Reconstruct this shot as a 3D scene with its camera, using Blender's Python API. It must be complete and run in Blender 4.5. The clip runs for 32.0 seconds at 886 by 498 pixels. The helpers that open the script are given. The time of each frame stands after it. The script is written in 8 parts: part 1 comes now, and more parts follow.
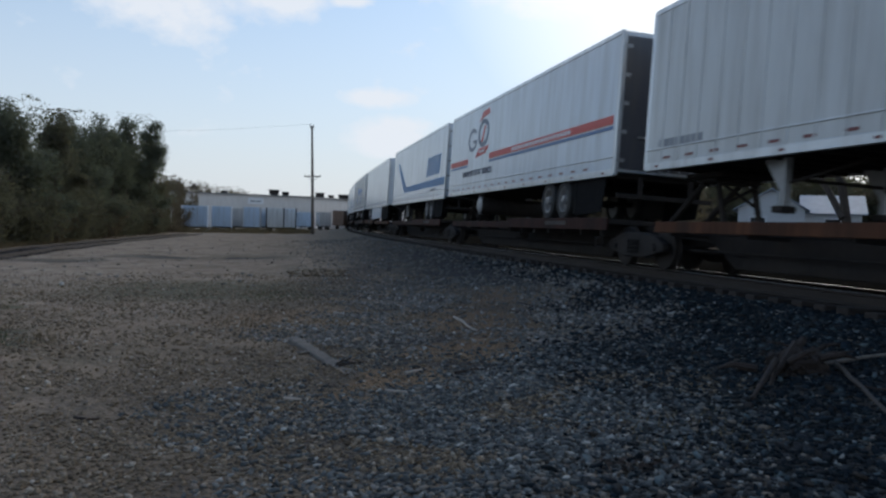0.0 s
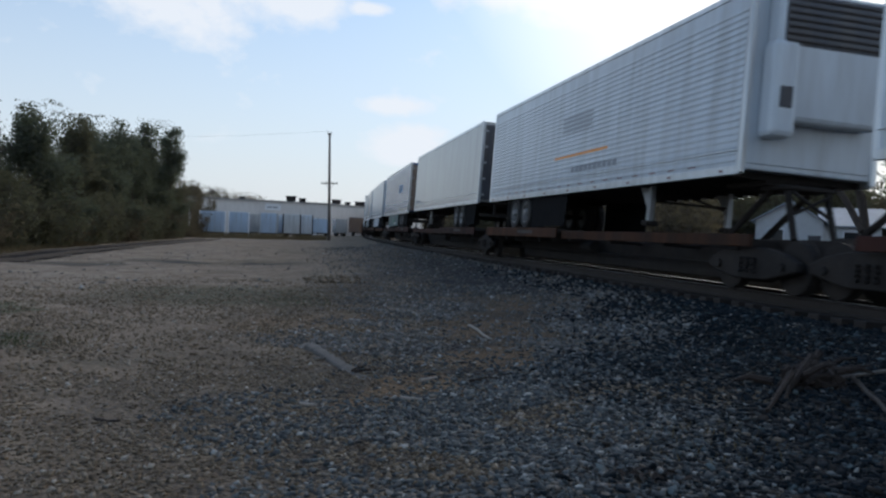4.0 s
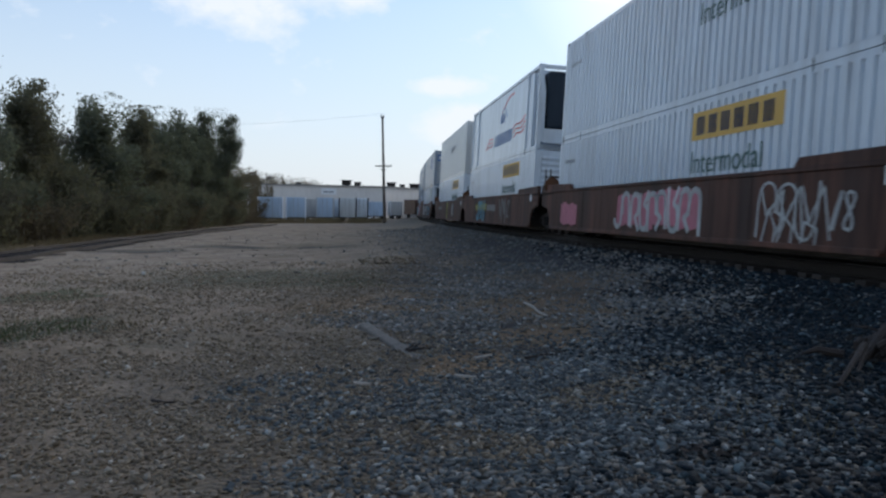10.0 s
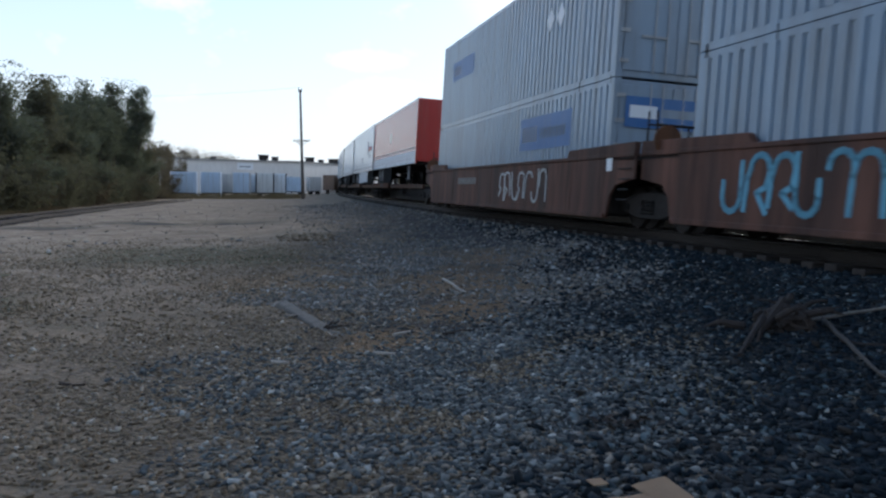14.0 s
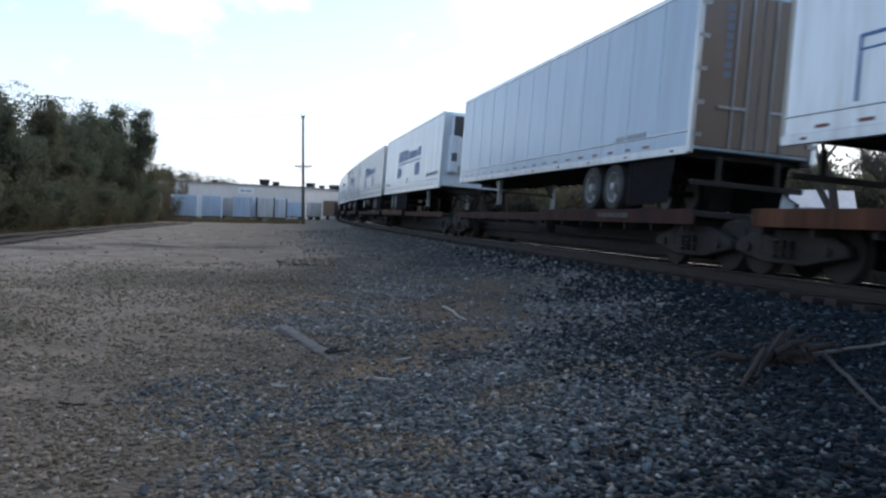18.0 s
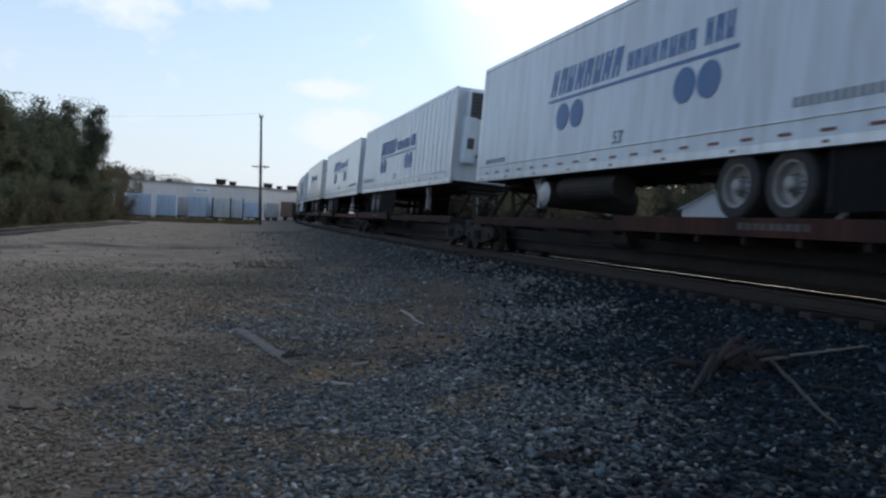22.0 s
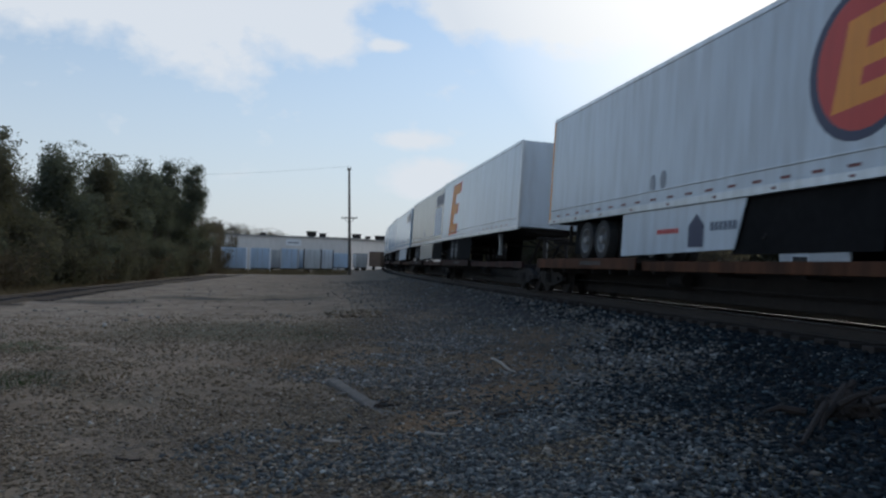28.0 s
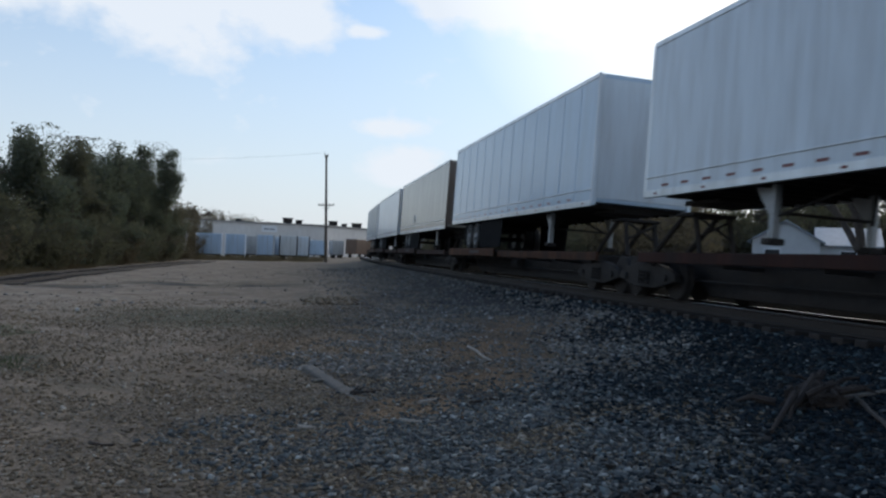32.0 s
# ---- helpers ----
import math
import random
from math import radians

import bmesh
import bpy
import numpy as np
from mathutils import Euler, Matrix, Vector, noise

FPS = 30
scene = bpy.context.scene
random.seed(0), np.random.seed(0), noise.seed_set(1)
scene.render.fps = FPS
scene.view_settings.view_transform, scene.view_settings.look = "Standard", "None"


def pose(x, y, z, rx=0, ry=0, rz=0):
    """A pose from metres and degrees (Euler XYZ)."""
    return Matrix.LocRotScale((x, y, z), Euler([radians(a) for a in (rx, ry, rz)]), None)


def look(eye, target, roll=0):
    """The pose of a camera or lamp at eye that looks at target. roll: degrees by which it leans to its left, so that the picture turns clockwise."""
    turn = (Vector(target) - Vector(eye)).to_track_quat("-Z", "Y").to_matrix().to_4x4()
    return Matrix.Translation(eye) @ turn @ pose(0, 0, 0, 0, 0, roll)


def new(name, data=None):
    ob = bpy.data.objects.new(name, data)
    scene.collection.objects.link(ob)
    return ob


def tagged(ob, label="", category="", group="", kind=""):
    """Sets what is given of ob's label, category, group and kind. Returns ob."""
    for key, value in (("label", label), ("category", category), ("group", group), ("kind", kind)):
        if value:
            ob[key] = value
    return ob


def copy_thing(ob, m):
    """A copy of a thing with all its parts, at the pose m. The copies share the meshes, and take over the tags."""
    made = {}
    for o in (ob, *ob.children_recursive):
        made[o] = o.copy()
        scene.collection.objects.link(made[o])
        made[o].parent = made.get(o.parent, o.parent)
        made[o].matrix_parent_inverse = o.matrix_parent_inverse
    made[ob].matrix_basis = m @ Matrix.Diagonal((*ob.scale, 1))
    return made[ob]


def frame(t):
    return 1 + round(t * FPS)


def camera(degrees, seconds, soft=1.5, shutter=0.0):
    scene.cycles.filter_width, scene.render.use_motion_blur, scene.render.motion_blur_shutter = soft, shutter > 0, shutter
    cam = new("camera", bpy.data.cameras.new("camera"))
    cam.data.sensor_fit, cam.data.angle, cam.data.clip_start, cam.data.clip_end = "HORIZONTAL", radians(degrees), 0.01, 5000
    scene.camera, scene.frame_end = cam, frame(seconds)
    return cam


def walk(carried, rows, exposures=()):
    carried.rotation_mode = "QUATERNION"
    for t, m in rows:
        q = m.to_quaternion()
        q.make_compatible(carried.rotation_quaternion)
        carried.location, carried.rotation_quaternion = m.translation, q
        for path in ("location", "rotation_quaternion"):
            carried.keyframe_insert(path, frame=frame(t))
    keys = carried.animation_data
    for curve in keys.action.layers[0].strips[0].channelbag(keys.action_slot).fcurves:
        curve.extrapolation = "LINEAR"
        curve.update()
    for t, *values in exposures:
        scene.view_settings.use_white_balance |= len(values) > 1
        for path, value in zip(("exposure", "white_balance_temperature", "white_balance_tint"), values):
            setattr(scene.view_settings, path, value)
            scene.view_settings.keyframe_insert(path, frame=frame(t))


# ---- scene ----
cam = camera(57.5, 32.0, soft=2.4, shutter=0.12)
PATH = [
    (0, (-0.004, -0.003, 0.761), (2.378, 9.705, 0.477), 1.81),
    (0.5, (-0.002, -0.007, 0.754), (2.214, 9.738, 0.401), 1.25),
    (1, (0.007, -0.025, 0.760), (2.223, 9.723, 0.510), 1.20),
    (1.5, (0.023, -0.050, 0.761), (2.378, 9.667, 0.552), 0.99),
    (2, (0.003, -0.054, 0.762), (2.109, 9.719, 0.530), 1.12),
    (2.5, (-0.048, -0.059, 0.764), (2.169, 9.691, 0.630), 1.08),
    (3, (-0.031, -0.066, 0.769), (1.797, 9.762, 0.505), 0.32),
    (3.5, (-0.026, -0.058, 0.768), (2.042, 9.724, 0.557), 1.86),
    (5.5, (-0.019, -0.057, 0.758), (2.302, 9.668, 0.555), 2.76),
    (6, (0.016, -0.022, 0.750), (2.250, 9.720, 0.441), 2.97),
    (6.5, (0.046, -0.029, 0.763), (2.329, 9.703, 0.490), 1.90),
    (7, (0.004, -0.029, 0.751), (2.153, 9.736, 0.580), 0.88),
    (7.5, (0.014, 0.001, 0.759), (2.093, 9.779, 0.484), 1.56),
    (8, (0.016, 0.020, 0.753), (2.105, 9.795, 0.454), 1.97),
    (8.5, (0.041, 0.007, 0.760), (2.401, 9.720, 0.490), 2.54),
    (9, (-0.015, -0.010, 0.749), (3.004, 9.520, 0.493), 2.97),
    (9.5, (0.037, 0.064, 0.741), (1.922, 9.873, 0.265), 1.19),
    (10, (0.045, 0.072, 0.721), (1.562, 9.946, 0.269), 0.94),
    (10.5, (0.044, 0.037, 0.744), (1.439, 9.929, 0.285), 1.22),
    (11, (0.035, 0.066, 0.744), (1.777, 9.884, -0.014), 1.57),
    (11.5, (0.029, 0.053, 0.720), (1.823, 9.862, -0.034), 2.55),
    (12, (0.050, 0.036, 0.742), (2.146, 9.797, 0.174), 2.36),
    (12.5, (0.053, 0.050, 0.734), (2.239, 9.790, 0.140), 2.68),
    (13, (0.039, 0.041, 0.722), (2.579, 9.696, 0.147), 1.65),
    (13.5, (0.056, 0.042, 0.740), (2.506, 9.717, 0.106), 1.09),
    (15.5, (0.040, -0.003, 0.727), (2.705, 9.586, -0.253), 1.27),
    (16, (0.069, -0.009, 0.741), (2.600, 9.634, -0.036), 1.45),
    (16.5, (0.024, 0.036, 0.731), (2.275, 9.739, -0.155), 1.79),
    (17, (0.030, 0.048, 0.704), (2.437, 9.706, -0.260), 1.25),
    (17.5, (0.016, 0.035, 0.723), (2.436, 9.718, 0.105), 2.29),
    (18, (0.010, 0.016, 0.728), (2.508, 9.692, 0.344), 2.30),
    (18.5, (0.014, -0.000, 0.734), (2.436, 9.699, 0.475), 2.59),
    (19, (0.019, -0.002, 0.738), (2.570, 9.664, 0.484), 2.71),
    (19.5, (-0.017, -0.015, 0.743), (3.108, 9.480, 0.475), 3.52),
    (20, (0.013, 0.002, 0.757), (3.424, 9.397, 0.452), 2.47),
    (20.5, (0.019, -0.007, 0.770), (3.583, 9.334, 0.532), 1.88),
    (21, (0.028, -0.061, 0.774), (3.535, 9.303, 0.696), 2.87),
    (21.5, (0.004, -0.046, 0.766), (3.197, 9.423, 0.398), 3.20),
    (22, (-0.012, -0.032, 0.756), (2.983, 9.503, 0.430), 3.08),
    (22.5, (0.007, -0.046, 0.752), (2.550, 9.624, 0.668), 2.00),
    (23, (-0.015, -0.031, 0.760), (2.397, 9.674, 0.741), 2.67),
    (23.5, (-0.022, -0.017, 0.752), (2.396, 9.687, 0.757), 1.74),
    (24, (-0.012, -0.021, 0.758), (2.550, 9.645, 0.814), 1.36),
    (24.5, (-0.017, -0.033, 0.763), (2.398, 9.670, 0.619), 1.02),
    (26.5, (-0.004, -0.036, 0.751), (2.259, 9.703, 0.570), 2.89),
    (27, (-0.009, -0.012, 0.759), (2.009, 9.781, 0.910), 2.60),
    (27.5, (-0.030, 0.019, 0.762), (1.821, 9.845, 0.860), 1.69),
    (28, (-0.027, 0.007, 0.764), (1.907, 9.816, 0.969), 1.59),
    (28.5, (-0.032, 0.000, 0.764), (2.001, 9.787, 1.061), 2.73),
    (29, (-0.055, 0.020, 0.759), (2.016, 9.803, 0.773), 3.01),
    (29.5, (-0.068, 0.038, 0.765), (1.977, 9.825, 0.567), 2.08),
    (30, (-0.056, 0.054, 0.751), (1.996, 9.836, 0.420), 1.71),
    (30.5, (-0.038, 0.049, 0.752), (2.186, 9.791, 0.384), 2.54),
    (31, (-0.025, 0.031, 0.748), (2.195, 9.780, 0.613), 2.51),
    (31.5, (-0.049, 0.018, 0.752), (2.237, 9.753, 0.748), 1.88),
    (32, (-0.038, -0.003, 0.756), (2.184, 9.746, 0.829), 2.28),
]
EXPOSURES = [(0, 0.06, 5950, 8), (1.5, 0.16, 5950, 8), (3, 0.15, 5950, 8), (7, 0.08, 5950, 8), (9, 0.14, 5950, 8), (11, 0.36, 5880, 8), (13, 0.54, 5830, 8), (16, 0.68, 5780, 8), (18, 0.72, 5800, 9), (19.5, 0.36, 5820, 8), (22, 0.26, 5870, 8), (24, 0.04, 5930, 8), (26, 0.0, 5950, 8), (27, 0.04, 5980, 8), (29, -0.2, 5880, 6), (30, 0.0, 5900, 8), (31, 0.16, 5900, 7), (32, 0.12, 5900, 7)]
walk(cam, [(t, look(eye, target, roll)) for t, eye, target, roll in PATH], EXPOSURES)

# ---- light ----
SUN_AZ, SUN_EL = 45.0, 30.0          # degrees to the right of +y, and up
az, el = radians(SUN_AZ), radians(SUN_EL)
sun_data = bpy.data.lights.new("sun", "SUN")
sun_data.energy, sun_data.angle, sun_data.color = 0.8, radians(30.0), (1.0, 0.84, 0.66)
sun = new("sun", sun_data)
sun.matrix_basis = look((0, 0, 60), (-math.sin(az) * math.cos(el), -math.cos(az) * math.cos(el), 60 - math.sin(el)))

world = bpy.data.worlds.new("sky")
scene.world = world
world.use_nodes = True
wt = world.node_tree
wt.nodes.clear()


def wnode(kind, **sockets):
    n = wt.nodes.new(kind)
    for key, value in sockets.items():
        n.inputs[int(key[1:])].default_value = value
    return n


def wlink(a, b, i=0, o=0):
    wt.links.new(a.outputs[o], b.inputs[i])
    return b


sky = wt.nodes.new("ShaderNodeTexSky")
sky.sky_type, sky.sun_disc, sky.sun_elevation, sky.sun_rotation = "NISHITA", False, el, az
sky.air_density, sky.dust_density, sky.ozone_density, sky.altitude = 1.0, 0.6, 2.0, 0
way = wt.nodes.new("ShaderNodeTexCoord")


def cloud(azimuth, elevation, wide, high, soft):
    """A soft oval of sky, between 0 and 1, about a direction."""
    a, e = radians(azimuth), radians(elevation)
    turn = wnode("ShaderNodeVectorRotate", _3=a)
    turn.rotation_type = "Z_AXIS"
    wlink(way, turn)
    tip = wnode("ShaderNodeVectorRotate", _3=-e)
    tip.rotation_type = "X_AXIS"
    wlink(turn, tip)
    size = wnode("ShaderNodeVectorMath", _1=(1 / math.tan(radians(wide)), 0, 1 / math.tan(radians(high))))
    size.operation = "MULTIPLY"
    wlink(tip, size)
    length = wt.nodes.new("ShaderNodeVectorMath")
    length.operation = "LENGTH"
    wlink(size, length)
    ahead = wt.nodes.new("ShaderNodeSeparateXYZ")
    wlink(tip, ahead)
    inside = wnode("ShaderNodeMapRange", _1=1 + soft, _2=1 - soft)
    wt.links.new(length.outputs[1], inside.inputs[0])
    front = wnode("ShaderNodeMath", _1=0.0)
    front.operation = "GREATER_THAN"
    wlink(ahead, front, 0, 1)
    both = wt.nodes.new("ShaderNodeMath")
    both.operation = "MULTIPLY"
    wlink(inside, both)
    wlink(front, both, 1)
    return both


stretch = wnode("ShaderNodeMapping", _3=(1.0, 1.0, 1.5))
wlink(way, stretch)
puff = wnode("ShaderNodeTexNoise", _2=11.0, _3=8.0, _4=0.58)
wlink(stretch, puff)
cover = None
for oval in ((-15.0, 17.0, 8.5, 4.4, 0.7), (-7.5, 17.2, 8.5, 5.0, 0.7), (0.5, 17.6, 6.5, 4.2, 0.7), (14.0, 18.0, 7, 3.0, 0.7), (22.0, 18.2, 8, 3.6, 0.7), (31.0, 18.6, 7, 2.8, 0.7), (6.9, 15.2, 1.8, 0.7, 0.8),
             (8.4, 8.7, 2.7, 0.7, 0.9), (9.8, 6.2, 3.3, 1.4, 0.9), (60, 28, 30, 12, 0.9), (-70, 30, 35, 9, 0.9), (150, 35, 40, 12, 0.9)):
    o = cloud(*oval)
    if cover is None:
        cover = o
    else:
        top = wt.nodes.new("ShaderNodeMath")
        top.operation = "MAXIMUM"
        wlink(cover, top)
        wlink(o, top, 1)
        cover = top
edge = wt.nodes.new("ShaderNodeMath")
edge.operation = "MULTIPLY_ADD"
billow = wnode("ShaderNodeMath", _1=1.7, _2=-0.85)
billow.operation = "MULTIPLY_ADD"
wlink(puff, billow)
wlink(cover, edge)
edge.inputs[1].default_value = 1.0
wlink(billow, edge, 2)
mask = wnode("ShaderNodeMapRange", _1=0.44, _2=0.80, _4=0.9)
wlink(edge, mask)
haze = wt.nodes.new("ShaderNodeSeparateXYZ")
wlink(way, haze)
low = wnode("ShaderNodeMapRange", _1=0.46, _2=0.0, _3=0.0, _4=0.95)
wlink(haze, low, 0, 2)
hue = wnode("ShaderNodeHueSaturation", _0=0.494, _1=1.05, _2=1.02)
wlink(sky, hue, 4)
pale = wnode("ShaderNodeMix")
pale.data_type = "RGBA"
pale.inputs[7].default_value = (5.12, 5.12, 5.22, 1)
wlink(low, pale)
wlink(hue, pale, 6)
white = wnode("ShaderNodeMix")
white.data_type = "RGBA"
white.inputs[7].default_value = (6.3, 6.2, 6.2, 1)
wlink(mask, white)
wt.links.new(pale.outputs[2], white.inputs[6])
sunward = wnode("ShaderNodeVectorMath", _1=(math.sin(az) * math.cos(el), math.cos(az) * math.cos(el), math.sin(el)))
sunward.operation = "DOT_PRODUCT"
wlink(way, sunward)
aureole = wnode("ShaderNodeMapRange", _1=0.84, _2=1.0, _3=0.0, _4=1.0)
wt.links.new(sunward.outputs[1], aureole.inputs[0])
glare = wnode("ShaderNodeMix")
glare.data_type = "RGBA"
glare.inputs[7].default_value = (11.0, 10.0, 8.8, 1)
wlink(aureole, glare)
wt.links.new(white.outputs[2], glare.inputs[6])
back = wnode("ShaderNodeBackground", _1=0.13)
wt.links.new(glare.outputs[2], back.inputs[0])
wlink(back, wt.nodes.new("ShaderNodeOutputWorld"))

# ---- materials ----


def material(name, color, rough=0.6, metal=0.0, vary=0.25, grain=6.0, stretch=(1, 1, 1), bump=0.0, bump_scale=40.0, dirt=None, dirt_amount=0.0,
             tint=0.0, spec=0.5, dirt_scale=1.3):
    """A surface with colour that varies at two scales, dirt in patches or streaks, and fine relief."""
    m = bpy.data.materials.new(name)
    m.use_nodes = True
    t = m.node_tree
    shade = t.nodes["Principled BSDF"]
    shade.inputs["Roughness"].default_value, shade.inputs["Metallic"].default_value = rough, metal
    shade.inputs["Specular IOR Level"].default_value = spec
    coord = t.nodes.new("ShaderNodeTexCoord")
    place = t.nodes.new("ShaderNodeMapping")
    place.inputs[3].default_value = stretch
    t.links.new(coord.outputs[3], place.inputs[0])
    fine = t.nodes.new("ShaderNodeTexNoise")
    fine.inputs[2].default_value, fine.inputs[3].default_value = grain, 6
    t.links.new(place.outputs[0], fine.inputs[0])
    broad = t.nodes.new("ShaderNodeTexNoise")
    broad.inputs[2].default_value, broad.inputs[3].default_value = grain * 0.17, 3
    t.links.new(place.outputs[0], broad.inputs[0])
    add = t.nodes.new("ShaderNodeMath")
    add.operation = "ADD"
    t.links.new(fine.outputs[0], add.inputs[0])
    t.links.new(broad.outputs[0], add.inputs[1])
    span = t.nodes.new("ShaderNodeMapRange")
    span.inputs[1].default_value, span.inputs[2].default_value = 0.6, 1.4
    span.inputs[3].default_value, span.inputs[4].default_value = 1 - vary, 1 + vary
    t.links.new(add.outputs[0], span.inputs[0])
    last = span.outputs[0]
    if tint:
        info = t.nodes.new("ShaderNodeObjectInfo")
        each = t.nodes.new("ShaderNodeMapRange")
        each.inputs[3].default_value, each.inputs[4].default_value = 1 - tint, 1 + tint
        t.links.new(info.outputs["Random"], each.inputs[0])
        both = t.nodes.new("ShaderNodeMath")
        both.operation = "MULTIPLY"
        t.links.new(last, both.inputs[0])
        t.links.new(each.outputs[0], both.inputs[1])
        last = both.outputs[0]
    scale = t.nodes.new("ShaderNodeVectorMath")
    scale.operation = "SCALE"
    scale.inputs[0].default_value = color
    t.links.new(last, scale.inputs[3])
    out = scale.outputs[0]
    if dirt:
        spots = t.nodes.new("ShaderNodeTexNoise")
        spots.inputs[2].default_value, spots.inputs[3].default_value = dirt_scale, 8
        t.links.new(place.outputs[0], spots.inputs[0])
        much = t.nodes.new("ShaderNodeMapRange")
        much.inputs[1].default_value, much.inputs[2].default_value = 0.42, 0.72
        much.inputs[4].default_value = dirt_amount
        t.links.new(spots.outputs[0], much.inputs[0])
        mix = t.nodes.new("ShaderNodeMix")
        mix.data_type = "RGBA"
        mix.inputs[7].default_value = (*dirt, 1)
        t.links.new(much.outputs[0], mix.inputs[0])
        t.links.new(out, mix.inputs[6])
        out = mix.outputs[2]
    t.links.new(out, shade.inputs["Base Color"])
    if bump:
        rise = t.nodes.new("ShaderNodeTexNoise")
        rise.inputs[2].default_value, rise.inputs[3].default_value = bump_scale, 5
        t.links.new(coord.outputs[3], rise.inputs[0])
        b = t.nodes.new("ShaderNodeBump")
        b.inputs[0].default_value, b.inputs[1].default_value = bump, 0.02
        t.links.new(rise.outputs[0], b.inputs["Height"])
        t.links.new(b.outputs[0], shade.inputs["Normal"])
    return m


GRIME = (0.16, 0.13, 0.10)
STREAK = (2.5, 2.5, 0.35)


def paint(name, color, rough=0.25, amount=0.22, vary=0.07):
    return material(name, color, rough, 0.0, vary, 3.0, STREAK, 0.16, 2.6, GRIME, amount, 0.05)


WHITE = paint("white_paint", (0.60, 0.66, 0.72))
CREAM = paint("cream_paint", (0.57, 0.59, 0.59), amount=0.28)
SILVER = material("aluminium_panel", (0.60, 0.63, 0.66), 0.28, 0.6, 0.1, 3.0, STREAK, 0.2, 2.6, GRIME, 0.3, 0.05)
GREY = paint("grey_paint", (0.46, 0.46, 0.45))
TAN = paint("tan_paint", (0.31, 0.285, 0.235), amount=0.45)
# silver panels with the sky's blue reflection tinted into the paint
SKY_TINT_SILVER = paint("sky_tinted_silver_paint", (0.43, 0.54, 0.66), rough=0.2, amount=0.12)
RED = paint("red_paint", (0.40, 0.038, 0.03))
ORANGE = paint("orange_paint", (0.75, 0.30, 0.03))
NAVY = paint("blue_paint", (0.028, 0.092, 0.225), amount=0.25)
PALE_BLUE = paint("sky_blue_trailer_paint", (0.42, 0.53, 0.66), amount=0.25)
FADED = paint("pale_blue_paint", (0.25, 0.315, 0.39), amount=0.4)
BROWN_DOOR = paint("brown_door_paint", (0.16, 0.118, 0.092), amount=0.5)
DARK_UNIT = material("dark_blue_unit_paint", (0.016, 0.027, 0.042), 0.55, 0.0, 0.15, 3.0, STREAK, spec=0.25)
DARK_DOOR = paint("dark_door_paint", (0.06, 0.065, 0.08), amount=0.3)
RAILCAR = material("railcar_brown_paint", (0.100, 0.045, 0.030), 0.65, 0.0, 0.75, 2.2, STREAK, 0.2, 15.0, (0.036, 0.027, 0.024), 0.85, 0.15, 0.25, 0.55)
RAILCAR_ORANGE = material("railcar_yellow_brown_paint", (0.125, 0.056, 0.028), 0.65, 0.0, 0.4, 4.0, STREAK, 0.2, 15.0, (0.040, 0.030, 0.024), 0.8, 0.1, 0.25)
DECK_BROWN = material("grimy_deck_brown", (0.050, 0.021, 0.016), 0.75, 0.0, 0.5, 3.0, STREAK, 0.2, 15.0, (0.018, 0.014, 0.013), 0.85, 0.25, 0.15, 0.6)
DECK_RUST = material("grimy_deck_rust", (0.088, 0.038, 0.020), 0.75, 0.0, 0.5, 3.0, STREAK, 0.2, 15.0, (0.022, 0.017, 0.014), 0.85, 0.25, 0.15, 0.6)
STEEL = material("grimy_black_steel", (0.028, 0.0245, 0.023), 0.72, 0.0, 0.4, 8.0, (1, 1, 1), 0.3, 25.0, (0.040, 0.031, 0.025), 0.5, spec=0.22)
GALVANISED = material("galvanised_steel", (0.32, 0.33, 0.34), 0.5, 0.6, 0.2, 9.0)
# near-black for the sheets added to draw shade under trailers
SHADE_BLACK = material("under_floor_shade_black", (0.016, 0.016, 0.017), 0.9, 0.0, 0.3, 6.0, spec=0.05)
RUBBER = material("tyre_rubber", (0.022, 0.022, 0.023), 0.8, 0.0, 0.3, 12.0, (1, 1, 1), 0.3, 60.0, (0.08, 0.07, 0.06), 0.4)
PALE_METAL = material("pale_tank_metal", (0.40, 0.41, 0.42), 0.35, 0.3, 0.1, 9.0, (1, 1, 1), 0, 1, GRIME, 0.3)
RIM = material("wheel_rim_paint", (0.30, 0.30, 0.30), 0.4, 0.2, 0.15, 9.0, (1, 1, 1), 0, 1, GRIME, 0.5)
RAIL = material("rail_steel", (0.024, 0.017, 0.013), 0.7, 0.1, 0.3, 10.0, (1, 1, 1), 0.2, 60.0)
RAILHEAD = material("polished_railhead", (0.85, 0.84, 0.83), 0.3, 1.0, 0.1, 10.0)
TIE = material("creosoted_timber", (0.026, 0.019, 0.015), 0.85, 0.0, 0.4, 14.0, (4, 0.6, 4), 0.5, 30.0, (0.05, 0.043, 0.037), 0.4, 0.2)
WOOD = material("weathered_grey_wood", (0.165, 0.145, 0.125), 0.85, 0.0, 0.35, 14.0, (6, 6, 0.8), 0.5, 30.0)
BARK = material("dark_bark", (0.085, 0.066, 0.052), 0.9, 0.0, 0.4, 9.0, (3, 3, 0.7), 0.6, 20.0, None, 0, 0.25)
LOGO_BLUE = material("blue_vinyl", (0.045, 0.135, 0.33), 0.45, 0, 0.12, 3.0, STREAK, 0, 1, (0.3, 0.3, 0.3), 0.15)
LOGO_SKY = material("bright_blue_vinyl", (0.03, 0.175, 0.40), 0.45, 0, 0.12, 3.0, STREAK)
LOGO_SLATE = material("slate_vinyl", (0.12, 0.15, 0.21), 0.45, 0, 0.15, 3.0, STREAK)
LOGO_FOREST = material("dark_green_vinyl", (0.018, 0.075, 0.062), 0.45, 0, 0.12, 3.0, STREAK)
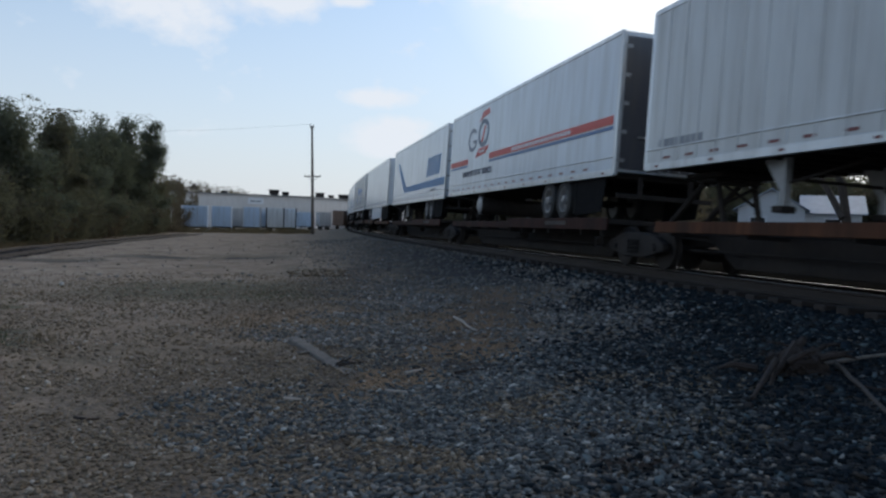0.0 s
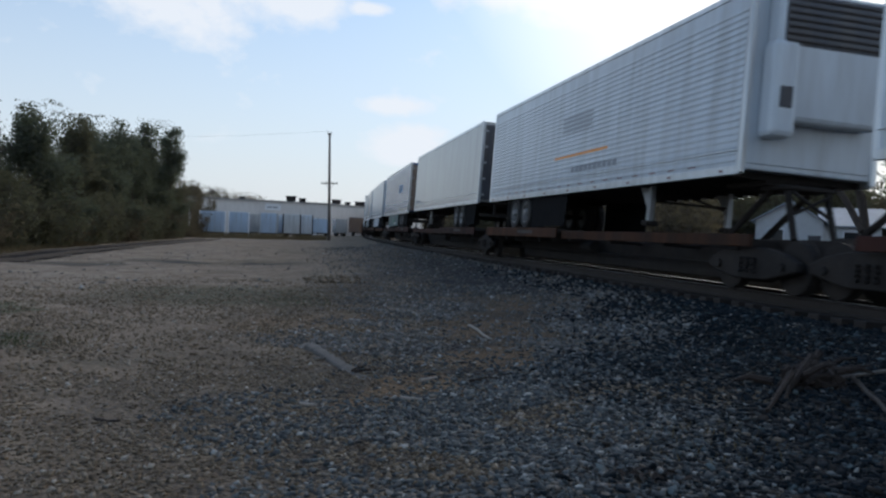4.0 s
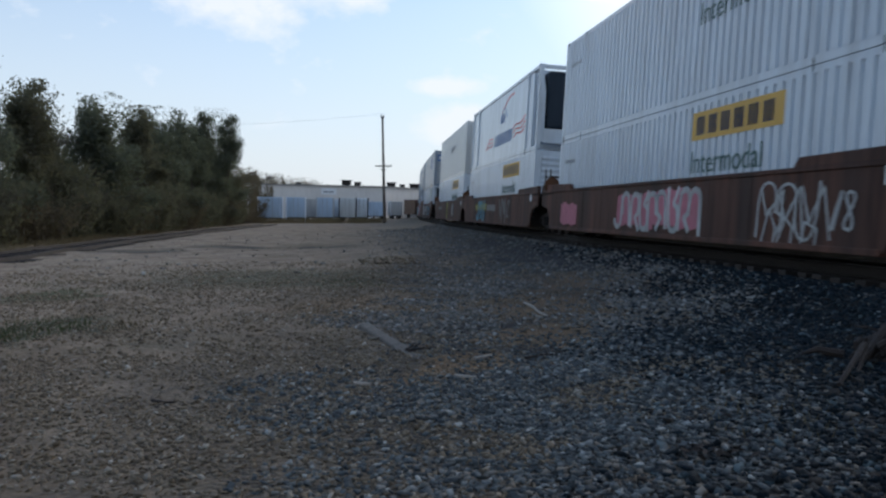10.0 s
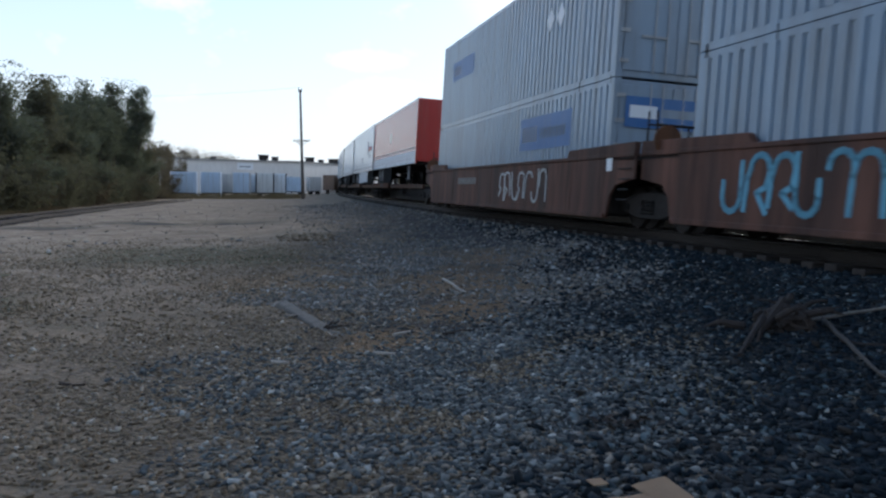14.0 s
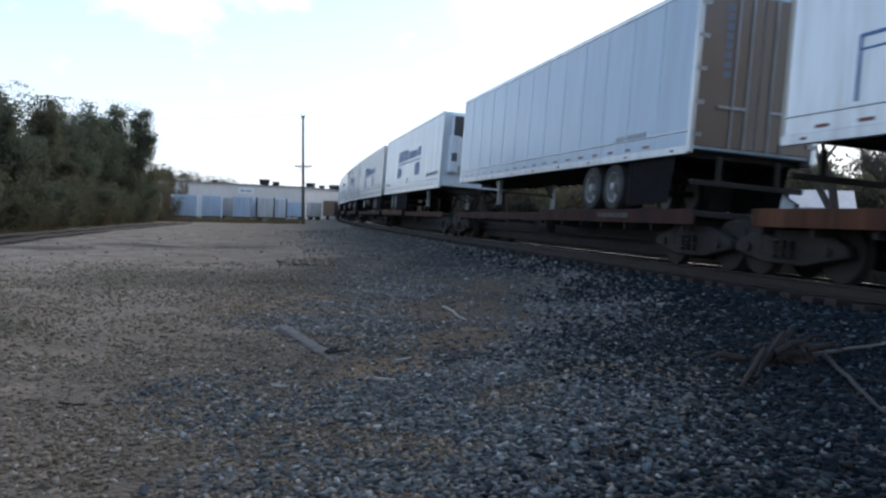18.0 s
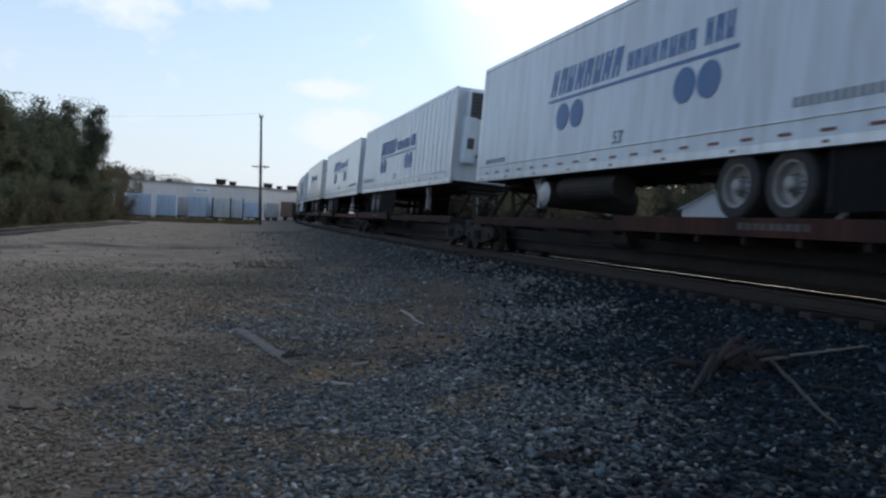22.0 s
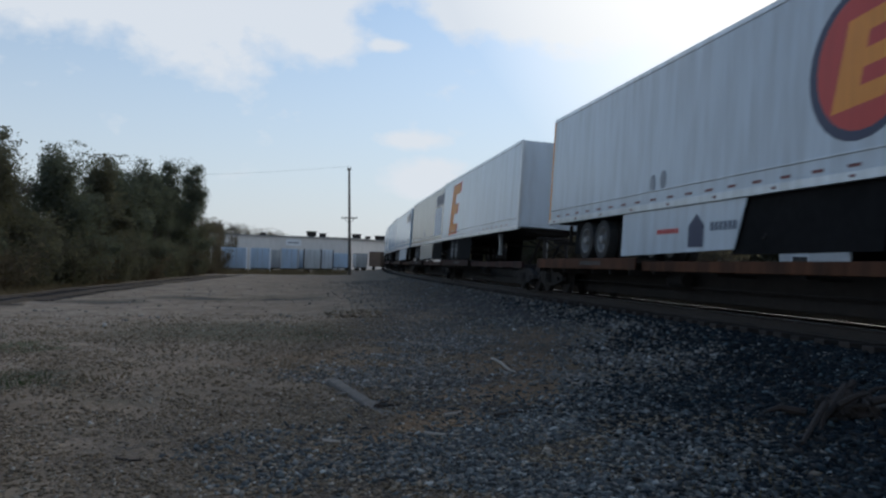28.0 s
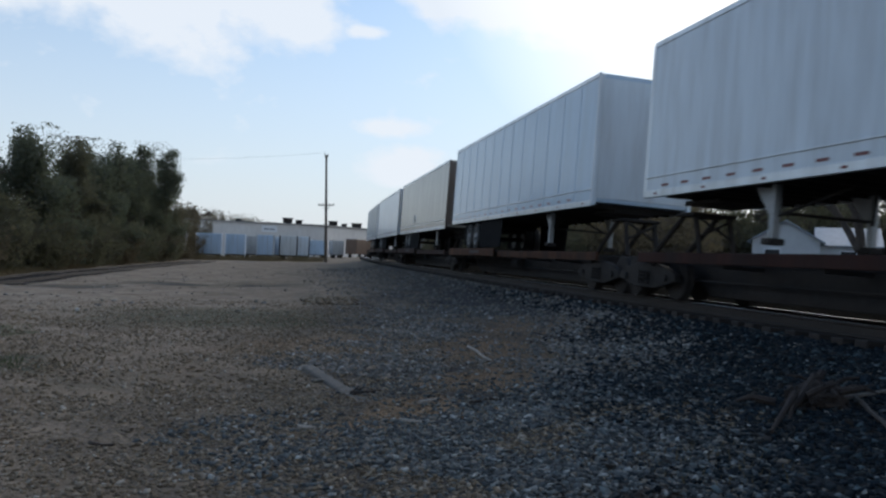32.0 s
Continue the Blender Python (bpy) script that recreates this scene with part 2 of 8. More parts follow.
LOGO_NAVY = material("navy_vinyl", (0.03, 0.04, 0.09), 0.45, 0, 0.12, 3.0, STREAK)
LOGO_RED = material("red_vinyl", (0.55, 0.05, 0.04), 0.45, 0, 0.12, 3.0, STREAK)
LOGO_ORANGE = material("orange_vinyl", (0.80, 0.29, 0.03), 0.45, 0, 0.12, 3.0, STREAK)
LOGO_YELLOW = material("yellow_vinyl", (0.60, 0.35, 0.04), 0.45, 0, 0.12, 3.0, STREAK)
LOGO_GREEN = material("green_vinyl", (0.03, 0.24, 0.13), 0.45, 0, 0.12, 3.0, STREAK)
LOGO_GREY = material("faded_grey_vinyl", (0.26, 0.28, 0.31), 0.5, 0, 0.2, 3.0, STREAK)
LOGO_WHITE = material("white_vinyl", (0.75, 0.76, 0.78), 0.5, 0, 0.12, 3.0, STREAK)
LOGO_TEAL = material("dark_teal_vinyl", (0.02, 0.10, 0.11), 0.45, 0, 0.2, 3.0, STREAK)
SPRAY_WHITE = material("white_spray_paint", (0.50, 0.51, 0.50), 0.7, 0, 0.25, 6.0)
SPRAY_GREY = material("faded_grey_spray_paint", (0.215, 0.20, 0.185), 0.7, 0, 0.3, 6.0)
SPRAY_PINK = material("pink_spray_paint", (0.45, 0.16, 0.20), 0.7, 0, 0.25, 6.0)
SPRAY_BLUE = material("pale_blue_spray_paint", (0.14, 0.35, 0.46), 0.7, 0, 0.25, 6.0)
SPRAY_YELLOW = material("yellow_green_spray_paint", (0.38, 0.36, 0.08), 0.7, 0, 0.25, 6.0)
SPRAY_BLACK = material("black_spray_paint", (0.014, 0.016, 0.020), 0.85, 0, 0.25, 6.0, spec=0.08)
STENCIL = material("worn_grey_stencil", (0.085, 0.078, 0.072), 0.8, 0, 0.4, 6.0)
LAMP_RED = material("red_marker_plastic", (0.13, 0.018, 0.018), 0.35)

# ---- the line: a curve of about a kilometre's radius, canted ----
K, D, CANT, SPEED, EASE = 0.000969, 8.859, 2.42, 24.204, 0.01281


def at(s):
    """The pose of the track, at its rail tops, s metres along it."""
    return pose((1 - math.cos(s * K)) / K + D * math.cos(s * K), math.sin(s * K) / K - D * math.sin(s * K), 0, 0, CANT, -math.degrees(s * K))


def off_track(x, y):
    """Metres from the track's middle, to the camera's side."""
    return np.hypot(x - 1 / K, y) - (1 / K - D)


LAT = (-400, -60, -12, -5.5, -3.4, -2.2, 2.2, 3.5, 5.0, 9.0, 16.0, 30.0, 400)
RISE = (0.6, 0.3, -0.55, -0.75, -0.65, -0.24, -0.24, -0.52, -0.62, -0.76, -0.86, -1.1, -1.2)


def lump(x, y, size, seed):
    """Smooth noise between -1 and 1, over arrays."""
    x, y = x / size + seed * 17.3, y / size + seed * 5.7
    return (np.sin(x * 1.7 + 1.3 * np.sin(y * 1.1)) + np.sin(y * 2.1 + 1.7 * np.sin(x * 0.9 + 2)) + np.sin((x + y) * 1.3 + seed)) / 3


def height(x, y):
    e = off_track(x, y)
    rough = np.clip((np.abs(e) - 2.6) / 3, 0, 1)
    near = np.clip(1.5 - np.hypot(x, y) / 60, 0, 1)
    pit = -0.22 * np.exp(-(((x + 1.7) / 1.6) ** 2 + ((y - 34.5) / 1.6) ** 2))
    return np.interp(e, LAT, RISE) + rough * near * (0.035 * lump(x, y, 1.9, 1) + 0.02 * lump(x, y, 0.6, 2)) + rough * 0.05 * lump(x, y, 9, 3) * near + pit


def steps(fine0, fine1, fine, far):
    mid = np.arange(fine0, fine1 + fine / 2, fine)
    out, gap = [], fine
    v = fine1
    while v < far:
        gap *= 1.16
        v += gap
        out.append(v)
    back, gap, v = [], fine, fine0
    while v > -far:
        gap *= 1.16
        v -= gap
        back.append(v)
    return np.concatenate([back[::-1], mid, out])


SMALL_REPEATS = {"floor_beam", "reflective_tape", "wall_stiffener", "hinge", "slat", "strut", "corner_casting", "twig", "cross_beam", "wheel_nut_ring", "stem", "splinter", "weed_clump", "spring", "wordmark", "stencilled_number", "small_print", "number_bar", "lettering", "graffiti", "panel_blocks", "sign_blocks"}


def part(name, bm, mat, parent=None, label="", smooth=False):
    """Links a bmesh as one mesh object under a thing or a part."""
    me = bpy.data.meshes.new(name)
    bm.to_mesh(me)
    bm.free()
    me.materials.append(mat)
    if smooth:
        me.shade_smooth()
    ob = new(name, me)
    ob.parent = parent
    if label:
        ob["label"] = label
    if name in SMALL_REPEATS:
        ob["kind"] = "stuff"
    return ob


def same(name, mesh, parent, m=None, label=""):
    """One more part on a mesh that others share."""
    ob = new(name, mesh)
    ob.parent = parent
    if m is not None:
        ob.matrix_basis = m
    if label:
        ob["label"] = label
    if name in SMALL_REPEATS:
        ob["kind"] = "stuff"
    return ob


def thing(name, label, category, group="", m=None):
    ob = new(name)
    ob.empty_display_size = 0.2
    if m is not None:
        ob.matrix_basis = m
    return tagged(ob, label, category, group)


def box(bm, x0, x1, y0, y1, z0, z1, m=None):
    v = [bm.verts.new((x, y, z) if m is None else m @ Vector((x, y, z))) for x in (x0, x1) for y in (y0, y1) for z in (z0, z1)]
    for f in ((0, 1, 3, 2), (4, 6, 7, 5), (0, 4, 5, 1), (2, 3, 7, 6), (0, 2, 6, 4), (1, 5, 7, 3)):
        bm.faces.new([v[i] for i in f])
    return bm


def bevelled(bm, width=0.02, segments=1):
    bmesh.ops.recalc_face_normals(bm, faces=bm.faces)
    bmesh.ops.bevel(bm, geom=list(bm.edges), offset=width, segments=segments, affect="EDGES", profile=0.5)
    return bm


def bar(bm, a, b, r, sides=6, r2=None):
    """A round bar from a to b, tapering to r2."""
    a, b = Vector(a), Vector(b)
    turn = (b - a).to_track_quat("Z", "Y").to_matrix()
    rings = []
    for p, rr in ((a, r), (b, r if r2 is None else r2)):
        rings.append([bm.verts.new(p + turn @ Vector((rr * math.cos(k * math.tau / sides), rr * math.sin(k * math.tau / sides), 0))) for k in range(sides)])
    for k in range(sides):
        bm.faces.new((rings[0][k], rings[0][(k + 1) % sides], rings[1][(k + 1) % sides], rings[1][k]))
    bm.faces.new(rings[0][::-1])
    bm.faces.new(rings[1])
    return bm


def turned(bm, profile, y, z, sides=20, capped=True):
    """A shape turned round the x axis: profile of (x, radius)."""
    rings = [[bm.verts.new((x, y + r * math.cos(k * math.tau / sides), z + r * math.sin(k * math.tau / sides))) for k in range(sides)] for x, r in profile]
    for a, b in zip(rings, rings[1:]):
        for k in range(sides):
            bm.faces.new((a[k], a[(k + 1) % sides], b[(k + 1) % sides], b[k]))
    if capped:
        bm.faces.new(rings[0])
        bm.faces.new(rings[-1][::-1])
    return bm


def plate(bm, pts, x0, x1):
    """A flat shape of (y, z) points, with a thickness along x."""
    a, b = [bm.verts.new((x0, y, z)) for y, z in pts], [bm.verts.new((x1, y, z)) for y, z in pts]
    bm.faces.new(a)
    bm.faces.new(b[::-1])
    for k in range(len(pts)):
        bm.faces.new((a[k], b[k], b[(k + 1) % len(pts)], a[(k + 1) % len(pts)]))
    return bm


def joined(name, verts, faces, mat, parent=None):
    """One mesh from arrays."""
    me = bpy.data.meshes.new(name)
    me.from_pydata(verts, [], faces)
    me.materials.append(mat)
    ob = new(name, me)
    ob.parent = parent
    return ob


# ---- ground ----


def ground_material():
    m = bpy.data.materials.new("dirt_and_ballast")
    m.use_nodes = True
    t = m.node_tree
    shade = t.nodes["Principled BSDF"]
    shade.inputs["Roughness"].default_value = 0.95
    shade.inputs["Specular IOR Level"].default_value = 0.2
    shade.inputs["Sheen Weight"].default_value, shade.inputs["Sheen Roughness"].default_value = 0.05, 0.4
    coord = t.nodes.new("ShaderNodeTexCoord")

    def noise_at(scale, detail=6, rough=0.6):
        n = t.nodes.new("ShaderNodeTexNoise")
        n.inputs[2].default_value, n.inputs[3].default_value, n.inputs[4].default_value = scale, detail, rough
        t.links.new(coord.outputs[3], n.inputs[0])
        return n.outputs[0]

    def span(x, a, b, c=0.0, d=1.0):
        n = t.nodes.new("ShaderNodeMapRange")
        for i, v in enumerate((a, b, c, d)):
            n.inputs[i + 1].default_value = v
        t.links.new(x, n.inputs[0])
        return n.outputs[0]

    def sums(kind, x, y):
        n = t.nodes.new("ShaderNodeMath")
        n.operation = kind
        for i, v in enumerate((x, y)):
            if isinstance(v, float):
                n.inputs[i].default_value = v
            else:
                t.links.new(v, n.inputs[i])
        return n.outputs[0]

    def mixed(f, a, b):
        n = t.nodes.new("ShaderNodeMix")
        n.data_type = "RGBA"
        t.links.new(f, n.inputs[0])
        for i, v in ((6, a), (7, b)):
            if isinstance(v, tuple):
                n.inputs[i].default_value = (*v, 1)
            else:
                t.links.new(v, n.inputs[i])
        return n.outputs[2]

    split = t.nodes.new("ShaderNodeSeparateXYZ")
    t.links.new(coord.outputs[3], split.inputs[0])
    x, y = split.outputs[0], split.outputs[1]
    # brown dirt, paler where it is dry and driven on, with thin grass
    dirt = mixed(span(noise_at(0.9), 0.35, 0.65), (0.214, 0.158, 0.104), (0.325, 0.252, 0.178))
    dirt = mixed(span(noise_at(11.0, 8, 0.75), 0.46, 0.64, 0.0, 0.7), dirt, (0.095, 0.074, 0.054))
    sandy = sums("MULTIPLY", sums("MULTIPLY", span(sums("SUBTRACT", x, sums("MULTIPLY", noise_at(0.33), 9.0)), -3.0, -9.5), span(y, 9.0, 22.0)), span(noise_at(1.1, 9, 0.7), 0.40, 0.58))
    dirt = mixed(sums("MULTIPLY", sandy, 0.8), dirt, (0.375, 0.312, 0.245))
    dirt = mixed(sums("MULTIPLY", span(y, 16.0, 30.0), span(noise_at(0.6, 9, 0.72), 0.48, 0.62, 0.0, 0.75)), dirt, (0.125, 0.092, 0.060))
    grass = sums("MULTIPLY", span(noise_at(0.42, 8, 0.7), 0.52, 0.66), span(noise_at(14.0), 0.4, 0.62))
    dirt = mixed(sums("MULTIPLY", grass, 0.6), dirt, (0.062, 0.066, 0.026))
    # crushed blue-grey stone
    cell = t.nodes.new("ShaderNodeTexVoronoi")
    cell.inputs["Scale"].default_value = 21.0
    t.links.new(coord.outputs[3], cell.inputs[0])
    tone = t.nodes.new("ShaderNodeSeparateColor")
    t.links.new(cell.outputs["Color"], tone.inputs[0])
    stone = mixed(span(tone.outputs[0], 0.0, 1.0), (0.068, 0.084, 0.096), (0.265, 0.30, 0.32))
    stone = mixed(span(cell.outputs["Distance"], 0.028, 0.045, 0.0, 0.8), stone, (0.022, 0.022, 0.024))
    edge = sums("ADD", x, sums("MULTIPLY", sums("SUBTRACT", noise_at(0.55, 7, 0.65), 0.5), 7.0))
    lean = sums("SUBTRACT", edge, sums("ADD", sums("MULTIPLY", y, 0.045), sums("MULTIPLY", sums("MAXIMUM", sums("SUBTRACT", y, 9.0), 0.0), 0.16)))
    gravel = span(lean, -2.2, 2.4)
    patches = span(noise_at(0.75, 7, 0.7), 0.52, 0.62, 0.0, 0.85)
    gravel = sums("MULTIPLY", gravel, sums("SUBTRACT", 1.0, sums("MULTIPLY", patches, span(x, 6.5, 4.0))))
    color = mixed(gravel, dirt, stone)
    blotch = span(noise_at(2.3, 9, 0.75), 0.44, 0.66, 0.0, 0.6)
    color = mixed(blotch, color, (0.092, 0.068, 0.046))

    def stain(cx, cy, rx, ry):
        away = t.nodes.new("ShaderNodeVectorMath")
        away.operation = "SUBTRACT"
        warp = t.nodes.new("ShaderNodeTexNoise")
        warp.inputs[2].default_value, warp.inputs[3].default_value = 1.1, 5
        t.links.new(coord.outputs[3], warp.inputs[0])
        shift = t.nodes.new("ShaderNodeVectorMath")
        shift.operation = "MULTIPLY_ADD"
        shift.inputs[1].default_value = (3.0, 3.0, 0)
        t.links.new(warp.outputs[1], shift.inputs[0])
        t.links.new(coord.outputs[3], shift.inputs[2])
        t.links.new(shift.outputs[0], away.inputs[0])
        away.inputs[1].default_value = (cx + 1.5, cy + 1.5, 0)
        size = t.nodes.new("ShaderNodeVectorMath")
        size.operation = "MULTIPLY"
        size.inputs[1].default_value = (1 / rx, 1 / ry, 0)
        t.links.new(away.outputs[0], size.inputs[0])
        far = t.nodes.new("ShaderNodeVectorMath")
        far.operation = "LENGTH"
        t.links.new(size.outputs[0], far.inputs[0])
        return span(far.outputs[1], 1.15, 0.6, 0.0, 0.85)

    # mud in the hollow, a dark track, damp grass
    for cx, cy, rx, ry, tone_ in ((-1.9, 34.5, 3.6, 1.7, (0.036, 0.032, 0.028)), (-6.5, 31.0, 2.0, 2.2, (0.06, 0.05, 0.04)), (-3.4, 10.6, 0.75, 1.1, (0.035, 0.045, 0.022)), (-4.3, 14.6, 0.8, 1.2, (0.07, 0.072, 0.03)),
                                  (-0.8, 17.5, 2.8, 2.6, (0.085, 0.078, 0.045)), (2.0, 22.3, 0.9, 1.1, (0.05, 0.048, 0.044)),
                                  (1.7, 7.3, 1.2, 0.5, (0.275, 0.178, 0.100)), (2.3, 9.0, 1.1, 0.9, (0.265, 0.175, 0.100)), (3.5, 11.4, 1.2, 2.0, (0.260, 0.175, 0.103)), (4.9, 14.6, 1.2, 2.2, (0.250, 0.172, 0.105)), (1.0, 12.4, 1.6, 1.8, (0.235, 0.162, 0.098))):
        color = mixed(stain(cx, cy, rx, ry), color, tone_)
    # shade by the train, painted in: colour multiplied down towards the right
    shoulder_shade = t.nodes.new("ShaderNodeMix")
    shoulder_shade.data_type, shoulder_shade.blend_type = "RGBA", "MULTIPLY"
    t.links.new(span(sums("ADD", sums("SUBTRACT", x, sums("MULTIPLY", y, 0.42)), sums("MULTIPLY", noise_at(0.8), 2.0)), 1.2, 4.2, 0.0, 0.85), shoulder_shade.inputs[0])
    t.links.new(color, shoulder_shade.inputs[6])
    shoulder_shade.inputs[7].default_value = (0.20, 0.22, 0.25, 1)
    color = shoulder_shade.outputs[2]
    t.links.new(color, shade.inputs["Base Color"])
    b = t.nodes.new("ShaderNodeBump")
    b.inputs[0].default_value, b.inputs[1].default_value = 0.8, 0.03
    rise = sums("ADD", sums("MULTIPLY", sums("MULTIPLY", cell.outputs["Distance"], -9.0), gravel), noise_at(16.0, 8, 0.75))
    t.links.new(rise, b.inputs["Height"])
    t.links.new(b.outputs[0], shade.inputs["Normal"])
    return m


GROUND = ground_material()
gx, gy = steps(-14.0, 10.0, 0.25, 2600), steps(1.5, 40.0, 0.3, 2600)
mx, my = np.meshgrid(gx, gy)
mz = height(mx, my)
nx, ny = len(gx), len(gy)
idx = np.arange(nx * ny).reshape(ny, nx)
quads = np.stack([idx[:-1, :-1], idx[:-1, 1:], idx[1:, 1:], idx[1:, :-1]], -1).reshape(-1, 4)
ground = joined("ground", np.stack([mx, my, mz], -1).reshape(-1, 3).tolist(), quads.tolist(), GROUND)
ground.data.shade_smooth()
tagged(ground, "brown dirt lot and grey ballast shoulder beside the railway", "ground", "", "structure")



def stone_material(name, tones, gloss=0.3):
    m = bpy.data.materials.new(name)
    m.use_nodes = True
    t = m.node_tree
    shade = t.nodes["Principled BSDF"]
    shade.inputs["Roughness"].default_value, shade.inputs["Specular IOR Level"].default_value = 0.8, gloss
    geo = t.nodes.new("ShaderNodeNewGeometry")
    ramp = t.nodes.new("ShaderNodeValToRGB")
    ramp.color_ramp.elements[0].color, ramp.color_ramp.elements[1].color = (*tones[0], 1), (*tones[-1], 1)
    for p, c in zip((0.35, 0.66, 0.86, 0.96), tones[1:-1]):
        ramp.color_ramp.elements.new(p).color = (*c, 1)
    t.links.new(geo.outputs["Random Per Island"], ramp.inputs[0])
    coord = t.nodes.new("ShaderNodeTexCoord")
    speck = t.nodes.new("ShaderNodeTexNoise")
    speck.inputs[2].default_value = 60
    t.links.new(coord.outputs[3], speck.inputs[0])
    mix = t.nodes.new("ShaderNodeMix")
    mix.data_type, mix.blend_type = "RGBA", "MULTIPLY"
    mix.inputs[0].default_value = 0.5
    t.links.new(ramp.outputs[0], mix.inputs[6])
    t.links.new(speck.outputs[0], mix.inputs[7])
    t.links.new(mix.outputs[2], shade.inputs["Base Color"])
    return m


STONE = stone_material("crushed_stone", ((0.052, 0.058, 0.061), (0.098, 0.111, 0.115), (0.165, 0.184, 0.188), (0.26, 0.215, 0.168), (0.30, 0.32, 0.315), (0.54, 0.54, 0.50)))
# grimy ballast, its tones darkened to paint in the train's shade
SHADED_STONE = stone_material("shade_darkened_ballast_stone", ((0.008, 0.012, 0.016), (0.012, 0.020, 0.028), (0.022, 0.036, 0.048), (0.040, 0.034, 0.029), (0.051, 0.076, 0.090), (0.175, 0.222, 0.235)), 0.18)
BROWN_STONE = stone_material("dusty_pebbles", ((0.135, 0.102, 0.066), (0.215, 0.163, 0.108), (0.285, 0.222, 0.152), (0.33, 0.275, 0.205), (0.42, 0.37, 0.295), (0.60, 0.55, 0.47)))


def scatter_stones(name, count, x0, x1, y0, y1, size0, size1, keep, label, mat=STONE):
    """Loose angular stones lying on the ground, as one mesh."""
    rng = np.random.default_rng(len(name) * 7 + count)
    x, y = rng.uniform(x0, x1, count), rng.uniform(y0, y1, count)
    ok = rng.uniform(0, 1, count) < keep(x, y)
    x, y = x[ok], y[ok]
    n = len(x)
    s = rng.uniform(size0, size1, n) * rng.choice([0.7, 1.0, 1.0, 1.3], n)
    cube = np.array([(a, b, c) for a in (-1, 1) for b in (-1, 1) for c in (-1, 1)], float)
    v = cube[None] * (1 + rng.uniform(-0.6, 0.3, (n, 8, 3))) * 0.5
    v *= np.stack([s * rng.uniform(0.8, 1.5, n), s * rng.uniform(0.6, 1.0, n), s * rng.uniform(0.25, 0.6, n)], -1)[:, None]
    a, tip = rng.uniform(0, math.tau, n), rng.normal(0, 0.4, n)
    ct, sn = np.cos(tip)[:, None], np.sin(tip)[:, None]
    vx, vz = v[..., 0] * ct + v[..., 2] * sn, -v[..., 0] * sn + v[..., 2] * ct
    ca, sa = np.cos(a)[:, None], np.sin(a)[:, None]
    wx, wy = vx * ca - v[..., 1] * sa, vx * sa + v[..., 1] * ca
    z = height(x, y) + s * 0.16
    verts = np.stack([wx + x[:, None], wy + y[:, None], vz + z[:, None]], -1).reshape(-1, 3)
    f = np.array([(0, 1, 3, 2), (4, 6, 7, 5), (0, 4, 5, 1), (2, 3, 7, 6), (0, 2, 6, 4), (1, 5, 7, 3)])
    faces = (f[None] + 8 * np.arange(n)[:, None, None]).reshape(-1, 4)
    me = bpy.data.meshes.new(name)
    me.vertices.add(len(verts))
    me.vertices.foreach_set("co", verts.ravel())
    me.loops.add(faces.size)
    me.loops.foreach_set("vertex_index", faces.ravel().astype(np.int32))
    me.polygons.add(len(faces))
    me.polygons.foreach_set("loop_start", np.arange(0, faces.size, 4, dtype=np.int32))
    me.update(calc_edges=True)
    me.materials.append(mat)
    return tagged(new(name, me), label, "gravel", "", "stuff")


def in_view(x, y):
    a = np.degrees(np.arctan2(x, y))
    return (a > -24) & (a < 56)


def tongue(x, y):
    """A strip of bare dirt that runs slantwise through the gravel."""
    middle = 1.6 + 0.42 * (y - 7.6) + 0.5 * lump(x, y, 1.2, 11)
    return np.clip(1.4 - np.abs(x - middle) / 0.9, 0, 1) * np.clip((y - 6.8) / 0.6, 0, 1) * np.clip((19 - y) / 4, 0, 1)


def gravel_share(x, y):
    """Dense stone by the track, thinning out over the dirt."""
    lean = x - 0.045 * y - 0.16 * np.maximum(y - 9, 0) + 0.75 * lump(x, y, 1.6, 4) + 0.5 * lump(x, y, 0.5, 5)
    bare = np.clip((lump(x, y, 1.1, 6) + 0.6 * lump(x, y, 0.45, 7) - 0.22) * 2.2, 0, 0.9) * np.clip((6.0 - x) / 2.5, 0, 1)
    return np.where(in_view(x, y), np.clip((lean + 0.6) / 1.5, 0.0, 1) * (1 - bare) * (1 - 0.85 * tongue(x, y)), 0)


# Share of shade-darkened stones, growing from the lot towards the train.
def shade_share(x, y):
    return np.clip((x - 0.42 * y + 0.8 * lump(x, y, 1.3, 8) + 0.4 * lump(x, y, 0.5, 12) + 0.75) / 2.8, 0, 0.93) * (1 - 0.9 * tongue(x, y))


def pebble_share(x, y):
    lean = x - 0.045 * y - 0.16 * np.maximum(y - 9, 0) - 1.5 * tongue(x, y)
    bare = np.clip((lump(x, y, 1.1, 6) + 0.6 * lump(x, y, 0.45, 7) - 0.15) * 2.2, 0, 0.8) * np.clip((5.5 - x) / 2, 0, 1)
    return np.where(in_view(x, y), np.maximum(np.clip((1.4 - lean) / 1.8, 0, 1) * np.clip(0.55 + 0.5 * lump(x, y, 0.9, 9) + 0.3 * lump(x, y, 0.3, 3), 0.12, 1), bare) * (1 - 0.65 * tongue(x, y)), 0)


BALLAST = "loose blue-grey crushed stone ballast on the ground"
scatter_stones("gravel", 92000, -3.0, 9.0, 2.6, 9.0, 0.020, 0.046, lambda x, y: gravel_share(x, y) * (1 - shade_share(x, y)), BALLAST)
# Paler copy of the crushed stone: distance haze is mixed into its tones.
FAR_STONE = stone_material("haze_paled_crushed_stone", ((0.128, 0.122, 0.112), (0.190, 0.184, 0.172), (0.255, 0.250, 0.238), (0.310, 0.245, 0.178), (0.375, 0.365, 0.340), (0.52, 0.52, 0.49)))
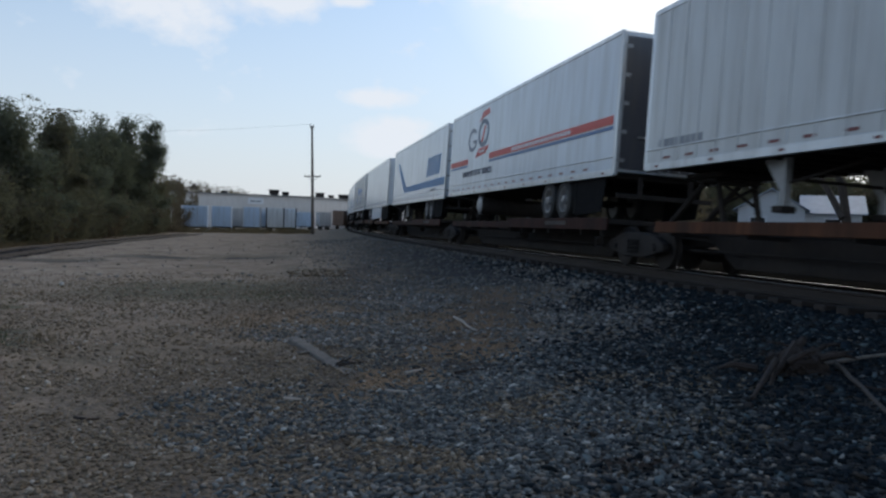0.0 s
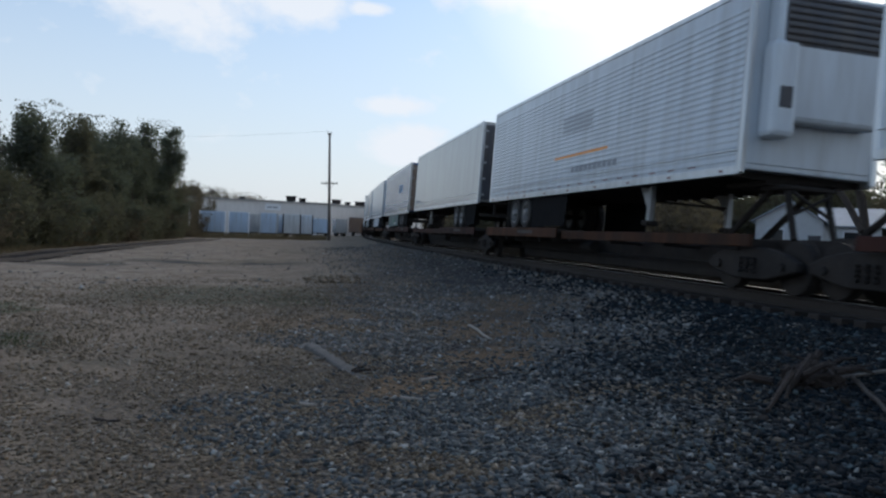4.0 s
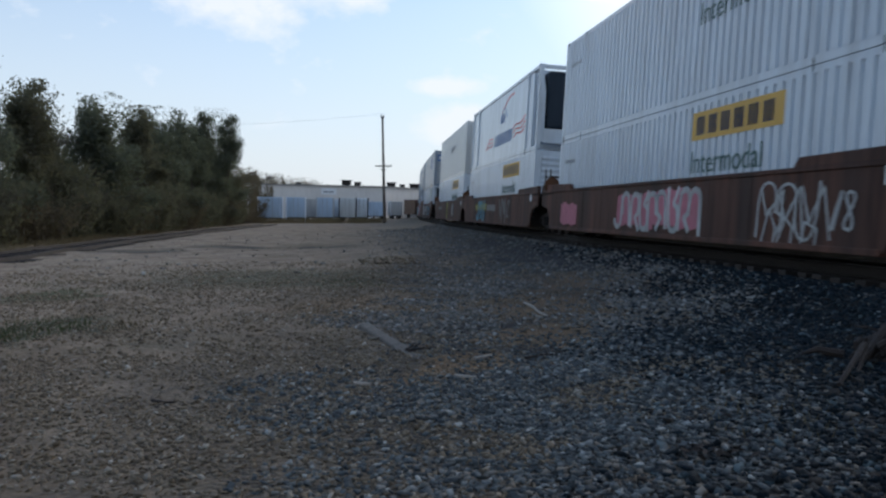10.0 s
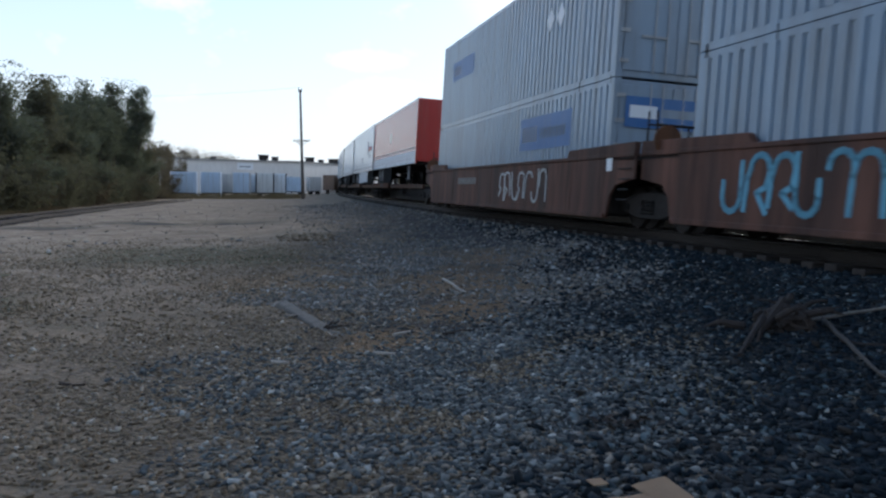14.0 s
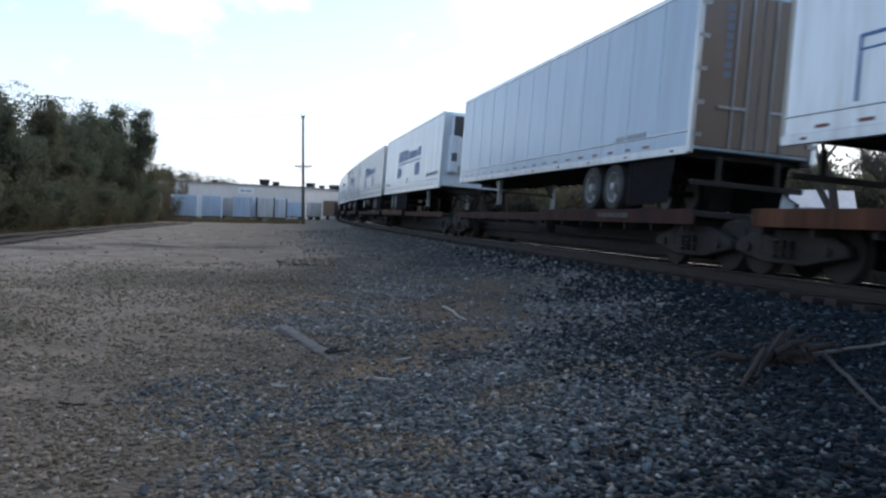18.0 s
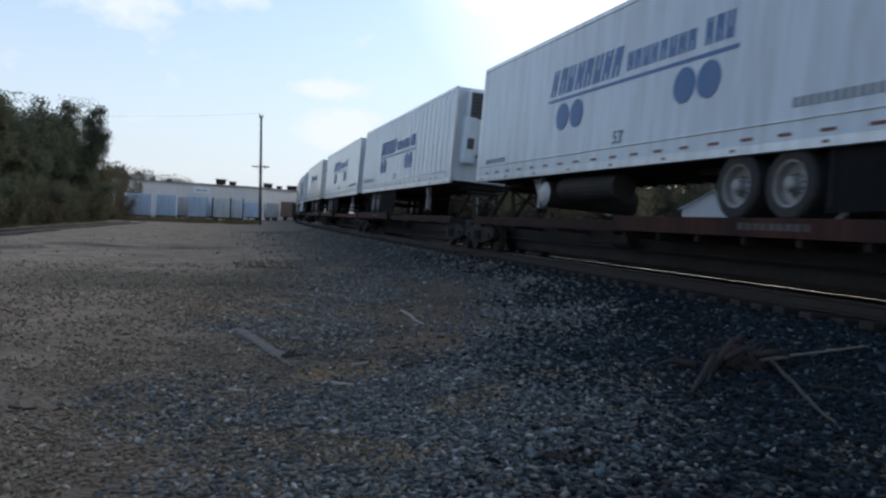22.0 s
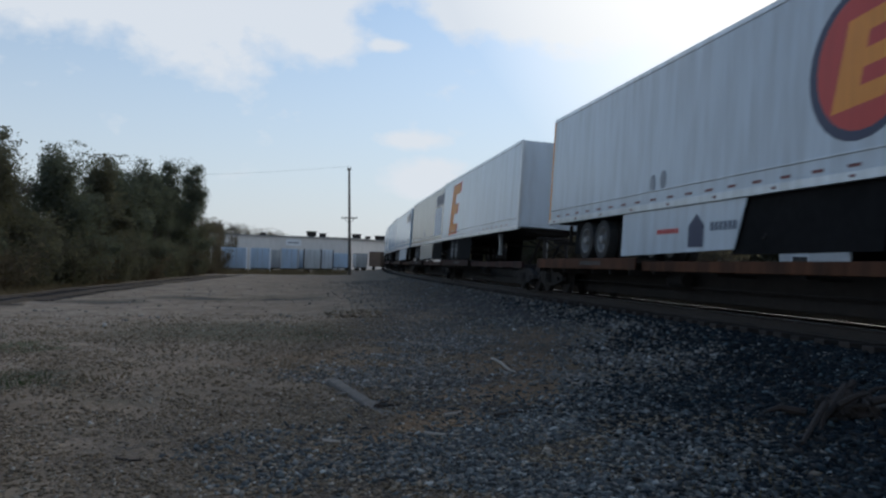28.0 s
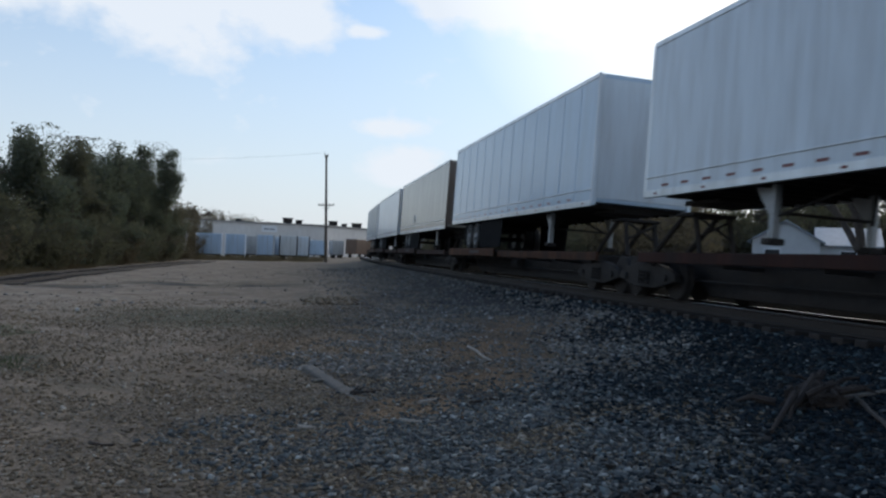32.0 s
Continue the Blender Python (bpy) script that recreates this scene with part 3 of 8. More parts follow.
scatter_stones("gravel", 66000, -5.0, 10.0, 9.0, 20.0, 0.030, 0.060, lambda x, y: gravel_share(x, y) * (1 - shade_share(x, y)) * np.clip((20 - y) / 9, 0.1, 1), BALLAST, FAR_STONE)
scatter_stones("gravel", 28000, -10.0, 16.0, 18.0, 62.0, 0.04, 0.085, lambda x, y: np.where(off_track(x, y) > 0, np.maximum(0.7 * np.clip((8.0 - off_track(x, y)) / 4.5, 0, 1), 0.04 * np.clip(1.4 - y / 45, 0, 1)), 0.06),
               "coarse grey ballast stone along the track", FAR_STONE)
scatter_stones("ballast", 90000, 0.4, 11.0, 2.6, 20.0, 0.026, 0.060, lambda x, y: np.where(in_view(x, y), shade_share(x, y) * np.clip(1.5 - y / 18, 0.4, 1), 0), "ballast stone on the shoulder, shade put into its colour", SHADED_STONE)
scatter_stones("ballast", 26000, 3.0, 14.0, 0.0, 42.0, 0.05, 0.085, lambda x, y: np.where((np.abs(off_track(x, y)) < 2.9), 0.9, 0.0) * np.clip((26 - y) / 12, 0, 1), "dark ballast stone between the railway ties, grime and shade in its colour", SHADED_STONE)
scatter_stones("pebbles", 52000, -4.0, 4.5, 2.6, 8.5, 0.014, 0.034, pebble_share, "small dusty brown pebbles on dirt", BROWN_STONE)
scatter_stones("pebbles", 56000, -7.0, 5.5, 8.5, 24.0, 0.018, 0.042, lambda x, y: pebble_share(x, y) * np.clip((24 - y) / 12, 0, 1), "dusty brown pebbles on dirt", BROWN_STONE)

scatter_stones("gravel", 30000, -3.0, 7.0, -7.0, 2.6, 0.03, 0.06, lambda x, y: np.clip((x + 0.8 * lump(x, y, 1.6, 4)) / 3, 0, 0.9), BALLAST)
scatter_stones("ballast", 9000, 5.0, 12.0, -22.0, 0.0, 0.05, 0.085, lambda x, y: np.where(np.abs(off_track(x, y)) < 3.2, 0.9, 0.0), "dark ballast stone between the railway ties, grime and shade in its colour", SHADED_STONE)

# ---- track ----
railway = tagged(new("railway_track"), "single railway track of steel rails on timber ties", "railway track", "", "structure")


def rail_strip(name, profile, s0, s1, step, mat, parent):
    """A strip of constant section, (u, w) points, that follows the curve."""
    verts, faces, n = [], [], len(profile)
    stations = np.arange(s0, s1 + step, step)
    for s in stations:
        m = at(s)
        verts += [m @ Vector((u, 0, w)) for u, w in profile]
    for i in range(len(stations) - 1):
        faces += [(i * n + k, i * n + (k + 1) % n, (i + 1) * n + (k + 1) % n, (i + 1) * n + k) for k in range(n)]
    return joined(name, verts, faces, mat, parent)


for side in (-0.755, 0.755):
    rail = rail_strip("rail", [(side + u, w) for u, w in ((-0.075, -0.185), (-0.07, -0.165), (-0.012, -0.15), (-0.012, -0.045), (-0.036, -0.035), (-0.036, -0.006),
                                                          (0.036, -0.006), (0.036, -0.035), (0.012, -0.045), (0.012, -0.15), (0.07, -0.165), (0.075, -0.185))],
                      -840, 900, 4.0, RAIL, railway)
    rail["label"] = "rusty steel rail"
    head = rail_strip("railhead", [(side + u, w) for u, w in ((-0.034, -0.0055), (-0.028, 0.0), (0.028, 0.0), (0.034, -0.0055))], -840, 900, 4.0, RAILHEAD, rail)
    head["label"] = "polished bright top of the rail"
tie_bm = bevelled(box(bmesh.new(), -1.3, 1.3, -0.115, 0.115, -0.37, -0.19), 0.012)
tie_me = bpy.data.meshes.new("tie")
tie_bm.to_mesh(tie_me)
tie_bm.free()
tie_me.materials.append(TIE)
far_ties = bmesh.new()
s = -20.0
while s < 300:
    if s < 118:
        same("tie", tie_me, railway, at(s) @ pose(random.uniform(-0.05, 0.05), 0, random.uniform(-0.015, 0.01), 0, 0, random.uniform(-1.5, 1.5)))
    else:
        box(far_ties, -1.3, 1.3, -0.115, 0.115, -0.37, -0.19, at(s))
    s += 0.5
tagged(part("tie", far_ties, TIE, railway), kind="stuff")

# the old siding by the trees
siding = tagged(new("siding_track"), "old rusty siding half sunk in dirt beside the trees", "railway track", "", "structure")


def siding_at(d):
    """Along the siding: it starts by the trees and bends towards the lot."""
    return Vector((-9.6 + 0.00105 * max(0.0, d - 12) ** 2, 8 + d, 0))


for side in (-0.75, 0.75):
    verts, faces = [], []
    for i in range(40):
        p, q = siding_at(i * 2.0), siding_at(i * 2.0 + 0.5)
        across = (q - p).normalized().cross(Vector((0, 0, 1)))
        c = p + across * side
        g = float(height(np.array([c.x]), np.array([c.y]))[0])
        verts += [c + across * u + Vector((0, 0, g + w)) for u, w in ((-0.06, -0.05), (-0.04, 0.13), (0.04, 0.13), (0.06, -0.05))]
    for i in range(39):
        faces += [(i * 4 + k, i * 4 + (k + 1) % 4, i * 4 + 4 + (k + 1) % 4, i * 4 + 4 + k) for k in range(4)]
    joined("rail", verts, faces, RAIL, siding)["label"] = "rusty steel rail"
for i in range(105):
    p, q = siding_at(i * 0.7), siding_at(i * 0.7 + 0.4)
    g = float(height(np.array([p.x]), np.array([p.y]))[0])
    same("tie", tie_me, siding, pose(p.x, p.y, g + 0.22, 0, 0, -math.degrees(math.atan2(q.x - p.x, q.y - p.y)) + random.uniform(-2, 2)))

# ---- train ----
MOVING = []                    # (thing, metres along the track at its middle when the clip starts)
SIDE = 1.30                    # half the width of a trailer
FLOOR, DECK = 2.06, 0.985      # undersides of trailer boxes, and the decks that carry them


def shared(name, bm, mat, smooth=False):
    me = bpy.data.meshes.new(name)
    bmesh.ops.recalc_face_normals(bm, faces=bm.faces)
    bm.to_mesh(me)
    bm.free()
    me.materials.append(mat)
    if smooth:
        me.shade_smooth()
    return me


TYRE_ME = shared("tyre", turned(turned(bmesh.new(), [(-0.30, 0.33), (-0.30, 0.46), (-0.27, 0.50), (-0.05, 0.50), (-0.02, 0.46), (-0.02, 0.33)], 0, 0, 28, False),
                                [(0.02, 0.33), (0.02, 0.46), (0.05, 0.50), (0.27, 0.50), (0.30, 0.46), (0.30, 0.33)], 0, 0, 28, False), RUBBER)
RIM_ME = shared("rim", turned(bmesh.new(), [(-0.33, 0.055), (-0.31, 0.10), (-0.20, 0.11), (-0.15, 0.17), (-0.13, 0.21), (-0.16, 0.28), (-0.285, 0.30), (-0.29, 0.335), (0.28, 0.335)], 0, 0, 24), RIM)
nuts = bmesh.new()
for k in range(10):
    bar(nuts, (-0.15, 0.14 * math.cos(k * 0.6283), 0.14 * math.sin(k * 0.6283)), (-0.20, 0.14 * math.cos(k * 0.6283), 0.14 * math.sin(k * 0.6283)), 0.016)
NUTS_ME = shared("wheel_nut_ring", nuts, STEEL)
RAILWHEEL_ME = shared("wheel", turned(bmesh.new(), [(-0.07, 0.10), (-0.07, 0.36), (-0.065, 0.42), (0.05, 0.425), (0.055, 0.455), (0.08, 0.455), (0.08, 0.10)], 0, 0, 24), STEEL)
LIGHT_ME = shared("marker_light", bevelled(box(bmesh.new(), -0.012, 0.012, -0.055, 0.055, -0.02, 0.02), 0.006), LAMP_RED)
side_bm = bmesh.new()
plate(side_bm, [(-1.25, 0.50), (-1.25, 0.36), (-0.95, 0.30), (-0.45, 0.20), (0.45, 0.20), (0.95, 0.30), (1.25, 0.36), (1.25, 0.50), (0.95, 0.62), (0.40, 0.72), (-0.40, 0.72), (-0.95, 0.62)], -0.07, 0.07)
bevelled(side_bm, 0.02)
SIDEFRAME_ME = shared("side_frame", side_bm, STEEL)
spring = bmesh.new()
for dy in (-0.18, 0.0, 0.18):
    for k in range(4):
        turned(spring, [(-0.055, 0.03), (0.055, 0.03)], dy, 0.30 + 0.07 * k, 8)
SPRING_ME = shared("spring", spring, STEEL)


def rail_bogie(parent, y):
    """A freight truck of two axles under a car's end."""
    bogie = part("bogie", bevelled(box(bmesh.new(), -1.0, 1.0, y - 0.17, y + 0.17, 0.46, 0.72), 0.03), STEEL, parent, "grimy two-axle rail truck")
    for sx in (-1, 1):
        same("side_frame", SIDEFRAME_ME, bogie, pose(sx * 1.0, y, 0))
        same("spring", SPRING_ME, bogie, pose(sx * 1.09, y, 0.02))
        for dy in (-0.89, 0.89):
            same("wheel", RAILWHEEL_ME, bogie, pose(sx * 0.77, y + dy, 0.425, 0, 0, 0 if sx < 0 else 180))
    for dy in (-0.89, 0.89):
        part("axle", bar(bmesh.new(), (-1.12, y + dy, 0.425), (1.12, y + dy, 0.425), 0.075, 8), STEEL, bogie)
    return bogie


def glyphs(bm, a0, a1, z0, z1, count, slant, place, seed):
    """A row of plain blocks, as long and high as a word."""
    rng = random.Random(seed)
    pitch = (a1 - a0) / count
    w, h = pitch * 0.80, z1 - z0
    t = min(w * 0.34, h * 0.28)

    def block(u0, u1, v0, v1):
        pts = [(u0 + slant * (v0 - z0), v0), (u1 + slant * (v0 - z0), v0), (u1 + slant * (v1 - z0), v1), (u0 + slant * (v1 - z0), v1)]
        plate(bm, [(place(u), v) for u, v in pts], -SIDE - 0.010, -SIDE + 0.002)

    for i in range(count):
        u, wide = a0 + i * pitch, w * rng.choice([0.86, 0.95, 1.0])
        cut, notch = rng.choice([0.40, 0.46, 0.54]), t * 0.62
        m0, m1 = u + (wide - notch) / 2, u + (wide + notch) / 2
        block(u, m0, z0, z1)
        block(m1, u + wide, z0, z1)
        if i % 3 == 1:
            block(m0, m1, z0 + h * cut, z1)
        elif i % 3 == 2:
            block(m0, m1, z0, z0 + h * cut)
        else:
            block(m0, m1, z0 + h * 0.25, z0 + h * 0.8)


def mark(kind, host, place, args, mat, name, label):
    """One marking on the side of a trailer or container; a is metres from the end that the writing starts at."""
    bm = bmesh.new()
    if kind == "word":
        a0, a1, z0, z1, count, slant = args
        glyphs(bm, a0, a1, z0, z1, count, slant, place, int(a0 * 100) + count)
    elif kind == "rect":
        a0, a1, z0, z1 = args
        plate(bm, [(place(a0), z0), (place(a1), z0), (place(a1), z1), (place(a0), z1)], -SIDE - 0.007, -SIDE + 0.002)
    elif kind == "poly":
        plate(bm, [(place(a), z) for a, z in args], -SIDE - 0.008, -SIDE + 0.002)
    elif kind == "disc":
        a, z, r = args[:3]
        rz = args[3] if len(args) > 3 else r
        plate(bm, [(place(a + r * math.cos(k * math.tau / 28)), z + rz * math.sin(k * math.tau / 28)) for k in range(28)], -SIDE - 0.009, -SIDE + 0.002)
    elif kind == "ring":
        a, z, ra, rz, w, turn0, turn1 = args
        way = [math.radians(turn0 + (turn1 - turn0) * k / 24) for k in range(25)]
        outer = [(place(a + ra * math.cos(f)), z + rz * math.sin(f)) for f in way]
        inner = [(place(a + (ra - w) * math.cos(f)), z + (rz - w) * math.sin(f)) for f in way]
        for i in range(24):
            plate(bm, [outer[i], outer[i + 1], inner[i + 1], inner[i]], -SIDE - 0.011, -SIDE + 0.002)
    elif kind == "arc":
        pts, w = args
        outer = [(place(a), z + w / 2) for a, z in pts]
        inner = [(place(a), z - w / 2) for a, z in pts]
        for i in range(len(pts) - 1):
            plate(bm, [outer[i], outer[i + 1], inner[i + 1], inner[i]], -SIDE - 0.011, -SIDE + 0.002)
    elif kind == "bars":
        a0, a1, z0, z1, count = args
        pitch = (a1 - a0) / count
        for i in range(count):
            plate(bm, [(place(a0 + i * pitch), z0), (place(a0 + (i + 0.72) * pitch), z0), (place(a0 + (i + 0.72) * pitch), z1), (place(a0 + i * pitch), z1)], -SIDE - 0.007, -SIDE + 0.002)
    elif kind == "text":
        bm.free()
        a0, z0, size, words = args
        curve = bpy.data.curves.new("lettering", "FONT")
        curve.body, curve.size, curve.extrude = words, size, 0.004
        maker = new("lettering", curve)
        bpy.context.view_layer.update()
        me = bpy.data.meshes.new_from_object(maker.evaluated_get(bpy.context.evaluated_depsgraph_get()))
        bpy.data.objects.remove(maker)
        me.materials.append(mat)
        ob = new(name, me)
        ob.parent = host
        ob.matrix_basis = Matrix(((0, 0, -1, -SIDE - 0.006), (-1, 0, 0, place(a0)), (0, 1, 0, z0), (0, 0, 0, 1)))
        ob["label"] = label
        return ob
    bmesh.ops.recalc_face_normals(bm, faces=bm.faces)
    return part(name, bm, mat, host, label)


def side_sheet(bm, style, half, z0, z1, sx):
    """One side as a single sheet, folded into its ribs, seams or corrugations."""
    fold = [(-half, 0.0)]

    def bump(c, w, out, ramp=0.004):
        fold.extend(((c - w - ramp, 0.002), (c - w, out), (c + w, out), (c + w + ramp, 0.002)))

    upright = style != "lines"
    if style in ("posts", "panels", "plain"):
        pitch, w, out = {"posts": (0.61, 0.022, 0.016), "panels": (1.22, 0.035, 0.011), "plain": (1.22, 0.005, 0.004)}[style]
        n = int(half * 2 / pitch)
        for i in range(1, n):
            bump(-half + i * 2 * half / n, w, out)
    elif style == "waves":
        n = int(half * 2 / 0.29)
        for i in range(n):
            bump(-half + (i + 0.5) * 2 * half / n, 0.088, 0.046, 0.012)
    else:
        fold = [(z0 + 0.15, 0.0)]
        for i in range(int((z1 - z0 - 0.45) / 0.115)):
            bump(z0 + 0.25 + i * 0.115, 0.020, 0.014, 0.012)
    fold.append((half, 0.0) if upright else (z1 - 0.09, 0.0))
    x = SIDE + 0.001
    a, b = (z0 + 0.14, z1 - 0.08) if upright else (-half + 0.08, half - 0.08)
    rows = [[bm.verts.new((sx * (x + o), f, e) if upright else (sx * (x + o), e, f)) for f, o in fold] for e in (a, b)]
    for k in range(len(fold) - 1):
        bm.faces.new((rows[0][k], rows[0][k + 1], rows[1][k + 1], rows[1][k]))
    return bm


def end_doors(host, y, out, z0, z1, mat, bars=LOGO_GREY):
    """Two swing doors with their lock rods and hinges; out: -1 or 1, the way that they face."""
    for sx in (-1, 1):
        x0, x1 = (0.012, SIDE - 0.07) if sx > 0 else (-SIDE + 0.07, -0.012)
        y0, y1 = sorted((y, y + out * 0.035))
        door = part("door", bevelled(box(bmesh.new(), x0, x1, y0, y1, z0 + 0.16, z1 - 0.12), 0.008), mat, host)
        for dx in (0.24, 0.52):
            xx = sx * dx
            rod = part("lock_rod", bar(bmesh.new(), (xx, y + out * 0.065, z0 + 0.12), (xx, y + out * 0.065, z1 - 0.08), 0.018, 8), GALVANISED, door)
        handle = bmesh.new()
        for dx in (0.24, 0.52):
            box(handle, min(sx * dx, sx * (dx + 0.3)), max(sx * dx, sx * (dx + 0.3)), *sorted((y + out * 0.05, y + out * 0.085)), z0 + 0.85, z0 + 0.90)
        part("handle", handle, GALVANISED, door)
        hinges = bmesh.new()
        for k in range(5):
            w = z0 + 0.35 + k * (z1 - z0 - 0.7) / 4
            box(hinges, min(sx * (SIDE - 0.22), sx * (SIDE - 0.02)), max(sx * (SIDE - 0.22), sx * (SIDE - 0.02)), *sorted((y + out * 0.03, y + out * 0.06)), w - 0.04, w + 0.04)
        part("hinge", hinges, GALVANISED, door)


def cooling_unit(host, y, out, z0, z1):
    """The refrigeration unit on a nose."""
    bm = bmesh.new()
    box(bm, -1.0, 1.0, *sorted((y, y + out * 0.42)), z0 + 0.9, z1 - 0.12)
    unit = part("cooling_unit", bevelled(bm, 0.09, 2), WHITE, host, "white refrigeration unit with a dark grille")
    part("grille", bevelled(box(bmesh.new(), -0.92, 0.92, *sorted((y + out * 0.40, y + out * 0.435)), z1 - 1.05, z1 - 0.2), 0.02), DARK_DOOR, unit)
    slats = bmesh.new()
    for k in range(7):
        box(slats, -0.88, 0.88, *sorted((y + out * 0.43, y + out * 0.45)), z1 - 1.0 + k * 0.115, z1 - 0.96 + k * 0.115)
    part("slat", slats, STEEL, unit)
    part("fairing", bevelled(box(bmesh.new(), -1.06, -0.6, *sorted((y + out * 0.01, y + out * 0.46)), z0 + 0.62, z1 - 0.95), 0.1, 2), WHITE, unit)
    part("panel", bevelled(box(bmesh.new(), -0.95, -0.72, *sorted((y + out * 0.455, y + out * 0.475)), z0 + 1.1, z0 + 1.45), 0.01), DARK_DOOR, unit)


def trailer(S, L, H, near, style, coat, label, marks=(), skirt=None, doors=None, nose=None, base_band=None, tank=False, drop=0.14, shade_reach=7.8):
    """A road trailer on its railcar. near: what faces the camera: R the doors, F the plain front, N a front with a cooling unit."""
    th = thing("semi_trailer", label, "trailer", "trailers of the train")
    half, floor = L / 2, FLOOR - drop
    flip = 1 if near == "R" else -1              # y runs away from the camera; the doors are at -y when flip is 1

    def place(a):
        return half - a

    body = part("body", bevelled(box(bmesh.new(), -SIDE, SIDE, -half, half, floor + 0.10, H), 0.03, 2), coat, th)
    for sx in (-1, 1):
        part("side_panel", side_sheet(bmesh.new(), style, half, floor, H, sx), coat, body)
    for sx in (-1, 1):
        x0, x1 = sorted((sx * (SIDE - 0.06), sx * (SIDE + 0.018)))
        part("bottom_rail", bevelled(box(bmesh.new(), x0, x1, -half, half, floor, floor + 0.15), 0.01), SILVER if coat is not RED else LOGO_WHITE, th)
        part("scuff_rail", bevelled(box(bmesh.new(), *sorted((sx * (SIDE - 0.03), sx * (SIDE + 0.026))), -half + 0.02, half - 0.02, floor + 0.40, floor + 0.425), 0.006), SILVER, th)
        part("top_rail", bevelled(box(bmesh.new(), x0, x1, -half, half, H - 0.10, H + 0.012), 0.01), SILVER, th)
    for sx in (-1, 1):
        for y in (-half, half):
            x0, x1 = sorted((sx * (SIDE - 0.10), sx * (SIDE + 0.014)))
            part("corner_post", bevelled(box(bmesh.new(), x0, x1, y - 0.06, y + 0.06, floor + 0.02, H - 0.02), 0.02), nose if nose and near != "R" else (SILVER if coat is not RED else RED), th)
    beams = bmesh.new()
    for k in range(int(L / 0.6)):
        y = -half + 0.3 + k * 0.6
        box(beams, -SIDE + 0.08, SIDE - 0.08, y - 0.03, y + 0.03, floor - 0.02, floor + 0.09)
    part("floor_beam", beams, STEEL, th)
    for k in range(9):
        same("marker_light", LIGHT_ME, th, pose(-SIDE - 0.022, half - 0.5 - k * (L - 1.0) / 8, floor + 0.075))
    dashes = bmesh.new()
    for k in range(18):
        a = 0.7 + k * (L - 1.6) / 18
        plate(dashes, [(place(a), floor + 0.20), (place(a + 0.27), floor + 0.20), (place(a + 0.27), floor + 0.25), (place(a), floor + 0.25)], -SIDE - 0.009, -SIDE + 0.002)
    part("reflective_tape", dashes, LAMP_RED, th)
    if base_band:
        mark("rect", th, place, (0.02, L - 0.02, floor + 0.15, floor + 0.62), base_band, "band", "white lower band")

    # rear end
    ry, out = (-half, -1) if near == "R" else (half, 1)
    end_doors(th, ry, out, floor, H, doors or coat)
    guard = bmesh.new()
    box(guard, -1.15, 1.15, ry - 0.06 * out - 0.04, ry - 0.06 * out + 0.04, 1.46, 1.56)
    for sx in (-0.6, 0.6):
        box(guard, sx - 0.05, sx + 0.05, ry - 0.06 * out - 0.035, ry - 0.06 * out + 0.035, 1.5, floor + 0.02)
    part("bumper", bevelled(guard, 0.01), STEEL, th)
    # front end
    fy, fout = (half, 1) if near == "R" else (-half, -1)
    front = part("front_panel", bevelled(box(bmesh.new(), -SIDE + 0.09, SIDE - 0.09, *sorted((fy, fy + fout * 0.02)), floor + 0.2, H - 0.12), 0.01), nose or coat, th)
    if near == "N":
        cooling_unit(th, fy, fout, floor, H)
    # running gear, 3.07 and 4.21 m from the doors
    gear = part("suspension", bevelled(box(bevel_frame(bmesh.new(), ry, -out, floor), -0.55, 0.55, *sorted((ry - out * 2.3, ry - out * 5.0)), 1.72, 1.90), 0.015), STEEL, th)
    for d in (3.07, 4.21):
        y = ry - out * d
        part("axle", bar(bmesh.new(), (-1.15, y, DECK + 0.50), (1.15, y, DECK + 0.50), 0.065, 8), STEEL, gear)
        for sx in (-1, 1):
            wheel = same("wheel", RIM_ME, th, pose(sx * 0.94, y, DECK + 0.502, 0, 0, 0 if sx < 0 else 180) @ pose(0, 0, 0, random.uniform(0, 360)), "pale steel wheel")
            same("tyre", TYRE_ME, wheel)
            same("wheel_nut_ring", NUTS_ME, wheel)
    for sx in (-1, 1):
        part("mud_flap", box(bmesh.new(), min(sx * 0.62, sx * 1.24), max(sx * 0.62, sx * 1.24), ry - out * 2.30 - 0.008, ry - out * 2.30 + 0.008, DECK + 0.16, floor), RUBBER, th)
    # landing gear, 3.9 m from the front
    ly = fy - fout * 3.9
    for sx in (-1, 1):
        leg = part("landing_leg", bevelled(box(bmesh.new(), sx * 0.92 - 0.065, sx * 0.92 + 0.065, ly - 0.065, ly + 0.065, DECK + 0.20, floor + 0.03), 0.01), GALVANISED, th)
        part("foot", bevelled(box(bmesh.new(), sx * 0.92 - 0.14, sx * 0.92 + 0.14, ly - 0.13, ly + 0.13, DECK + 0.10, DECK + 0.21), 0.02), STEEL, leg)
        part("bracket", plate(bmesh.new(), [(ly + 0.06, floor + 0.02), (ly + 0.55, floor + 0.02), (ly + 0.06, floor - 0.55)], sx * 0.92 - 0.01, sx * 0.92 + 0.01), GALVANISED, leg)
        part("brace", bar(bmesh.new(), (sx * 0.92, ly, DECK + 0.55), (sx * 0.2, ly - fout * 0.9, floor), 0.03), STEEL, leg)
    part("cross_tube", bar(bmesh.new(), (-0.92, ly, 1.62), (0.92, ly, 1.62), 0.03), STEEL, th)
    part("coupler_plate", bevelled(box(bmesh.new(), -0.55, 0.55, *sorted((fy - fout * 0.3, fy - fout * 1.6)), floor - 0.10, floor), 0.02), STEEL, th)
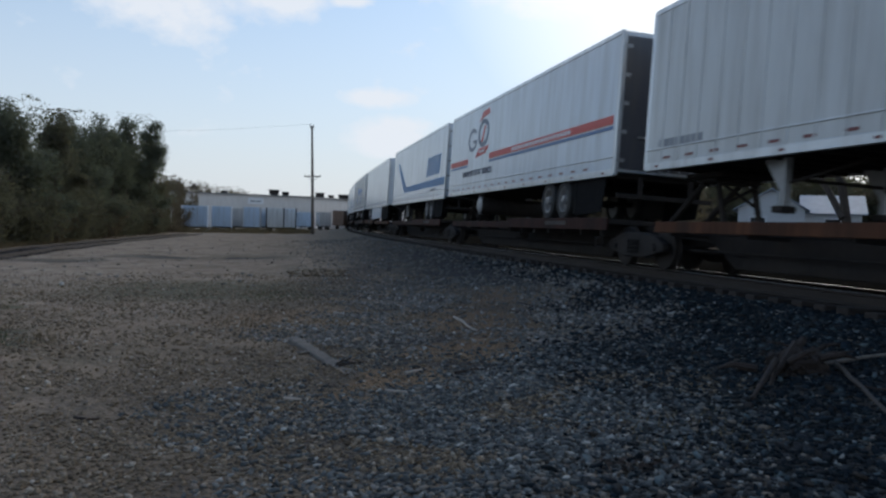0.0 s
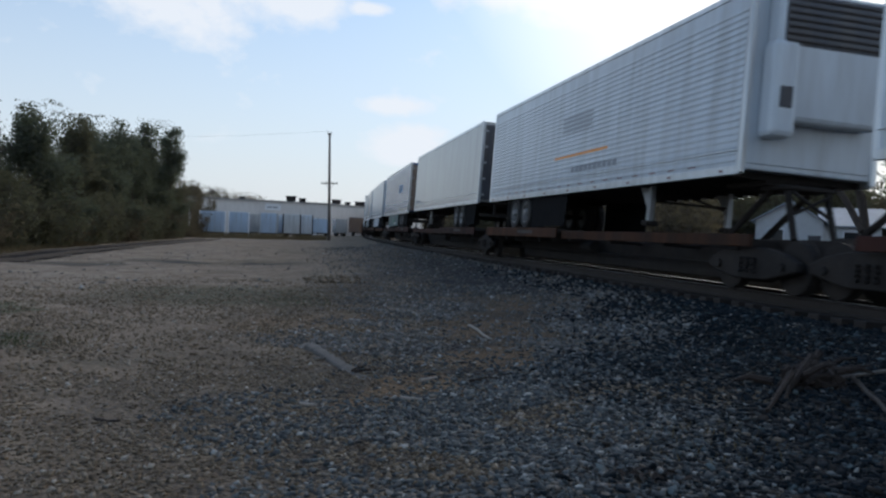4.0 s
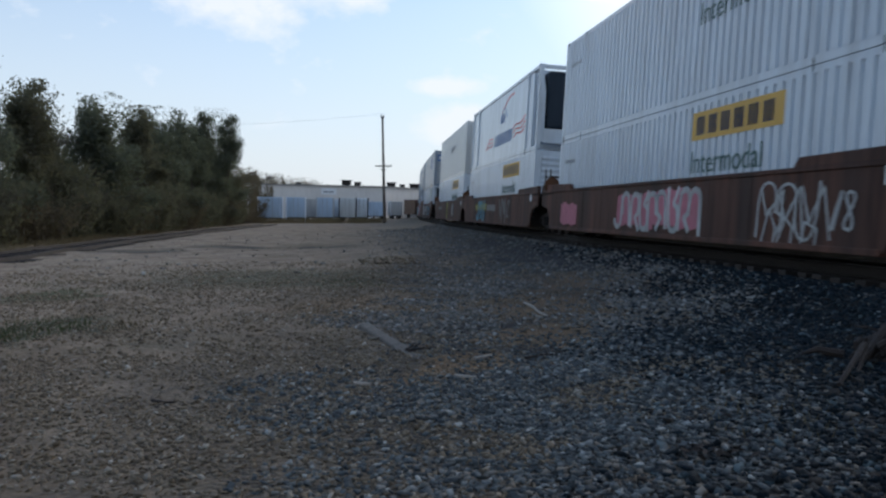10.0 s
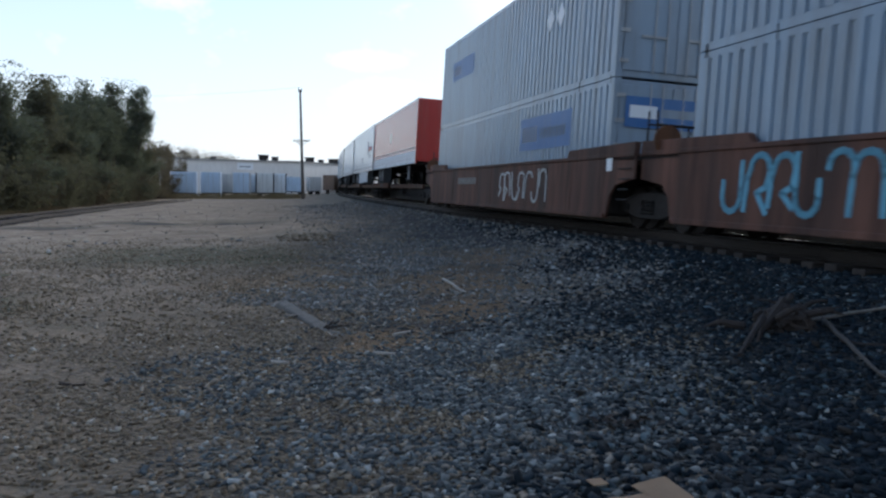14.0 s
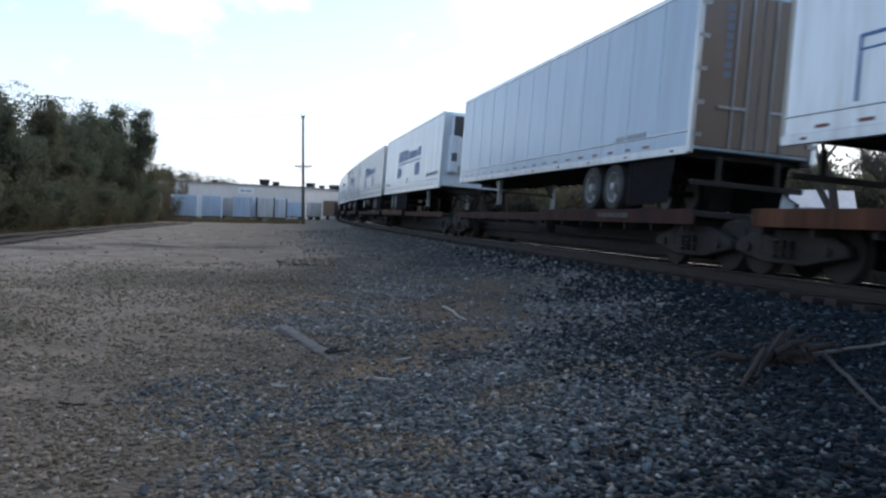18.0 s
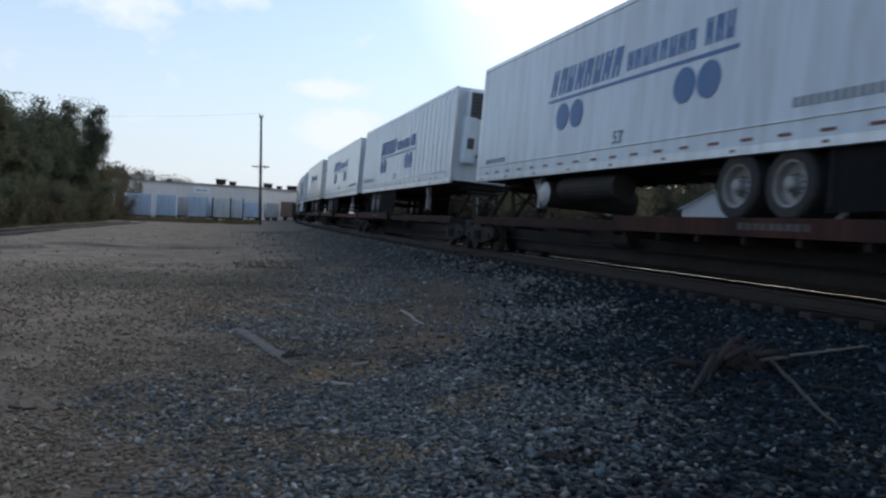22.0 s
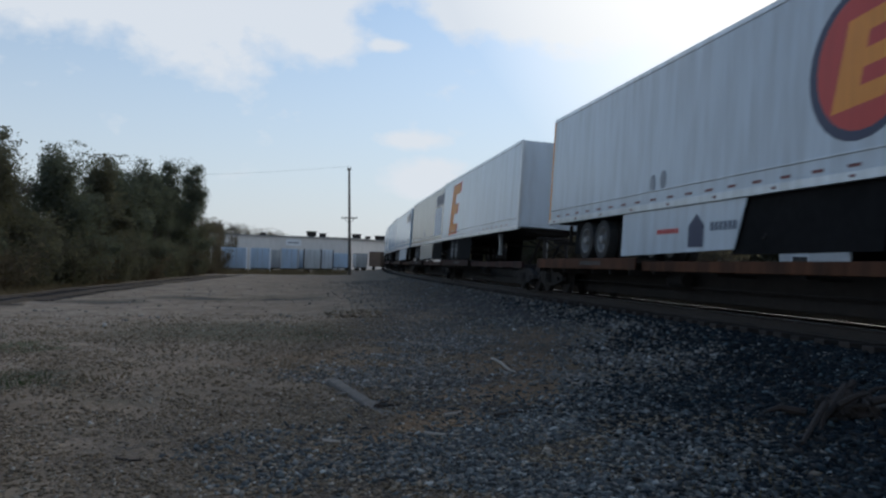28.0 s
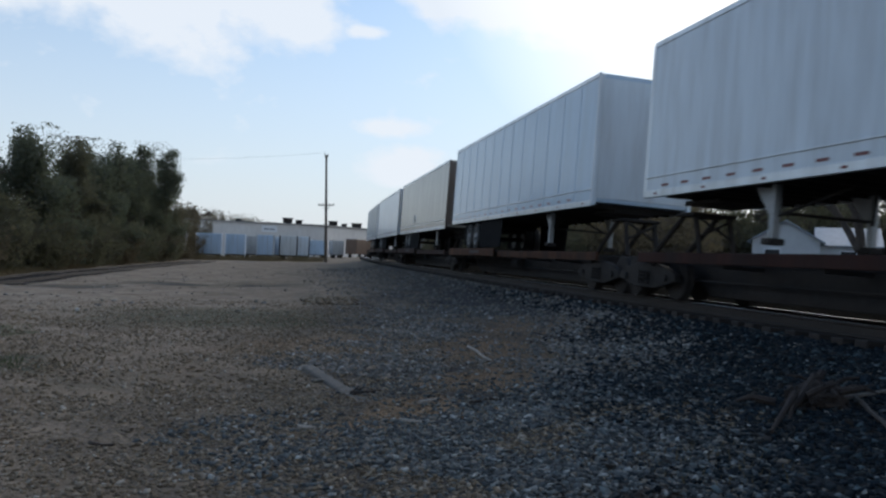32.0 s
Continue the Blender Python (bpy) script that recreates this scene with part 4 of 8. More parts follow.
    if tank:
        ty = half - 6.5
        if tank != "short":
            part("air_tank", bar(bmesh.new(), (-0.9, ty - 1.4, 1.62), (-0.9, ty + 1.2, 1.62), 0.27, 18), STEEL, th, "grimy black drum tank")
        drum = part("fuel_tank", bar(bmesh.new(), (-1.2, ty + 1.75, 1.50), (1.1, ty + 1.75, 1.50), 0.30, 20), STEEL, th, "round fuel tank across the frame with a pale end")
        part("tank_end", turned(bmesh.new(), [(-1.27, 0.05), (-1.255, 0.20), (-1.20, 0.285)], ty + 1.75, 1.50, 22), PALE_METAL, drum, "pale domed tank end")
    if skirt:
        smat, text, *reach = skirt
        a0, a1 = (5.6, reach[0] if reach else 12.2) if near != "R" else (L - 12.2, L - 5.6)
        bm = bmesh.new()
        plate(bm, [(place(a0), floor + 0.02), (place(a1), floor + 0.02), (place(a1 - (0.35 if near != "R" else 0)), 1.14), (place(a0 + (0.35 if near == "R" else 0)), 1.05)], -SIDE + 0.03, -SIDE + 0.05)
        sk = part("side_skirt", bm, smat, th, "smooth side fairing under the floor")
        struts = bmesh.new()
        for k in range(4):
            y = place(a0 + 0.6 + k * 1.75)
            bar(struts, (-SIDE + 0.06, y, 1.3), (-0.75, y, floor), 0.025)
        part("strut", struts, STEEL, sk)
        for kind, args, mat, nm, lab in text:
            ob = mark(kind, sk, place, args, mat, nm, lab)
            ob.location.x += 0.028
    # added black sheets, standing in for deep shade under the floor
    if near != "R" and shade_reach:
        a2, a3 = (a1 - 0.5, a1 + 3.4) if skirt else (4.8, shade_reach)
        for sx in (-1, 1):
            x0, x1 = sorted((sx * (SIDE - 0.12), sx * (SIDE - 0.10)))
            part("shade_sheet", plate(bmesh.new(), [(place(a2), floor + 0.02), (place(a3), floor + 0.02), (place(a3 - 0.15), DECK + 0.08), (place(a2), DECK + 0.06)], x0, x1), SHADE_BLACK, th, "added black sheet for the shade under the floor")
    # another added black sheet, for the dark zone behind the wheels
    if near == "R":
        for sx in (-1, 1):
            x0, x1 = sorted((sx * (SIDE - 0.12), sx * (SIDE - 0.10)))
            part("shade_sheet", plate(bmesh.new(), [(-half + 0.55, floor + 0.02), (-half + 2.45, floor + 0.02), (-half + 2.40, DECK + 0.10), (-half + 0.75, DECK + 0.16)], x0, x1), SHADE_BLACK, th, "added black sheet for the shade behind the wheels")
    for k, (kind, args, mat, nm, lab) in enumerate(marks):
        mark(kind, th, place, args, mat, nm, lab).location.x -= 0.0012 * k + {"posts": 0.008, "panels": 0.004, "lines": 0.006}.get(style, 0.0)
    MOVING.append((th, S + half))
    return th


def bevel_frame(bm, ry, inward, top):
    """The two rails of a sliding running gear."""
    for sx in (-0.5, 0.5):
        box(bm, sx - 0.05, sx + 0.05, *sorted((ry + inward * 1.6, ry + inward * 6.2)), 1.80, top)
    return bm


ARM_ME = shared("cross_arm", bevelled(box(bmesh.new(), -1.14, 1.14, -0.06, 0.06, -0.10, 0.10), 0.01), STEEL)


def spine_car(S0, S1, rear_near, end_bogie, label, coat):
    """A skeletal railcar unit between two couplings; rear_near: whether the trailer's wheels stand at the end nearer the camera."""
    th = thing("spine_car", label, "railcar", "railcars of the train")
    half = (S1 - S0) / 2
    sill = part("centre_sill", bevelled(plate(bmesh.new(), [(-half + 0.15, 0.90), (half - 0.15, 0.90), (half - 0.15, 0.66), (half - 1.9, 0.58), (half - 2.7, 0.13), (-half + 2.7, 0.13), (-half + 1.9, 0.58), (-half + 0.15, 0.66)], -0.34, 0.34), 0.02), STEEL, th)
    d = -1 if rear_near else 1
    y0, y1 = sorted((d * (half - 0.9), d * (half - 8.3)))
    deck = part("deck", bevelled(box(bmesh.new(), -1.32, 1.32, y0, y1, 0.87, DECK), 0.015), STEEL, th)
    for sx in (-1, 1):
        x0, x1 = sorted((sx * 1.30, sx * 1.345))
        edge = part("deck_edge", bevelled(box(bmesh.new(), x0, x1, y0 - 0.05, y1 + 0.05, 0.73, DECK + 0.02), 0.008), coat, deck, "rust-streaked painted deck edge")
    ribs = bmesh.new()
    k = y0 + 0.4
    while k < y1:
        box(ribs, -1.28, 1.28, k - 0.04, k + 0.04, 0.62, 0.87)
        k += 1.15
    part("cross_beam", ribs, STEEL, deck)
    # side sill towards the other end
    z0, z1 = sorted((d * (half - 8.4), d * (-half + 1.2)))
    for sx in (-1, 1):
        x0, x1 = sorted((sx * 1.12, sx * 1.2))
        part("side_sill", bevelled(box(bmesh.new(), x0, x1, z0, z1, 0.72, 0.93), 0.01), coat, th)
    for k in range(4):
        same("cross_arm", ARM_ME, th, pose(0, z0 + 0.5 + k * (z1 - z0 - 1) / 3, 0.76))
    # hitch stand for the trailer's king pin
    hy = d * (-half + 1.75)
    stand = part("hitch_stand", bevelled(box(bmesh.new(), -0.5, 0.5, hy - 0.35, hy + 0.35, 1.74, 1.815), 0.02), STEEL, th, "folding hitch stand that carries a trailer's nose")
    for sx in (-0.38, 0.38):
        part("strut", bar(bar(bmesh.new(), (sx, hy - 0.25, 1.75), (sx, hy - 0.55, 0.9), 0.06, 6), (sx, hy + 0.2, 1.75), (sx, hy + 1.5, 0.9), 0.06, 6), STEEL, stand)
    part("cross_brace", bar(bar(bmesh.new(), (-0.38, hy - 0.4, 1.3), (0.38, hy - 0.4, 1.7), 0.03), (0.38, hy - 0.4, 1.3), (-0.38, hy - 0.4, 1.7), 0.03), STEEL, stand)
    rail_bogie(th, -half + (0.0 if not end_bogie[0] else 1.35))
    if end_bogie[1]:
        rail_bogie(th, half - 1.35)
    rig = bmesh.new()
    bar(rig, (-0.55, -half + 1, 0.42), (-0.55, half - 1, 0.42), 0.025)
    bar(rig, (-0.75, -half + 1.5, 0.72), (-0.75, half - 1.5, 0.72), 0.02)
    part("brake_pipe", rig, STEEL, th)
    part("brake_cylinder", bar(bmesh.new(), (-0.7, -0.35, 0.56), (-0.7, 0.35, 0.56), 0.14, 12), STEEL, th)
    part("coupler", bevelled(box(bmesh.new(), -0.14, 0.14, -half - 0.05, -half + 0.5, 0.72, 0.96), 0.03), STEEL, th)
    steps_bm = bmesh.new()
    for k in range(3):
        bar(steps_bm, (-1.3, d * (half - 1.1), 0.35 + 0.2 * k), (-1.3, d * (half - 1.5), 0.35 + 0.2 * k), 0.014)
    for y in (half - 1.1, half - 1.5):
        bar(steps_bm, (-1.3, d * y, 0.33), (-1.3, d * y, 0.8), 0.014)
    part("step_ladder", steps_bm, STEEL, th)
    mark("bars", th, lambda a: half - a, ((half - d * (half - 4.8)), (half - d * (half - 4.8)) + 1.5, 0.83, 0.93, 9), STENCIL, "stencilled_number", "worn grey stencilled number").location.x -= 0.046
    MOVING.append((th, (S0 + S1) / 2))
    return th


def stroke(bm, pts, half, weight, out):
    """A sprayed line through (a, z) points."""
    for p, q in zip(pts, pts[1:]):
        dy, dz = q[0] - p[0], q[1] - p[1]
        ln = math.hypot(dy, dz) or 1
        ox, oz = -dz / ln * weight / 2, dy / ln * weight / 2
        ey, ez = dy / ln * weight * 0.3, dz / ln * weight * 0.3
        plate(bm, [(half - p[0] - ox + ey, p[1] + oz - ez), (half - q[0] - ox - ey, q[1] + oz + ez), (half - q[0] + ox - ey, q[1] - oz + ez), (half - p[0] + ox + ey, p[1] - oz - ez)], -out, -1.498)


def scrawl(host, a0, a1, z0, z1, mat, seed, half, weight=0.07, style="loops"):
    """Sprayed strokes that spell nothing: loops, arches, spikes, or the filled ground under them."""
    rng = random.Random(seed)
    bm = bmesh.new()
    n = max(2, int((a1 - a0) / 0.55))
    step, h = (a1 - a0) / n, z1 - z0
    for i in range(n):
        u0, u1 = a0 + i * step, a0 + (i + 0.82) * step
        out = 1.512 + i % 2 * 0.003
        if style == "loops":
            turns, ph, pts = rng.choice([1, 1.5, 2]), rng.uniform(0, 6.28), []
            for k in range(15):
                f = k / 14
                pts.append((u0 + (u1 - u0) * (0.5 + 0.5 * math.sin(ph + f * math.pi * 2 * turns) * (0.6 + 0.4 * f)), z0 + h * (0.5 - 0.5 * math.cos(f * math.pi * 2))))
            stroke(bm, pts, half, weight, out)
        elif style == "arches":
            top, foot, lean = z1 - rng.uniform(0, 0.15) * h, z0 + rng.uniform(0, 0.2) * h, rng.uniform(-0.05, 0.12)
            pts = [(u0, foot), (u0 + lean * 0.5, z0 + 0.6 * h)] + [(u0 + lean + (u1 - u0) * (0.5 - 0.5 * math.cos(k / 6 * math.pi)), z0 + 0.72 * h + (top - z0 - 0.72 * h) * math.sin(k / 6 * math.pi)) for k in range(7)]
            pts += [(u1 + lean * 0.4, z0 + 0.45 * h), (u1 - 0.3 * step, z0 + 0.35 * h), (u1 + 0.1 * step, z0 + rng.uniform(0.0, 0.15) * h)]
            mid, turn_over, keep = (u0 + u1) / 2, rng.random() < 0.5, rng.choice([len(pts), len(pts) - 2, len(pts) - 3])
            pts = [(2 * mid - a if turn_over else a, z1 + z0 - z if (i + seed) % 3 == 0 else z) for a, z in pts[:keep]]
            stroke(bm, pts, half, weight, out)
        elif style == "spikes":
            u0 += rng.uniform(-0.2, 0.2) * step
            j = [rng.uniform(-0.16, 0.16) for k in range(6)]
            stroke(bm, [(u0 - 0.1 * step, z1 - abs(j[0]) * h), (u0 + (0.4 + j[1]) * step, z0 + (0.35 + j[2]) * h), (u0 + (0.9 + j[3]) * step, z1 - abs(j[4]) * 0.6 * h), (u0 + (1.0 + j[5]) * step, z0 + abs(j[1]) * h)], half, weight, out)
            if rng.random() < 0.7:
                stroke(bm, [(u0 + j[0] * step, z0 + 0.04 * h), (u0 + (0.2 + j[4]) * step, z0 + (0.5 + j[3]) * h), (u0 + (0.55 + j[2]) * step, z0 + 0.3 * h), (u0 + (0.5 + j[2]) * step, z0 + 0.05 * h)], half, weight * 0.8, out)
        else:
            w0, w1 = z0 + rng.uniform(0, 0.12) * h, z1 - rng.uniform(0, 0.12) * h
            plate(bm, [(half - u0 + 0.04, w0 + 0.1), (half - u0 - 0.4 * step, w0), (half - u0 - step - 0.03, w0 + 0.06), (half - u0 - step - 0.03, w1 - 0.1), (half - u0 - 0.5 * step, w1), (half - u0 + 0.04, w1 - 0.07)], -1.5085 - i % 2 * 0.001, -1.498)
    bmesh.ops.recalc_face_normals(bm, faces=bm.faces)
    return part("graffiti", bm, mat, host, "sprayed graffiti")


def well_car(S, L, label, tags, number, coat=None):
    """A well car that carries two containers, one upon the other."""
    th = thing("well_car", label, "railcar", "railcars of the train")
    half, over = L / 2, 1.55
    coat = coat or RAILCAR
    for sx in (-1, 1):
        bm = bmesh.new()
        x0, x1 = sorted((sx * 1.44, sx * 1.50))
        plate(bm, [(-half - over, 1.42), (-half - over, 0.95), (-half - 0.75, 0.84), (-half - 0.5, 0.62), (-half - 0.38, 0.20), (half + 0.38, 0.20), (half + 0.5, 0.62), (half + 0.75, 0.84), (half + over, 0.95), (half + over, 1.42)], x0, x1)
        wall = part("side_wall", bevelled(bm, 0.012), coat, th, "rust-streaked brown steel side")
        top = part("top_chord", bevelled(box(bmesh.new(), *sorted((sx * 1.40, sx * 1.53)), -half - over, half + over, 1.38, 1.46), 0.01), coat, wall)
        low = part("bottom_chord", bevelled(box(bmesh.new(), *sorted((sx * 1.40, sx * 1.53)), -half - 0.3, half + 0.3, 0.16, 0.26), 0.01), coat, wall)
        posts = bmesh.new()
        for k in range(9):
            y = -half + 1.6 + k * (L - 3.2) / 8
            box(posts, *sorted((sx * 1.49, sx * 1.506)), y - 0.03, y + 0.03, 0.26, 1.38)
        part("wall_stiffener", posts, coat, wall)
    floor = bmesh.new()
    for k in range(7):
        y = -half + 0.8 + k * (L - 1.6) / 6
        box(floor, -1.44, 1.44, y - 0.15, y + 0.15, 0.20, 0.30)
    part("floor_beam", floor, STEEL, th)
    for sy in (-1, 1):
        y0, y1 = sorted((sy * (half + 0.15), sy * (half + over)))
        end = part("end_platform", bevelled(box(bmesh.new(), -1.5, 1.5, y0, y1, 1.30, 1.40), 0.015), STEEL, th)
        part("raised_lip", bevelled(plate(bmesh.new(), [(sy * (half - 1.9), 1.455), (sy * (half - 1.75), 1.62), (sy * (half + over), 1.66), (sy * (half + over), 1.455)], -1.52, -1.40), 0.01), coat, end)
        part("end_wall", bevelled(box(bmesh.new(), -1.4, 1.4, *sorted((sy * (half + 0.08), sy * (half + 0.15))), 0.25, 1.40), 0.01), STEEL, end)
        rails_bm = bmesh.new()
        for x in (-1.25, -0.4, 0.4, 1.25):
            bar(rails_bm, (x, sy * (half + over - 0.05), 1.40), (x, sy * (half + over - 0.05), 2.25 if abs(x) > 1 else 2.0), 0.022)
        bar(rails_bm, (-1.25, sy * (half + over - 0.05), 2.0), (1.25, sy * (half + over - 0.05), 2.0), 0.02)
        part("hand_rail", rails_bm, STEEL, end)
        rail_bogie(th, sy * (half + over - 0.15))
    part("coupler", bevelled(box(bmesh.new(), -0.15, 0.15, -half - over - 0.9, -half - over + 0.2, 0.75, 1.0), 0.03), STEEL, th)
    part("brake_wheel", turned(bmesh.new(), [(-0.03, 0.27), (0.03, 0.27)], 0, 0, 20), RAILCAR_ORANGE, th).matrix_basis = pose(-1.35, half + 0.9, 1.66, 0, 0, 90)
    lad = bmesh.new()
    for k in range(5):
        bar(lad, (-1.53, -half - over + 0.15, 0.55 + 0.2 * k), (-1.53, -half - over + 0.6, 0.55 + 0.2 * k), 0.015)
    part("step_ladder", lad, STEEL, th)
    part("placard", bevelled(box(bmesh.new(), -1.512, -1.50, -half - 0.55, -half - 0.3, 1.12, 1.38), 0.003), LOGO_WHITE, th, "small white placard")
    for a0, a1, z0, z1, mat, seed, weight, style in tags:
        scrawl(th, a0, a1, z0, z1, mat, seed, half, weight, style)
    if number:
        ob = mark("bars", th, lambda a: half - a, (number, number + 2.4, 0.88, 1.10, 10), SPRAY_GREY, "stencilled_number", "worn grey stencilled number")
        ob.location.x -= 0.205
    MOVING.append((th, S + half))
    return th


def container(S, L, z0, z1, style, coat, label, marks=(), near="doors", end_coat=None):
    """A 53-foot container; near: doors, ribs, or recess, the end that faces the camera."""
    th = thing("shipping_container", label, "container", "containers of the train")
    half = L / 2

    def place(a):
        return half - a

    front = -half + (1.1 if near == "recess" else 0.0)
    part("body", bevelled(box(bmesh.new(), -SIDE, SIDE, front, half, z0 + 0.02, z1 - 0.02), 0.015), coat, th)
    for sx in (-1, 1):
        part("side_panel", side_sheet(bmesh.new(), style, half if near != "recess" else half - 1.2, z0, z1, sx), coat, th)
    for sx in (-1, 1):
        for w0, w1 in ((z0, z0 + 0.16), (z1 - 0.13, z1)):
            part("side_rail", bevelled(box(bmesh.new(), *sorted((sx * (SIDE - 0.1), sx * (SIDE + 0.036))), -half, half, w0, w1), 0.01), coat, th)
    for sx in (-1, 1):
        for y in (-half + 0.05, -6.1, 6.1, half - 0.05):
            part("corner_post" if abs(y) > 7 else "side_post", bevelled(box(bmesh.new(), *sorted((sx * (SIDE - 0.12), sx * (SIDE + 0.052))), y - 0.085, y + 0.085, z0, z1), 0.012), coat, th)
    castings = bmesh.new()
    for sx in (-1, 1):
        for y in (-half + 0.09, -6.1, 6.1, half - 0.09):
            for w in (z0 + 0.06, z1 - 0.06):
                box(castings, *sorted((sx * (SIDE - 0.1), sx * (SIDE + 0.05))), y - 0.09, y + 0.09, w - 0.06, w + 0.06)
    part("corner_casting", bevelled(castings, 0.012), STEEL, th)
    ec = end_coat or coat
    if near == "doors":
        end_doors(th, -half, -1, z0, z1, ec)
    elif near == "ribs":
        ribs = bmesh.new()
        n = 11
        for k in range(n):
            w = z0 + 0.30 + k * (z1 - z0 - 0.6) / (n - 1)
            box(ribs, -1.08, 1.08, -half - 0.05, -half, w - 0.06, w + 0.06)
        part("end_rib", bevelled(ribs, 0.015), ec, th)
    else:
        frame_bm = bmesh.new()
        for sx in (-1, 1):
            bar(frame_bm, (sx * 1.22, -half + 0.1, z0 + 1.2), (sx * 1.22, -half + 1.1, z1 - 0.1), 0.04)
        box(frame_bm, -1.25, 1.25, -half, -half + 0.12, z1 - 0.16, z1 - 0.02)
        part("end_frame", frame_bm, coat, th)
        part("recess_panel", bevelled(box(bmesh.new(), -0.92, 0.95, -half + 0.30, front + 0.01, z0 + 0.85, z1 - 0.18), 0.10, 2), DARK_UNIT, th, "dark glossy cooling unit in the recess")
        part("recess_base", bevelled(box(bmesh.new(), -1.1, 1.1, -half + 0.36, front + 0.01, z0 + 0.30, z0 + 0.84), 0.02), coat, th)
        for sx in (-1, 1):
            part("side_fairing", bevelled(plate(bmesh.new(), [(-half + 0.25, z0 + 0.3), (-half + 1.05, z0 + 0.3), (-half + 1.05, z1 - 0.25), (-half + 0.75, z1 - 0.25), (-half + 0.35, z1 - 0.9)], *sorted((sx * 0.98, sx * 1.18))), 0.04), coat, th)
    for kind, args, mat, nm, lab in marks:
        ob = mark(kind, th, place, args, mat, nm, lab)
        if style == "waves":
            ob.location.x -= 0.046
    MOVING.append((th, S + half))
    return th

# ---- markings: kind, extent (metres from the end at which writing starts; height), material, name, label ----
NUMF = [("bars", (0.5, 2.1, 2.36, 2.50, 8), LOGO_GREY, "stencilled_number", "small dark number")]
NUMR = [("bars", (13.2, 14.6, 2.40, 2.52, 8), LOGO_GREY, "stencilled_number", "small dark number")]
SMALL = [("disc", (6.1, 2.72, 0.15, 0.22), LOGO_GREY, "emblem", "small grey mark"), ("disc", (6.6, 2.72, 0.15, 0.22), LOGO_GREY, "emblem", "small grey mark")]
SMALLBAR = [("bars", (1.75, 3.2, 2.70, 2.83, 9), LOGO_GREY, "small_print", "small dark lettering bars")]
FAINT = [("rect", (7.3, 9.4, 3.5, 4.0), LOGO_GREY, "faded_patch", "faded rectangular patch"), ("rect", (6.8, 10.5, 2.85, 2.95), LOGO_ORANGE, "stripe", "thin faded orange stripe"),
         ("bars", (8.2, 11.2, 2.45, 2.6, 10), LOGO_GREY, "small_print", "small dark lettering bars")]
GO = [("ring", (3.45, 3.92, 0.62, 0.44, 0.15, 40, 345), LOGO_SLATE, "emblem", "slate open ring"), ("rect", (3.5, 4.05, 3.78, 3.90), LOGO_SLATE, "emblem", "slate bar"),
      ("ring", (4.92, 4.05, 0.70, 0.50, 0.17, 0, 360), LOGO_SLATE, "emblem", "slate closed ring"), ("poly", [(4.65, 3.72), (4.85, 3.72), (5.2, 4.30), (5.0, 4.30)], LOGO_RED, "emblem", "red slanted bar"),
      ("poly", [(4.3, 4.48), (4.75, 4.82), (5.5, 4.86), (5.6, 4.66), (4.9, 4.62)], LOGO_RED, "emblem", "red swept mark"),
      ("poly", [(4.0, 3.22), (5.35, 3.30), (5.75, 3.55), (4.4, 3.52)], LOGO_RED, "emblem", "red slanted plate"), ("bars", (4.5, 5.3, 3.36, 3.46, 6), LOGO_WHITE, "small_print", "small pale lettering bars"),
      ("rect", (0.1, 2.9, 3.06, 3.26), LOGO_RED, "stripe", "red stripe"), ("rect", (5.9, 16.0, 3.06, 3.26), LOGO_RED, "stripe", "red stripe"),
      ("rect", (0.1, 2.9, 2.95, 3.02), LOGO_BLUE, "stripe", "thin blue stripe"), ("rect", (5.9, 16.0, 2.95, 3.02), LOGO_BLUE, "stripe", "thin blue stripe"),
      ("bars", (8.5, 13.5, 3.11, 3.21, 20), LOGO_WHITE, "small_print", "small pale lettering bars"), ("text", (2.2, 2.58, 0.30, "TRANSPORTATION"), LOGO_NAVY, "lettering", "dark word TRANSPORTATION"), ("text", (5.1, 2.58, 0.30, "SERVICES"), LOGO_NAVY, "lettering", "dark word SERVICES")]
CHECK = [("word", (11.3, 14.6, 3.03, 3.92, 6, 0.28), LOGO_SKY, "wordmark", "slanted blue blocks"),
         ("poly", [(4.1, 2.76), (4.6, 2.50), (15.85, 2.50), (15.85, 2.84), (5.2, 2.80)], LOGO_SKY, "stripe", "blue stripe"),
         ("poly", [(1.5, 4.30), (2.1, 4.30), (5.15, 2.80), (4.1, 2.70)], LOGO_SKY, "check_mark", "blue check mark"),
         ("bars", (12.4, 14.0, 2.30, 2.42, 9), LOGO_GREY, "small_print", "small dark lettering bars")]


